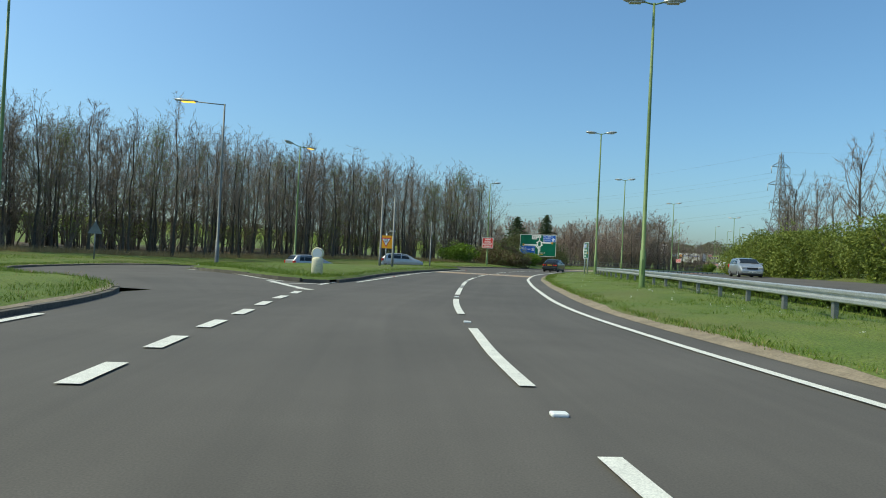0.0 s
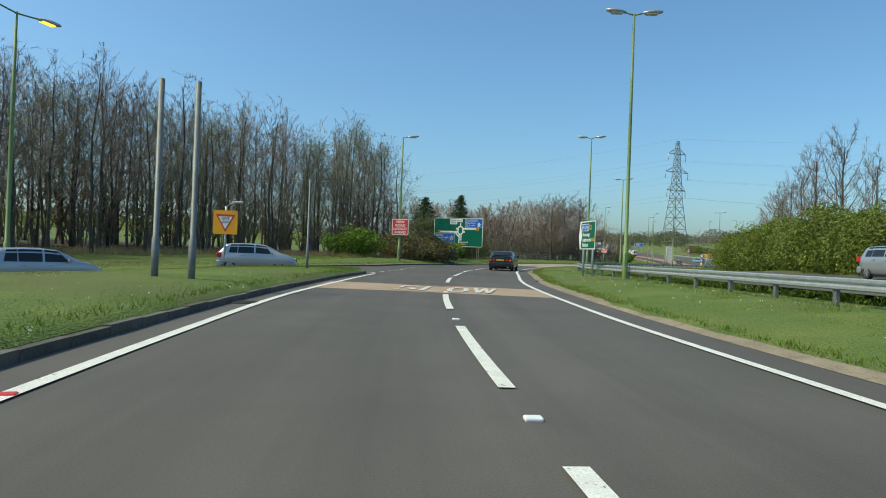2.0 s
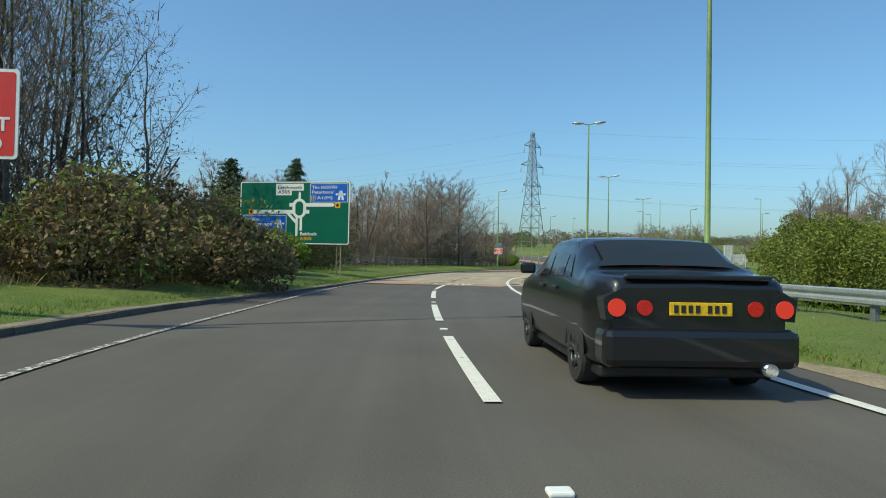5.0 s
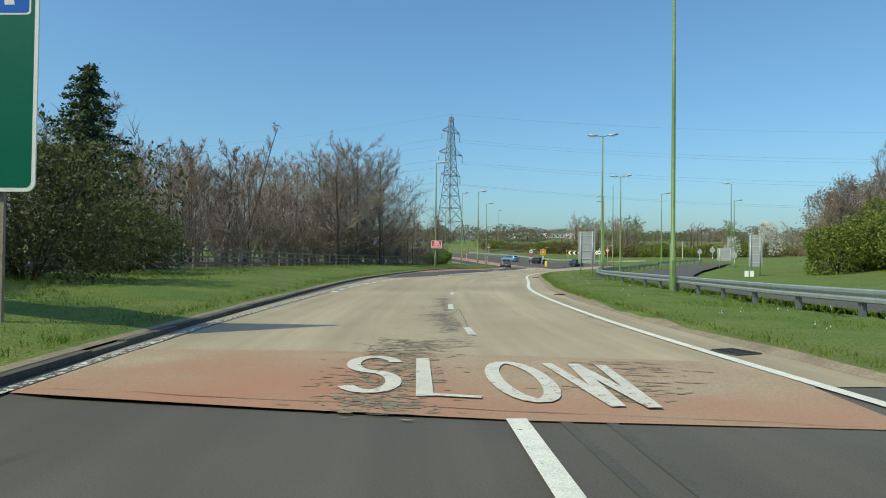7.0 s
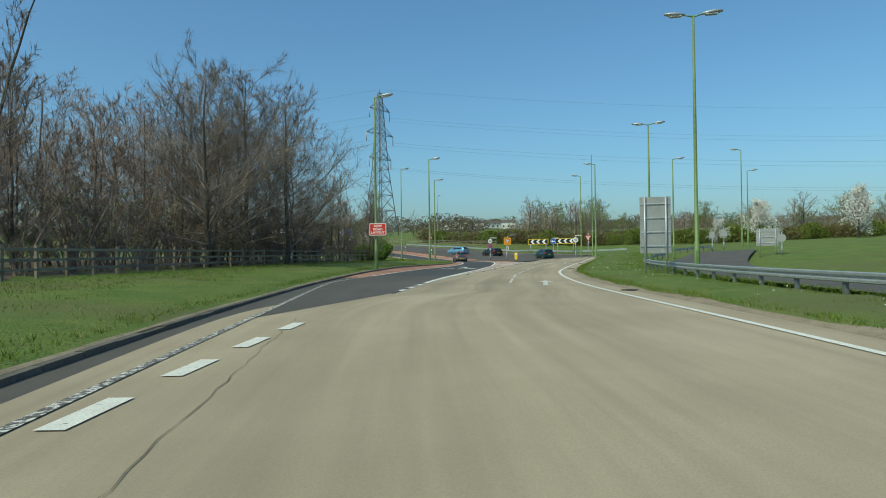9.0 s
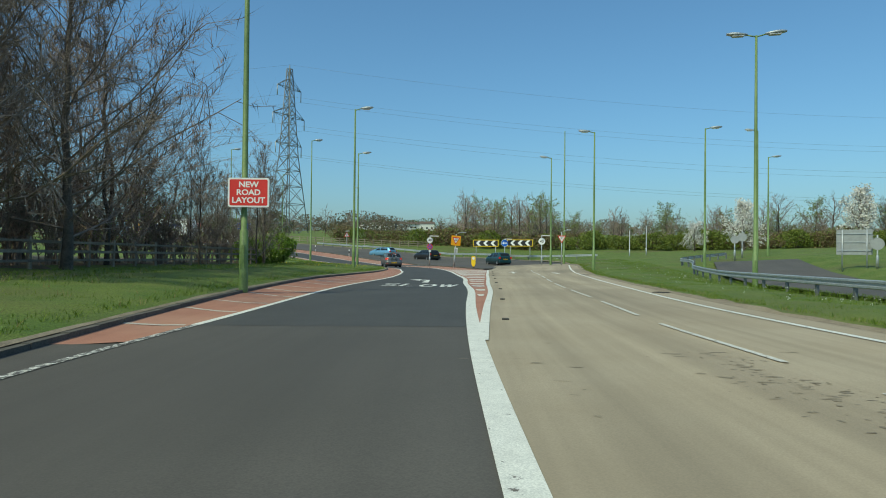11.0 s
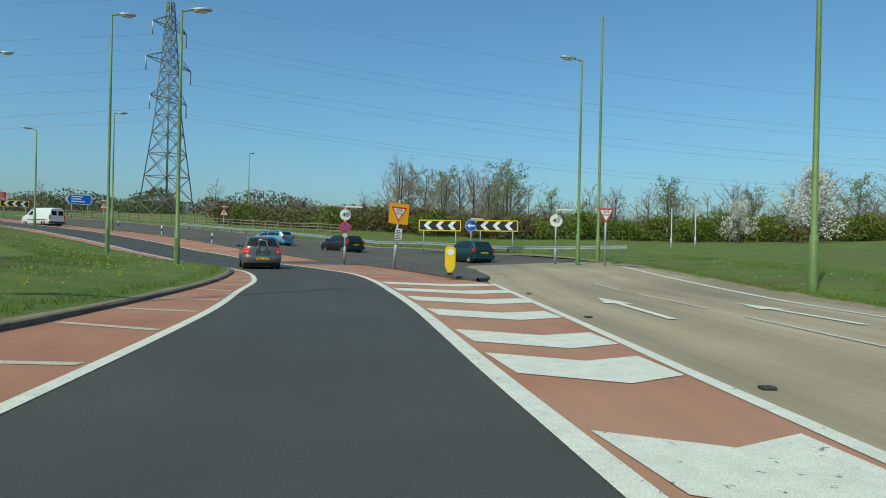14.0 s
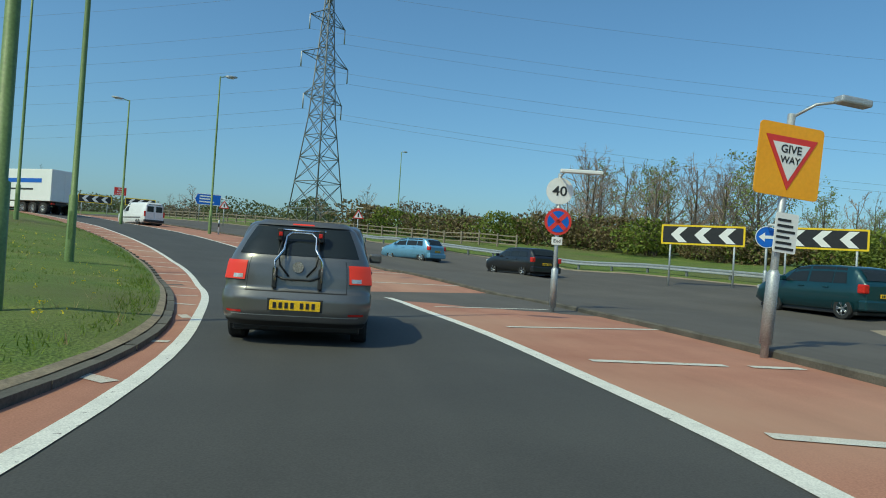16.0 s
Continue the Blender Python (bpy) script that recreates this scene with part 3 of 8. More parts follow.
ISLAND_L = spline([(70.3, 190.7), (70.9, 192.6), (72.9, 196.6), (75.0, 201), (76.8, 205.6), (78.4, 211), (79.6, 221), (79.2, 235), (76.6, 251), (72.4, 268.5), (66.6, 289.5)])
FAR_EDGE = spline([(84, 193), (88.6, 197.6), (92.3, 203.2), (93.8, 209.5), (93.2, 218), (91.2, 232), (87.4, 250), (82.2, 270), (76, 293)])
R_KERB = np.vstack([shift(R_LINE, 0.75), FAR_EDGE[1:] + 0.5])
MEDIAN = spline([(25, -30), (19.5, -5), (16.8, 15), (15.6, 30), (14.6, 48), (14.2, 62), (14.35, 70), (15.3, 78), (17.0, 86), (19.9, 97), (24.5, 108.8), (30.0, 119.6), (37, 133), (44.5, 144), (52.5, 153.6), (61.5, 162.9), (71, 170.9), (77.5, 174.9), (80.2, 176.9)], 1.5)
OPP_MID = spline(np.vstack([MEDIAN[::6], [(86.5, 180.5)]]), 2.0)
OPP_L = shift(OPP_MID, np.interp(OPP_MID[:, 1], [60, 120, 150], [2.6, 2.4, 1.7]))
OPP_R = shift(OPP_MID, np.interp(OPP_MID[:, 1], [60, 110, 150], [13.0, 11.5, 8.4]))

# ---------------------------------------------------------------- road surfaces


def cut(line, y0, y1):
    """The stretch of a line between two values of y."""
    return line[(line[:, 1] >= y0) & (line[:, 1] <= y1)]


road_left = np.vstack([cut(L_KERB_A[: 62], -50, 19), spline([(1.9, 19), (2.6, 30), (1.9, 44), (1.8, 58), (2.0, 70), (1.2, 75.8)]), L_KERB_A[(L_KERB_A[:, 1] > 76)]])
road_left = spline(road_left[:: 8], 1.5)
road_right = np.vstack([shift(R_LINE, 0.8), FAR_EDGE[1:]])
road_right = spline(road_right[:: 8], 1.5)


def match(left, right, back=False):
    """For each place of left the nearest of right, going forward only."""
    out, k = [], 0
    for p in left:
        d = np.linalg.norm(right[k : k + 60] - p, axis=1)
        k += int(np.argmin(d))
        out.append(right[k])
    return np.array(out)


WAY_LINE = spline(WP, 1.5)
road = loft("road", match(WAY_LINE, road_left) - normals(WAY_LINE) * 0.7, match(WAY_LINE, road_right) + normals(WAY_LINE) * 0.7, 0.0, M["asphalt"], cols=10)
tagged(road, "grey worn asphalt carriageway curving through the junction", "road", kind="structure")
side_outer = L_KERB_A[(L_KERB_A[:, 1] > 20.5) & (L_KERB_A[:, 1] < 76.5)]
side_inner = spline([(4.6, 22), (2.4, 28.6), (-2.2, 31.4), (-6.2, 36.3), (-8.5, 43), (-7.9, 51), (-4.9, 59), (-0.8, 65.6), (2.2, 68), (4.4, 75)])
side_road = loft("road_side", side_outer - normals(side_outer) * 0.3, side_inner + normals(side_inner) * 0.3, 0.002, M["asphalt"], cols=5)
tagged(side_road, "grey asphalt side road looping behind the grass island", "road", kind="structure")
opp = loft("road_opposite", OPP_L, OPP_R, 0.02, M["asphalt"], cols=4)
tagged(opp, "grey asphalt opposite carriageway beyond the barrier", "road", kind="structure")
far_l, far_r = spline([(55, 284), (40, 318), (16, 352), (-20, 380)]), spline([(76, 292), (62, 332), (34, 372), (-10, 405)])
tagged(loft("road_far", far_l, far_r, 0.02, M["asphalt"], cols=4), "asphalt road curving away beyond the roundabout", "road", kind="structure")

# buff and red surfacing
buff_l = spline([(11.2, 107.6), (13.0, 113), (16.8, 122), (20.7, 131), (24.6, 139.4), (27.6, 143.0), (30.4, 144.4), (33.2, 148.4), (35.0, 150.5), (40.2, 156.8), (46.4, 163.7), (53.6, 172.0), (63.4, 183.1), (69.4, 189.3), (75.0, 194.6), (79, 198.8), (83, 204)], 1.0)
buff_r = np.vstack([shift(R_LINE, 0.9)[R_LINE[:, 1] > 103.9], FAR_EDGE[1:] + 0.4])
rv = np.zeros(len(road.data.vertices) * 3)
road.data.vertices.foreach_get("co", rv)
rv = rv.reshape(-1, 3)
BUFF = np.vstack([shift(buff_l, 0.5), shift(match(buff_l, buff_r), -0.3)[::-1]])


def inside(x, y, poly):
    """Which places lie inside an outline."""
    poly = np.asarray(poly)
    r = np.zeros(len(x), bool)
    for (x1, y1), (x2, y2) in zip(poly, np.roll(poly, -1, 0)):
        c = (y1 > y) != (y2 > y)
        r ^= c & (x < (x2 - x1) * (y - y1) / (y2 - y1 + 1e-12) + x1)
    return r


rv[:, 2] -= np.where(inside(rv[:, 0], rv[:, 1], BUFF), 0.05, 0.0)
road.data.vertices.foreach_set("co", rv.ravel())
tagged(loft("surfacing_buff", buff_l, match(buff_l, buff_r), 0.004, M["buff"], cols=8), "worn buff-coloured high-friction surfacing", "road surface", kind="structure")
tagged(sheet("surfacing_slow_patch", [(11.3, 107.5), (13.2, 106.2), (14.8, 105.2), (17.2, 104.0), (18.6, 106.6), (16.2, 108.0), (14.0, 109.2), (12.0, 110.0)], 0.008, M["salmon"]), "salmon-red worn anti-skid patch across the lanes", "road surface", kind="structure")
tagged(sheet("surfacing_slow_patch_near", [(2.0, 52.9), (5.4, 52.55), (9.0, 52.0), (9.1, 56.0), (5.6, 56.5), (2.0, 57.0)], 0.006, M["salmon"]), "salmon-red worn anti-skid patch across the lanes", "road surface", kind="structure")
red_l = THICK[(THICK[:, 1] > 155) & (THICK[:, 1] < 289)]
red_r = np.vstack([WEDGE, ISLAND_L[1:]])
tagged(loft("surfacing_red", red_l, match(red_l, red_r), 0.012, M["red"], cols=4), "brick-red anti-skid hatching area between lines", "road surface", kind="structure")
hl = L_LINE_B[(L_LINE_B[:, 1] > 156.5)]
hk = match(hl, L_KERB_A[L_KERB_A[:, 1] > 145])
rv[:, 2] -= np.where(inside(rv[:, 0], rv[:, 1], np.vstack([shift(hl, 0.6)[4:], hk[4:][::-1]])), 0.05, 0.0)
road.data.vertices.foreach_set("co", rv.ravel())
tagged(loft("surfacing_red_edge", hk, hl, 0.014, M["red"], cols=8), "brick-red anti-skid strip along the kerb", "road surface", kind="structure")
older = L_LINE_B[(L_LINE_B[:, 1] > 138.5) & (L_LINE_B[:, 1] < 159.2)]
tagged(loft("surfacing_grey", older, match(older, THICK), 0.008, M["asphalt"], cols=4), "older grey asphalt where the left-turn lane begins", "road surface", kind="structure")
dark_l = L_LINE_B[(L_LINE_B[:, 1] > 158.2)]
dark = loft("surfacing_dark", dark_l, match(dark_l, THICK), 0.011, M["asphalt_new"], cols=4)
tagged(dark, "fresh dark asphalt of the left-turn lane", "road surface", kind="structure")
isl = loft("island_paved", ISLAND_L, match(ISLAND_L, ISLAND_R), 0.13, M["asphalt"], cols=4)
for edge, sd in ((ISLAND_L, -1), (ISLAND_R, 1)):
    n_ = len(edge)
    top_z = land(edge[:, 0], edge[:, 1])
    out_ = shift(edge, 0.05 * sd)
    v_ = np.vstack([np.column_stack([edge, top_z + 0.13]), np.column_stack([out_, top_z + 0.10]), np.column_stack([out_, top_z - 0.05])])
    i_ = np.arange(n_ - 1)
    raw("island_edge", v_, np.vstack([np.stack([i_, i_ + 1, i_ + n_ + 1, i_ + n_], -1), np.stack([i_ + n_, i_ + n_ + 1, i_ + 2 * n_ + 1, i_ + 2 * n_], -1)]), M["kerb"], isl)
tagged(isl, "raised asphalt traffic island with bollard and signs", "traffic island", kind="structure")

# ---------------------------------------------------------------- ground
gx = np.concatenate([-np.geomspace(3000, 90, 14), np.arange(-80, 170, 2.0), np.geomspace(172, 3000, 14)])
gy = np.concatenate([-np.geomspace(3000, 90, 12), np.arange(-80, 330, 2.0), np.geomspace(335, 3200, 14)])
X, Y = np.meshgrid(gx, gy)
xf, yf = X.ravel(), Y.ravel()
gz = land(xf, yf) + 0.05


def grown(line_l, line_r, by):
    return np.vstack([shift(line_l, -by), shift(line_r, by)[::-1]])


ROADS = [grown(match(WAY_LINE, road_left), match(WAY_LINE, road_right), 1.6), np.vstack([side_outer, side_inner[::-1]]), grown(OPP_L, OPP_R, 1.2), grown(far_l, far_r, 1.2)]
paved = np.zeros(len(xf), bool)
for poly in ROADS:
    paved |= inside(xf, yf, poly)
for p in (L_KERB_A, R_KERB):
    for a in p[::2]:
        paved |= (np.abs(xf - a[0]) < 1.9) & (np.abs(yf - a[1]) < 1.9)
gz = np.where(paved, gz - 0.32, gz + 0.04 * np.sin(xf * 0.9) * np.cos(yf * 0.7))
i = np.arange((len(gy) - 1) * len(gx)).reshape(len(gy) - 1, len(gx))[:, :-1].ravel()
ground = raw("ground", np.column_stack([xf, yf, gz]), np.stack([i, i + 1, i + len(gx) + 1, i + len(gx)], -1), M["soil"], smooth=True)
tagged(ground, "green spring grass land reaching to the horizon", "ground", kind="structure")


def verge(name, line, side, width=5.5, dirt=0.45, kerb=0.11, bare=2, crown=1.0):
    """The grass beside a kerb: a dirt lip, then turf that meets the ground."""
    offs = [0.0, 0.10, dirt, 1.0, 1.8, 2.8, width * 0.75, width]
    lift = [kerb, kerb + 0.02, kerb + 0.05, 0.17 * crown, 0.19 * crown, 0.17 * crown, 0.13 * crown, -0.06]
    ragged = np.convolve(np.random.RandomState(8).normal(0, 1, len(line) + 4), np.ones(3) / 3, "same")[: len(line)]
    rows = [shift(line, side * np.maximum(o + ragged * e, 0.0)) for o, e in zip(offs, (0, 0.03, 0.16, 0.2, 0.1, 0, 0, 0))]
    g = np.stack(rows, 1)
    n, c = g.shape[:2]
    xy = g.reshape(-1, 2)
    rnd = np.random.RandomState(3).normal(0, 0.018, len(xy))
    z = land(xy[:, 0], xy[:, 1]) + np.tile(lift, n) + rnd * np.tile([0, 0.4, 1, 1.4, 1.6, 1.6, 1.6, 0], n)
    i = np.arange((n - 1) * c).reshape(n - 1, c)[:, :-1].ravel()
    f = np.stack([i, i + 1, i + c + 1, i + c], -1)
    if side < 0:
        f = f[:, ::-1]
    ob = raw(name, np.column_stack([xy, z]), f, M["soil"], smooth=True)
    ob.data.materials.append(M["dirt"])
    mi = np.zeros(len(f), int)
    mi[(np.arange(len(f)) % (c - 1)) < bare] = 1
    ob.data.polygons.foreach_set("material_index", mi.tolist())
    return tagged(ob, "grass verge with a bare earth lip behind the kerb", "verge", kind="structure")


verge("verge_left", L_KERB_A, -1, bare=1, kerb=0.078)
verge("verge_right", R_KERB, 1, kerb=0.006, dirt=0.28, crown=0.75)
ia = spline(ISLAND_A + ISLAND_A[:1], 0.8)
ci = ia.mean(0)
rows = [ci + (ia - ci) * k for k in (1.0, 0.985, 0.95, 0.8, 0.45, 0.002)]
g = np.stack(rows, 1)
xy = g.reshape(-1, 2)
z = land(xy[:, 0], xy[:, 1]) + np.tile([0.11, 0.14, 0.2, 0.26, 0.3, 0.3], len(ia))
i = np.arange((len(ia) - 1) * 6).reshape(len(ia) - 1, 6)[:, :-1].ravel()
tagged(raw("island_grass", np.column_stack([xy, z]), np.stack([i, i + 1, i + 7, i + 6], -1), M["soil"], smooth=True), "grass traffic island beside the carriageway", "traffic island", kind="structure")


def kerbs(name, line, side, label, drop=0.0):
    """Kerbstones end to end along a line, each a stone of its own."""
    holder = tagged(new(name), label, "kerb", kind="structure")
    cum = np.concatenate([[0], np.cumsum(np.linalg.norm(np.diff(line, axis=0), axis=1))])
    k = np.arange(0, cum[-1] - 0.92, 0.915)
    pos = np.stack([np.interp(k, cum, line[:, 0]), np.interp(k, cum, line[:, 1])], -1)
    nxt = np.stack([np.interp(k + 0.905, cum, line[:, 0]), np.interp(k + 0.905, cum, line[:, 1])], -1)
    me = bpy.data.meshes.new("kerbstone")
    bm = boxed(0, 0.905, -0.14, 0.0, -0.1, 0.115)
    for v in bm.verts:
        if v.co.z > 0 and v.co.y > -0.1:
            v.co.y -= 0.025
    bm.to_mesh(me)
    bm.free()
    me.materials.append(M["kerb"])
    rs = np.random.RandomState(5)
    for a, b in zip(pos, nxt):
        ob = new("kerbstone", me)
        ob.parent = holder
        d = b - a
        turn = math.atan2(d[1], d[0])
        if side > 0:
            a, turn = b, turn + math.pi
        ob.matrix_basis = Matrix.Translation((a[0], a[1], land1(*a) - drop + rs.normal(0, 0.006))) @ Matrix.Rotation(turn + rs.normal(0, 0.006), 4, "Z")
    return holder


# ---------------------------------------------------------------- road markings
PZ = 0.016
marks = tagged(new("marking_lines"), "white painted road lines, chipped in places", "road marking", kind="structure")


def dashes(line, first, length, gap, width, mat, count=999, z=PZ):
    cum = np.concatenate([[0], np.cumsum(np.linalg.norm(np.diff(line, axis=0), axis=1))])
    k, n = first, 0
    while k + length <= cum[-1] and n < count:
        q = np.linspace(k, k + length, 5)
        seg = np.stack([np.interp(q, cum, line[:, 0]), np.interp(q, cum, line[:, 1])], -1)
        ribbon("dash", seg, width, z, mat, marks)
        k, n = k + length + gap, n + 1


def run(line, at):
    """Length along a line of the place nearest to at."""
    cum = np.concatenate([[0], np.cumsum(np.linalg.norm(np.diff(line, axis=0), axis=1))])
    return float(cum[np.argmin(np.linalg.norm(line - np.array(at), axis=1))])


DASH_ENDS = (-1.5, 5.0, 11.5, 18.0, 25.0, 31.4, 37.8, 44.4, 51.5, 63.2, 70.9, 77.8, 84.9, 91.9, 98.9, 105.4)
for far_end in DASH_ENDS:
    k = int(np.argmin(np.abs(LANE[:, 1] - far_end)))
    ribbon("dash", LANE[max(k - 9, 0) : k + 1], 0.15, PZ, M["paint"], marks)
late = LANE[LANE[:, 1] > 113]
dashes(late, run(late, (21.08, 120.5)) % 6.3, 1.75, 4.55, 0.13, M["paint_old"])
ribbon("edge_line", R_LINE[R_LINE[:, 1] > -30], 0.15, PZ, M["paint"], marks)
ribbon("edge_line", L_LINE, 0.15, PZ, M["paint"], marks)
lb = L_LINE_B
ribbon("edge_line", lb[lb[:, 1] < 158.5], 0.12, PZ, M["paint_ragged"], marks)
ribbon("edge_line", lb[(lb[:, 1] >= 158)], 0.15, PZ + 0.002, M["paint"], marks)
ribbon("edge_line", shift(L_KERB_A[:60], 0.35), 0.14, PZ, M["paint"], marks)
ribbon("thick_line", THICK[(THICK[:, 1] > 149) & (THICK[:, 1] < 166)], 0.23, PZ + 0.002, M["paint"], marks)
ribbon("thick_line", THICK[(THICK[:, 1] > 165.2)], 0.2, PZ + 0.001, M["paint"], marks)
ribbon("thin_line", WEDGE, 0.16, PZ + 0.003, M["paint"], marks)
dashes(spline([(7.0, 11.4), (6.0, 15), (5.15, 18.4), (4.79, 19.71), (4.33, 21.51), (3.96, 23.39), (3.71, 24.33)]), 0.85, 0.97, 0.93, 0.2, M["paint"])
for a, b, w_ in (((1.15, 28.05), (3.3, 25.5), 0.24), ((3.3, 25.4), (3.75, 25.05), 0.3), ((2.95, 27.9), (2.6, 31.2), 0.16), ((-1.8, 30.9), (0.35, 29.0), 0.15), ((0.2, 29.1), (1.6, 28.2), 0.14), ((-0.8, 30.0), (1.6, 29.75), 0.14), ((-3.6, 32.6), (-1.4, 31.6), 0.15), ((1.7, 26.9), (2.7, 28.3), 0.13), ((-5.6, 34.4), (-4.2, 33.2), 0.15)):
    ribbon("dash", np.linspace(a, b, 4), w_, PZ + 0.003, M["paint"], marks)
dashes(spline([(17.6, 122.4), (19.2, 126.3), (22.3, 132.3), (28.5, 142.2)]), 0.1, 1.0, 0.95, 0.22, M["paint"], 9)
for a, b in (((30.9, 144.62), (31.4, 145.3)), ((31.95, 146.04), (32.46, 146.7)), ((32.96, 147.36), (33.56, 148.2)), ((34.0, 148.76), (34.67, 149.66))):
    ribbon("dash", np.linspace(a, b, 4), 0.19, PZ + 0.002, M["paint"], marks)
    ribbon("dash", np.linspace(a, b, 4) + np.array((-0.12, 0.09)), 0.07, PZ, M["paint_ragged"], marks)
far_lane = spline([(35.5, 145.2), (37.1, 147.3), (40.4, 151.6), (42.6, 154.45), (45.1, 157.3), (48.0, 160.6), (52.58, 165.84), (57.1, 170.7), (61.68, 175.5), (65.77, 179.9), (71.3, 185.9), (78, 192)], 0.5)
dashes(far_lane, run(far_lane, (59.04, 172.66)) % 5.75, 4.1, 1.65, 0.10, M["paint_old"])
dashes(spline([(2.35, 66.3), (2.9, 69.6), (3.5, 74), (3.6, 76)]), 0.2, 0.9, 0.9, 0.14, M["paint_old"])


def quad_mark(name, corners, mat, z=PZ + 0.004):
    return sheet(name, corners, z, mat, marks)


# chevron bars in the red wedge
cumt = np.concatenate([[0], np.cumsum(np.linalg.norm(np.diff(THICK, axis=0), axis=1))])
bar_tips = ((45.8, 162.9), (47.5, 165.15), (49.15, 167.2), (50.75, 169.15), (52.35, 171.17), (53.93, 173.22), (55.62, 175.44), (57.03, 177.32), (58.77, 179.77), (60.33, 181.97), (61.9, 184.26), (63.39, 186.46), (65.07, 188.8), (66.71, 191.3))
for k in (run(THICK, q) for q in bar_tips):
    t = np.array([np.interp(k, cumt, THICK[:, 0]), np.interp(k, cumt, THICK[:, 1])])
    d = np.array([np.interp(k + 0.5, cumt, THICK[:, 0]), np.interp(k + 0.5, cumt, THICK[:, 1])]) - t
    d /= np.linalg.norm(d)
    r = np.array([d[1], -d[0]])
    off = WEDGE - t
    near = np.abs(off @ d + 0.4) < 1.2
    if not near.any():
        continue
    w = float((off[near] @ r).mean()) - 0.16
    s0 = 0.16
    if w < s0 + 0.2:
        continue
    depth = float(np.interp(w, [0.5, 1.0, 1.8, 3.0], [0.86, 0.95, 1.15, 1.25]))
    v = s0 + float(np.interp(w, [0.8, 2.0], [0.5, 0.58])) * (w - s0)
    low = min(0.58 * (v - s0), 1.1)
    front = [t + r * s0, t + r * v - d * low, t + r * w - d * (low - min(0.40 * (w - v), 0.5))]
    back = [q - d * (depth - c) + r * o for q, c, o in zip(front, (0.0, 0.05, 0.1), (0.05, 0.0, -0.04))]
    quad_mark("chevron_bar", [*front, *back[::-1]], M["paint"])
# thin bars beyond the nose and along the kerb
for a, b in (((68.68, 194.48), (70.1, 193.13)), ((70.06, 197.24), (71.2, 196.44)), ((71.27, 200.24), (72.9, 199.6)), ((73.2, 199.47), (73.87, 199.2)), ((72.55, 203.62), (75.9, 203.2)), ((73.4, 207.6), (77.4, 207.3)), ((74.1, 211.7), (78.3, 211.4)), ((74.7, 216), (79.2, 215.6)), ((75.0, 221), (79.6, 220.6)), ((75.0, 226), (79.4, 225.7)), ((74.7, 231), (79.1, 230.8)), ((74.0, 236.5), (78.8, 236.2))):
    ribbon("hatch_bar", np.linspace(a, b, 6), 0.17, PZ + 0.004, M["paint_old"], marks)
cuml = np.concatenate([[0], np.cumsum(np.linalg.norm(np.diff(hl, axis=0), axis=1))])
for k in np.arange(2.0, cuml[-1] - 1, 2.35):
    p = np.array([np.interp(k, cuml, hl[:, 0]), np.interp(k, cuml, hl[:, 1])])
    q = L_KERB_A[int(np.argmin(np.linalg.norm(L_KERB_A - p, axis=1)))]
    d = (q - p) / (np.linalg.norm(q - p) + 1e-6)
    fw = np.array([d[1], -d[0]])
    ribbon("hatch_bar", np.linspace(p + d * 0.15, p + d * max(0.3, np.linalg.norm(q - p) * 0.9) + fw * 0.35, 4), 0.15, PZ + 0.004, M["paint_faint"], marks)

def letters(text, origin, across, ahead, width, height, mat, group):
    """Road lettering from strokes: origin is the lower left of the word."""
    across, ahead = np.array(across), np.array(ahead)
    n = len(text)
    cw = width / (n + 0.28 * (n - 1))
    st = 0.225
    for k, ch in enumerate(text):
        o = np.array(origin) + across * (k * cw * 1.28)
        layer = [0.002]

        def P(u, v):
            return o + across * (u * cw) + ahead * (v * height)
        def stroke(pts, w=1.0):
            line = np.array([P(*p) for p in pts])
            layer[0] += 0.003
            ribbon("road_letter", line, st * cw * 1.15 * w, PZ + layer[0], mat, marks)
        if ch == "S":
            a = [(0.5 + 0.42 * math.cos(radians(t)), 0.735 + 0.235 * math.sin(radians(t))) for t in range(20, 271, 18)]
            b = [(0.5 + 0.42 * math.cos(radians(t)), 0.265 + 0.235 * math.sin(radians(t))) for t in range(90, -161, -18)]
            stroke(a + b[1:])
        elif ch == "L":
            stroke([(0.14, 1.0), (0.14, 0.5), (0.14, 0.0)])
            stroke([(0.05, 0.035), (0.5, 0.035), (0.98, 0.035)], 0.6)
        elif ch == "O":
            stroke([(0.5 + 0.42 * math.cos(radians(t)), 0.5 + 0.47 * math.sin(radians(t))) for t in range(0, 361, 15)])
        elif ch == "W":
            for x0, x1 in ((0.02, 0.28), (0.28, 0.52), (0.52, 0.76), (0.76, 1.02)):
                up = x0 in (0.02, 0.52)
                stroke([(x0, 1.0 if up else 0.0), ((x0 + x1) / 2, 0.5), (x1, 0.0 if up else 1.0)], 0.8)


letters("SLOW", (4.36, 53.15), (1.0, -0.1), (0.1, 1.0), 2.96, 2.4, M["paint_slow"], "")
letters("SLOW", (13.75, 106.62), (0.82, -0.57), (0.36, 0.93), 2.75, 2.05, M["paint_slow"], "")
letters("SLOW", (45.75, 168.75), (0.60, -0.80), (0.69, 0.72), 2.9, 2.1, M["paint"], "")


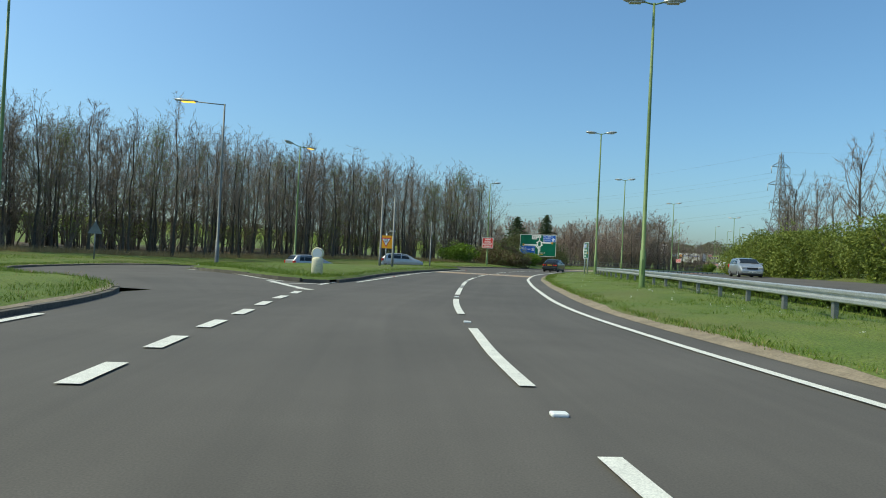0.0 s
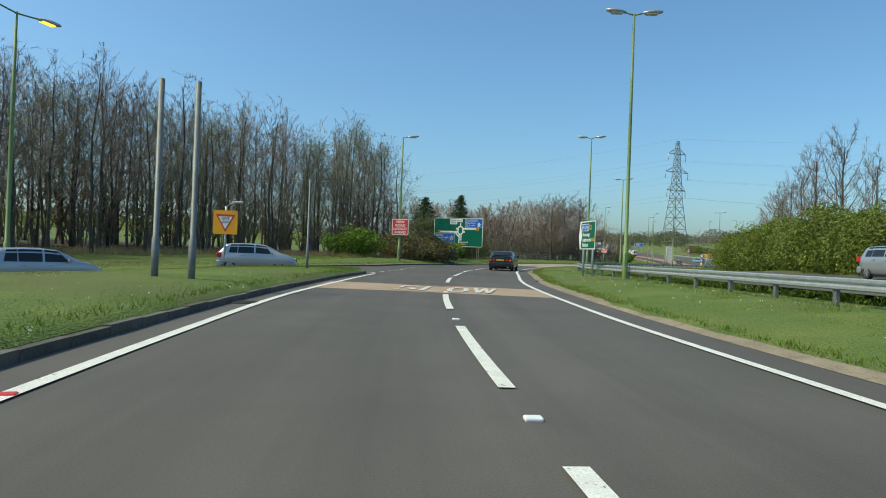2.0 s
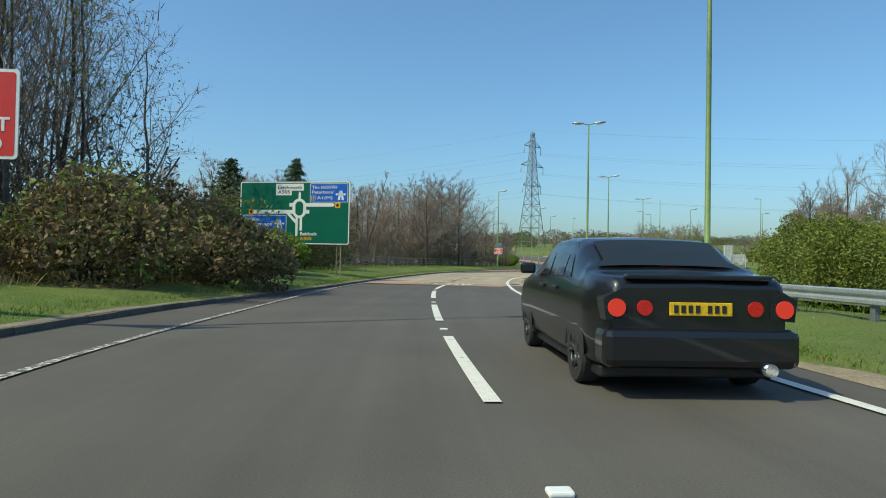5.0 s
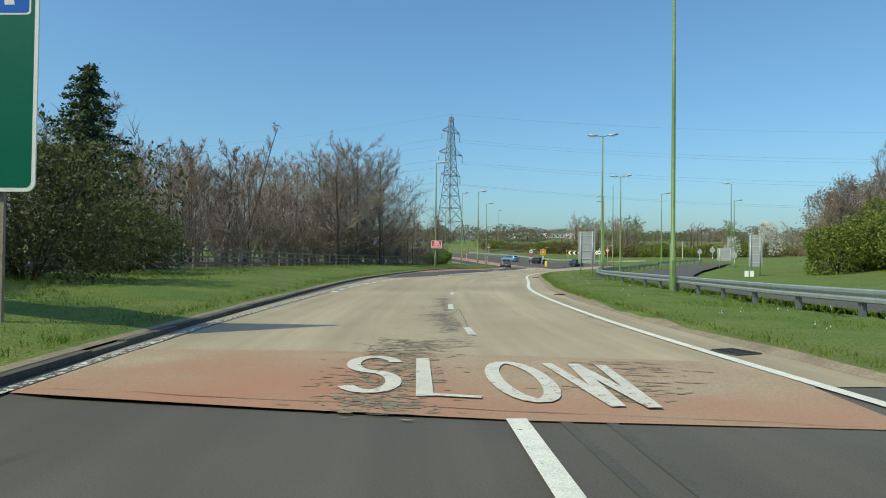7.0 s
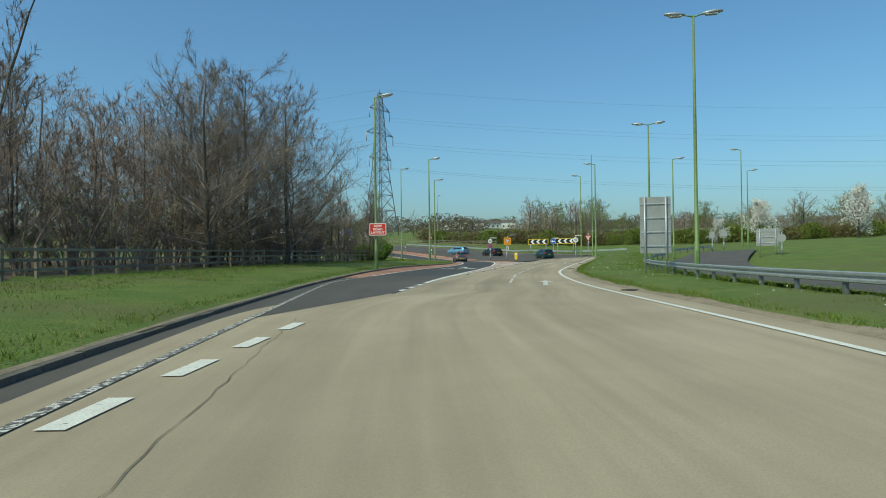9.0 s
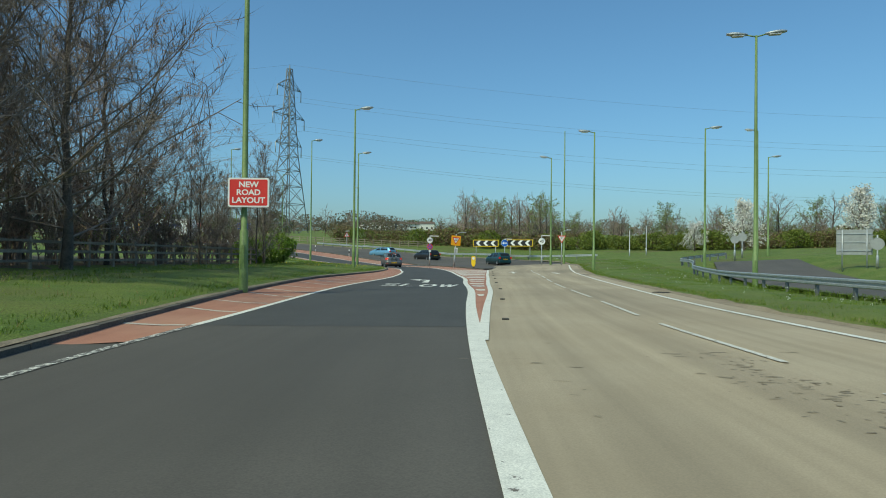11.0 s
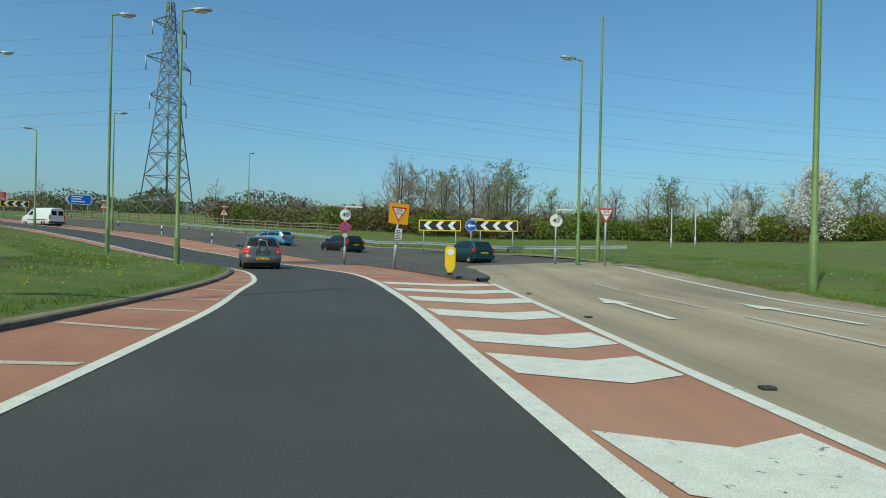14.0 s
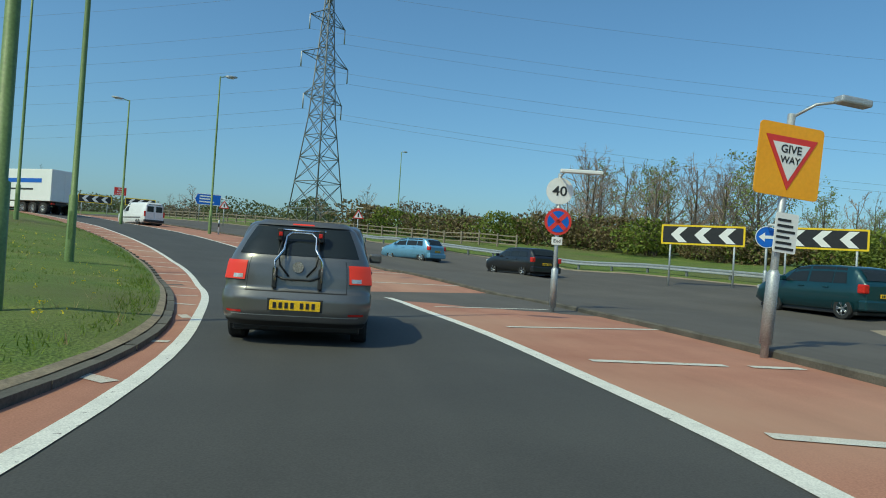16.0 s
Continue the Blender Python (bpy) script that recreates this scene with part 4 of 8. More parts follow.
def arrow(tip, ahead, length, mat):
    """A painted lane arrow whose shaft leads to tip."""
    ahead = np.array(ahead) / np.linalg.norm(ahead)
    r = np.array([ahead[1], -ahead[0]])
    tip = np.array(tip)
    base = tip - ahead * length
    neck = tip - ahead * length * 0.36
    quad_mark("lane_arrow", [base - r * 0.09, base + r * 0.09, neck + r * 0.09, neck + r * 0.33, tip, neck - r * 0.33, neck - r * 0.09], mat)


arrow((38.9, 147.35), (0.62, 0.78), 4.3, M["paint_old"])
arrow((67.45, 184.1), (0.68, 0.73), 4.8, M["paint"])
arrow((69.06, 181.4), (0.66, 0.76), 4.2, M["paint"])
quad_mark("lane_arrow", [(48.99, 170.46), (49.15, 170.18), (51.05, 172.61), (50.84, 173.03), (51.24, 173.58), (50.33, 173.26), (50.04, 172.05), (50.43, 172.55), (50.56, 172.25)], M["paint"])


def place_flat(x, y):
    return Matrix.Translation((x, y, land1(x, y) + 0.012))


# ---------------------------------------------------------------- road studs, gully grates, cracks
stud_mesh = bpy.data.meshes.new("road_stud")
bm = boxed(-0.065, 0.065, -0.05, 0.05, -0.01, 0.022, bevel=0.012)
bm.to_mesh(stud_mesh)
bm.free()
stud_mesh.materials.append(M["white"])
for far_end in DASH_ENDS[:-1]:
    k = min(int(np.argmin(np.abs(LANE[:, 1] - far_end))) + 2, len(LANE) - 2)
    s_ = new("road_stud", stud_mesh)
    a, b = LANE[k], LANE[k + 1]
    s_.matrix_basis = Matrix.Translation((a[0], a[1], land1(*a) + 0.006)) @ Matrix.Rotation(math.atan2(b[1] - a[1], b[0] - a[0]) - math.pi / 2, 4, "Z")
    tagged(s_, "white reflective road stud set between lane marks", "road stud", "lane studs")
for key, label, spots in (("sign_red", "small red reflective stud at the road edge", [(9.46, 101.93), (2.71, 38.89), (2.77, 65.49)]), ("sign_yellow", "small amber reflective stud at the road edge", [(15.99, 98.76)])):
    edge_stud = stud_mesh.copy()
    edge_stud.materials[0] = M[key]
    for n, (x, y) in enumerate(spots):
        s_ = new("road_stud", edge_stud)
        s_.matrix_basis = Matrix.Translation((x, y, land1(x, y) + 0.006)) @ Matrix.Rotation(0.3 * n, 4, "Z")
        tagged(s_, label, "road stud", "edge studs")
dark_stud = stud_mesh.copy()
dark_stud.materials[0] = M["tar"]
ws = np.concatenate([[0], np.cumsum(np.linalg.norm(np.diff(WEDGE, axis=0), axis=1))])
for k in np.arange(3, ws[-1] - 4, 5.6):
    a = np.array([np.interp(k, ws, WEDGE[:, 0]), np.interp(k, ws, WEDGE[:, 1])]) + np.array((0.28, -0.24))
    s_ = new("road_stud", dark_stud)
    s_.matrix_basis = Matrix.Translation((a[0], a[1], land1(*a) + 0.012)) @ Matrix.Rotation(-0.7, 4, "Z")
    tagged(s_, "dark worn road stud beside the white line", "road stud", "wedge studs")
cracks = tagged(new("marking_cracks"), "dark cracks, joints and tar seams in the road surface", "road crack", kind="structure")
rc = np.random.RandomState(12)


def crack(a, b, width, wobble=0.02, z=0.013, mat="seam", n=None):
    a, b = np.array(a, float), np.array(b, float)
    n = n or max(6, int(np.linalg.norm(b - a) / 0.3))
    line = a + (b - a) * np.linspace(0, 1, n)[:, None]
    line[1:-1] += rc.normal(0, wobble, (n - 2, 2))
    w = np.abs(rc.normal(width, width * 0.45, n)) + width * 0.2
    w[[0, -1]] *= 0.3
    loft("crack", shift(line, -w / 2), shift(line, w / 2), z, M[mat], cracks, cols=1)


for a, b, w_ in (((18.4, 121.2), (20.17, 125.8), 0.007), ((20.17, 125.8), (21.4, 128.4), 0.006), ((21.4, 128.4), (25.6, 138.2), 0.006), ((17.8, 113.0), (18.7, 114.9), 0.006),
                 ((22.0, 122.4), (24.4, 127.2), 0.008), ((11.5, 107.6), (17.0, 104.15), 0.008), ((1.9, 52.85), (9.0, 51.95), 0.008), ((2.0, 57.0), (9.1, 56.0), 0.008)):
    crack(a, b, w_)
crack((30.0, 143.4), (35.0, 150.2), 0.05, 0.025, 0.012, "tar")
crack((18.8, 115.0), (17.1, 110.9), 0.009, 0.012, 0.012, "seam")
ribbon("dash", np.linspace((17.1, 111.0), (16.72, 110.0), 4), 0.12, PZ + 0.002, M["paint_old"], marks)
crack((1.92, 22.3), (5.45, 25.9), 0.02, 0.02, 0.008, "tar")
crack((7.9, 26.6), (9.4, 27.0), 0.03, 0.01, 0.008, "tar")
def flakes(line, spread, count, seed, mat, across=(0.83, -0.56), size=0.22, z=0.006):
    """Streaks where the surfacing has flaked off round a line, with ragged outlines."""
    rs = np.random.RandomState(seed)
    line = spline(line, 0.25)
    across = np.array(across)
    ahead = np.array((-across[1], across[0]))
    V, F = [], []
    for _ in range(count):
        c = line[rs.randint(len(line))] + across * rs.normal(0, spread) + ahead * rs.normal(0, 0.12)
        l, w = size * (0.2 + rs.rand() ** 2 * 1.3), 0.008 + 0.03 * rs.rand() ** 2
        a = across + ahead * rs.normal(0, 0.12)
        n = 10
        base = len(V)
        for k in range(n):
            q = 2 * math.pi * k / n
            r = 0.6 + 0.7 * rs.rand()
            p = c + a * (math.cos(q) * l * r) + ahead * (math.sin(q) * w * r)
            V.append(p)
        F.append(tuple(range(base, base + n)))
    V = np.array(V)
    zz = land(V[:, 0], V[:, 1]) + z + np.repeat(np.arange(count) % 40 * 0.00008, 10)
    return tagged(raw("surfacing_flakes", np.column_stack([V, zz]), F, mat), "dark streaks where buff surfacing has flaked off", "road surface", kind="stuff")


flakes([(13.9, 105.9), (14.3, 106.9), (14.9, 108.2), (15.6, 109.6)], 0.26, 900, 1, M["stone_worn"], size=0.07, z=0.0115)
flakes([(15.9, 105.6), (16.6, 106.4), (17.1, 107.0)], 0.3, 160, 2, M["stone_worn"], size=0.10, z=0.0115)
flakes([(19.6, 110.4), (20.8, 112.6), (22.4, 115.8), (24.2, 119.4)], 0.16, 90, 3, M["stone_worn"], size=0.16)
flakes([(33.2, 143.4), (35.6, 146.2), (38.0, 149.4), (40.0, 152.2)], 0.3, 420, 4, M["stone_worn"], (0.8, -0.6), 0.06)
flakes([(44.4, 156.8), (48.6, 161.4), (52.8, 166.0), (58.6, 171.8), (63.0, 176.0)], 0.25, 260, 5, M["stone_worn"], (0.72, -0.69), 0.08)
flakes([(36.4, 151.2), (40.6, 156.2), (46.2, 162.4), (52, 168.6)], 0.6, 60, 6, M["stone_worn"], (0.72, -0.69), 0.07)
worn_l = spline([(14.7, 108.7), (15.1, 109.8), (15.7, 111.2), (16.35, 112.9), (16.9, 113.9), (17.55, 115.0), (18.4, 117.5), (20.0, 121.0), (21.9, 125.0)], 0.5)
worn_r = spline([(16.3, 108.9), (16.75, 110.1), (17.29, 111.56), (17.82, 113.0), (18.27, 114.0), (18.68, 114.9), (19.2, 116.2), (21.1, 120.5), (23.0, 124.5)], 0.5)
tagged(loft("surfacing_worn", worn_l, worn_r, 0.0075, M["buff_worn"], cols=6), "buff surfacing flaked away to dark stone beside the lane joint", "road surface", kind="structure")
for a, b in (((15.25, 105.7), (12.5, 97.4)), ((15.5, 105.4), (12.9, 98.2))):
    ribbon("tyre_mark", np.linspace(a, b, 12), 0.085, 0.005, M["rubber"], cracks)
for _ in range(34):
    k = rc.rand()
    c = np.array((30 + 28 * k, 138 + 31 * k)) + np.array((0.78, -0.62)) * rc.normal(2.6, 1.5)
    e = np.array((0.8, -0.5)) * (0.05 + 0.16 * rc.rand())
    crack(c - e, c + e, 0.02, 0.015, 0.010, "seam", 5)
grate = bpy.data.meshes.new("gully_grate")
bm = boxed(-0.22, 0.22, -0.22, 0.22, -0.02, 0.012, bevel=0.01)
for k in range(5):
    box(bm, -0.18, 0.18, -0.17 + k * 0.085, -0.13 + k * 0.085, 0.012, 0.02)
bm.to_mesh(grate)
bm.free()
grate.materials.append(M["tar"])
for x, y in ((10.35, 63.5), (19.1, 107.3), (24.9, 119.8), (36.4, 140.2), (51.8, 160.6), (66.8, 176.4), (1.95, 47), (9.4, 104.2), (30.6, 152.6)):
    s_ = new("gully_grate", grate)
    s_.matrix_basis = place_flat(x, y)
    tagged(s_, "small iron drain grate at the road edge", "drain", "road drains")
kerbs("kerb_left", L_KERB_A[18:], -1, "dark weathered concrete kerb beside the left verge", 0.035)
kerbs("kerb_island", ia[::-1], 1, "dark weathered concrete kerb round the grass island")

# ---------------------------------------------------------------- street lamps
def lamp_column(kind, height, material_key, label, lit=False, arm=0.42, head_len=1.0):
    """A tapered steel column; kind: 'double' (two arms), 'single' (one arm to +x), 'plain'."""
    t = thing("street_lamp", label, "street lamp")
    bm = bmesh.new()
    tube(bm, [(0, 0, -0.4), (0, 0, 0.02), (0, 0, 1.5), (0, 0, 1.52), (0, 0, height * 0.6), (0, 0, height)], [0.125, 0.125, 0.115, 0.085, 0.072, 0.05], 12)
    part("column", bm, M[material_key], t)
    bm = boxed(-0.06, 0.06, -0.122, -0.112, 0.55, 1.15, bevel=0.004)
    part("door", bm, M[material_key], t)
    sides = {"double": (1, -1), "single": (1,), "plain": ()}[kind]
    for sx in sides:
        reach = arm
        bm = bmesh.new()
        tube(bm, [(0, 0, height - 0.06), (sx * reach * 0.5, 0, height - 0.01), (sx * reach, 0, height + 0.05)], 0.033, 8)
        part("arm", bm, M[material_key], t)
        bm = bmesh.new()
        rings = []
        for k, (w, h) in enumerate(((0.07, 0.05), (0.16, 0.08), (0.19, 0.10), (0.17, 0.09), (0.08, 0.05))):
            x = sx * (reach - 0.05 + k * 0.22 * head_len)
            rings.append([bm.verts.new((x, w * math.cos(a), height + 0.06 + k * 0.018 + h * math.sin(a))) for a in (2 * math.pi * j / 10 for j in range(10))])
        for a, b in zip(rings, rings[1:]):
            for j in range(10):
                f = bm.faces.new((a[j], a[(j + 1) % 10], b[(j + 1) % 10], b[j]))
                f.smooth = True
        bm.faces.new(rings[0])
        bm.faces.new(rings[-1])
        bmesh.ops.recalc_face_normals(bm, faces=bm.faces[:])
        head = part("lantern", bm, M["steel"], t, "grey aluminium lantern")
        bm = boxed(sx * (reach + 0.1) - 0.0, sx * (reach + 0.1) + sx * 0.5 * head_len, -0.12, 0.12, height - 0.02, height + 0.03, bevel=0.012)
        bmesh.ops.recalc_face_normals(bm, faces=bm.faces[:])
        part("lens", bm, M["lamp_glow"] if lit else M["lens"], head)
    return t


M["lens"] = material("lamp_lens", (0.55, 0.56, 0.55), (0.5, 0.5, 0.5), 0.15, scale=5, fine=60, bump=0.02)
gm = bpy.data.materials.new("sodium_glow")
gm.use_nodes = True
gm.node_tree.nodes["Principled BSDF"].inputs["Base Color"].default_value = (0.8, 0.4, 0.05, 1)
gm.node_tree.nodes["Principled BSDF"].inputs["Emission Color"].default_value = (1.0, 0.5, 0.06, 1)
gm.node_tree.nodes["Principled BSDF"].inputs["Emission Strength"].default_value = 1.6
M["lamp_glow"] = gm


def place(x, y, turn=0.0, dz=0.0):
    return Matrix.Translation((x, y, land1(x, y) + dz)) @ Matrix.Rotation(radians(turn), 4, "Z")


first = lamp_column("double", 11.65, "lamp_green", "tall green steel double-arm street lamp in the median")
first["group"] = "median street lamps"
for n, (x, y, turn) in enumerate(((14.0, 35.2, 5), (13.9, 62.6, 0), (19.0, 91.9, -15), (29.9, 120, -28), (46.1, 145.6, -40), (61.3, 162.2, -50))):
    if n:
        copy_thing(first, place(x, y, turn, 0.1)).scale = (1, 1, 0.955 if n == 5 else 1.0)
    else:
        first.matrix_basis = place(x, y, turn, 0.1)
copy_thing(first, place(-13.0, 31.8, 30, 0.1))
single = lamp_column("single", 10.6, "lamp_green", "green steel single-arm street lamp on the grass verge")
single["group"] = "verge street lamps"
# place, turn and height of the lantern above the road
spots = ((2.55, 86.3, 5, 10.4), (39.3, 165.4, -40, 11.7), (55.4, 187.5, -40, 11.5), (65.15, 203.8, -30, 11.4), (66.1, 216.1, -10, 14.5), (84.8, 196.3, 140, 12.1), (73.25, 181.0, 135, 11.2), (78.86, 174.9, -40, 11.3), (98.0, 179.3, -40, 11.55),
         (69.9, 250.6, 170, 12.2), (109, 281, 20, 17.2), (99.05, 180.9, 130, 14.6), (75.6, 245.7, 0, 14.2), (63.8, 236.0, -10, 15.7))
for n, (x, y, turn, top_z) in enumerate(spots):
    ob = copy_thing(single, place(x, y, turn, 0.1)) if n else single
    ob.matrix_basis = place(x, y, turn, 0.1)
    ob.scale = (1, 1, (top_z - land1(x, y) - 0.1) / 10.72)
tall = lamp_column("plain", 14.6, "lamp_green", "tall green steel column beside the roundabout")
tall.matrix_basis = place(87.03, 196.4, 0, 0.1)
lit = lamp_column("single", 10.05, "steel_dark", "grey street lamp with a lit orange sodium lantern", lit=True, arm=1.75, head_len=1.6)
lit.matrix_basis = place(-10.2, 45.2, 190, 0.1)
lit2 = lamp_column("double", 10.45, "lamp_green", "green two-arm street lamp, one lantern lit orange", lit=False, arm=1.0, head_len=1.2)
lit2.matrix_basis = place(-11.0, 59.5, 74, 0.1)
for ch in lit2.children:
    for c in ch.children:
        if c.matrix_local.translation.x >= 0 and c.name.startswith("lens") and sum(v.co.x for v in c.data.vertices) > 0:
            c.data = c.data.copy()
            c.data.materials[0] = gm


# ---------------------------------------------------------------- signs
def post(parent, x, z0, z1, r=0.045, mat="steel", y=0.05):
    return part("post", tube(bmesh.new(), [(x, y, z0), (x, y, z1)], r, 10), M[mat], parent)


def panel(name, parent, outline, mat, y0=-0.01, y1=0.01, label=""):
    bm = prism(bmesh.new(), outline, y0, y1)
    bmesh.ops.recalc_face_normals(bm, faces=bm.faces[:])
    return part(name, bm, mat, parent, label)


def moved(outline, dx, dz):
    return [(x + dx, z + dz) for x, z in outline]


def sign_at(x, y, facing, name, label, category, group="", dz=0.0):
    """facing: the heading, in degrees clockwise from +y, of a driver who reads it."""
    return thing(name, label, category, group, place(x, y, -facing, dz))


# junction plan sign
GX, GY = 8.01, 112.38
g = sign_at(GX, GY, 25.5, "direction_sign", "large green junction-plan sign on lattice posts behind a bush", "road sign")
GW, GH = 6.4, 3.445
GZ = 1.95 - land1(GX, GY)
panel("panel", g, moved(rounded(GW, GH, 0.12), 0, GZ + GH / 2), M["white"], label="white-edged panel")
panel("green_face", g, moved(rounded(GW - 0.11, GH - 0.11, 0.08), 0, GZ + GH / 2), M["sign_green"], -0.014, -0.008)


def flat(name, parent, pts, mat, y=-0.018):
    return panel(name, parent, pts, mat, y, y + 0.006)


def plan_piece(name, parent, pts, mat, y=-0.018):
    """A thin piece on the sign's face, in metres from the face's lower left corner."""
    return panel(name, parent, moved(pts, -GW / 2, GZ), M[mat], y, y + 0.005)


def soft_rect(x0, z0, x1, z1, r):
    return moved(rounded(x1 - x0, z1 - z0, r), (x0 + x1) / 2, (z0 + z1) / 2)


def long_ring(x, z0, z1, r):
    """The outline of a ring stretched upwards between two centres."""
    return [(x + r * math.cos(radians(a)), (z1 if a <= 180 else z0) + r * math.sin(radians(a))) for a in [*range(0, 181, 12), *range(180, 360, 12)]]


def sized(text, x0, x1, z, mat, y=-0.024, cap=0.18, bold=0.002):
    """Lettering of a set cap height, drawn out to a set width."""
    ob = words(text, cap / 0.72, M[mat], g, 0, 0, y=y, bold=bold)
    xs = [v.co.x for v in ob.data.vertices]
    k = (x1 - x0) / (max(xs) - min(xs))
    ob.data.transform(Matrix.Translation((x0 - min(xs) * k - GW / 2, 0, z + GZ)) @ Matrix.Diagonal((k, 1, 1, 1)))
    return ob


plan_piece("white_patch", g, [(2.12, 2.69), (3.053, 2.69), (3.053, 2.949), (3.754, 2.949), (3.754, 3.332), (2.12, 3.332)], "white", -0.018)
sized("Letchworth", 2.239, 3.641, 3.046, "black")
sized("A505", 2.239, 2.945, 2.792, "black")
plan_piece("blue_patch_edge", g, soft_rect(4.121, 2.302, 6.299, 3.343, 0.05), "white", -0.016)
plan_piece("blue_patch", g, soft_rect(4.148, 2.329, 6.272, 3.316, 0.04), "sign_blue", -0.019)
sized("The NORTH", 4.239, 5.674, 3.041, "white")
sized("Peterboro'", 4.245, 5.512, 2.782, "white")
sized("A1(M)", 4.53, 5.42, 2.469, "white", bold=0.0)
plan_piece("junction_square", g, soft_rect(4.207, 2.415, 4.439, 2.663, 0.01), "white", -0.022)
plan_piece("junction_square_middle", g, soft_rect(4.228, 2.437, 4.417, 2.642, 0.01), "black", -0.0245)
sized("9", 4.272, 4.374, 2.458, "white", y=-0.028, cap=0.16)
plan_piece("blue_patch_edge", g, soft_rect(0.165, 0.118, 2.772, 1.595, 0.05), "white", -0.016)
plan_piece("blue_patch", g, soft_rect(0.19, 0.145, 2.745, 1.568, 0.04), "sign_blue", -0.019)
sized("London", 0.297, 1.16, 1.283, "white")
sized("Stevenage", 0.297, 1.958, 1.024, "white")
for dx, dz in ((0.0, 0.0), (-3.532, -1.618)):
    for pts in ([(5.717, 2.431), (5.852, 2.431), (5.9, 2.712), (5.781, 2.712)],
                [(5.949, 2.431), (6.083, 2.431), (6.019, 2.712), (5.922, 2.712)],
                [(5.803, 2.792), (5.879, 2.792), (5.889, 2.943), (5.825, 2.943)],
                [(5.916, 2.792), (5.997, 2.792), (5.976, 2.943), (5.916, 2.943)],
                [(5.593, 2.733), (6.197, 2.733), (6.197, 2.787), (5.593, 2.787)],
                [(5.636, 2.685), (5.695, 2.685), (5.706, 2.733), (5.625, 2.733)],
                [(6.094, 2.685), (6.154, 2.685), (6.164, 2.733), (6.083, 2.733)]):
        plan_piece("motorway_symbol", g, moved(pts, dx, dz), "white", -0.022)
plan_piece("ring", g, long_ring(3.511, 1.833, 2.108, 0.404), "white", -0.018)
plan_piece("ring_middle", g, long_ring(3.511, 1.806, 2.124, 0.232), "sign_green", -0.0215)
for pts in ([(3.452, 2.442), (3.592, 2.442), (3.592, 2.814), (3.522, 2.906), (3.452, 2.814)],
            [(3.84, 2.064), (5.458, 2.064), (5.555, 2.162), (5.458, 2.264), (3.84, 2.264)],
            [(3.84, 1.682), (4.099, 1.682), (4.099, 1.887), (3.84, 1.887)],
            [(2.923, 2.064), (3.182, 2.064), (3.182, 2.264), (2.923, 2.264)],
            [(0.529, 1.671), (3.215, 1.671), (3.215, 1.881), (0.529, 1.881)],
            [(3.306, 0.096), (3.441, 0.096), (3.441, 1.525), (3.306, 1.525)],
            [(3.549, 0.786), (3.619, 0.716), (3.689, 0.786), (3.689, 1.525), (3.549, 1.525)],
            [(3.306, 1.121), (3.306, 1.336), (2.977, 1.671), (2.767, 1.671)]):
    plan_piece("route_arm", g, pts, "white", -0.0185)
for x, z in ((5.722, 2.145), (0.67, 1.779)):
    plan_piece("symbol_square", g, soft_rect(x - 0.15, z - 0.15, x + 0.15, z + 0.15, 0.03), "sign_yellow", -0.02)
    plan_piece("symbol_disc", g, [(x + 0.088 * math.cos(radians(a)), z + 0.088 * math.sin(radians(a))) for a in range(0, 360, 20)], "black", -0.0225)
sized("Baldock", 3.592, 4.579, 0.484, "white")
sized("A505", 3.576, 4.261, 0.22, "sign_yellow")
for px_ in (-2.6, 2.6):
    mast = tagged(part("lattice_post", boxed(px_ - 0.14, px_ - 0.09, 0.06, 0.11, -0.3, GZ + GH - 0.3), M["wood"], g), "brown lattice post")
    part("rail", boxed(px_ + 0.09, px_ + 0.14, 0.06, 0.11, -0.3, GZ + GH - 0.3), M["wood"], mast)
    for k in range(5):
        part("brace", tube(bmesh.new(), [(px_ - 0.11, 0.085, 0.1 + k * 0.4), (px_ + 0.11, 0.085, 0.5 + k * 0.4)], 0.014, 6), M["wood"], mast)


# red temporary signs on lamp columns
def red_sign(x, y, facing, w, h, zc, lines, size, label):
    t = sign_at(x, y, facing, "notice_sign", label, "road sign", "red layout notices")
    panel("panel", t, moved(rounded(w, h, 0.06), 0, zc), M["white"])
    panel("red_face", t, moved(rounded(w - 0.09, h - 0.09, 0.04), 0, zc), M["sign_red"], -0.014, -0.008)
    for k, text in enumerate(lines):
        words(text, size, M["white"], t, 0, zc + h / 2 - 0.09 - (k + 1) * (h - 0.16) / len(lines) + 0.05, y=-0.018, align="CENTER", squash=1.08, bold=0.006)
    part("bracket", boxed(-0.3, 0.3, 0.012, 0.05, zc - 0.03, zc + 0.03, bevel=0.004), M["steel"], t)
    return t


red_sign(2.6, 86.1, 12, 1.36, 1.26, 3.06 - land1(2.6, 86.1), ("NEW", "ROAD", "LAYOUT", "AHEAD"), 0.27, "red temporary sign reading new road layout ahead on a lamp column")
red_sign(39.3, 165.1, 37, 1.12, 0.80, 2.83 - land1(39.3, 165.1), ("NEW", "ROAD", "LAYOUT"), 0.215, "red temporary sign reading new road layout on a lamp column")
red_sign(71.5, 276.0, 0, 1.3, 0.95, 3.0, ("NEW", "ROAD", "LAYOUT"), 0.215, "small red temporary sign on a lamp column far away")

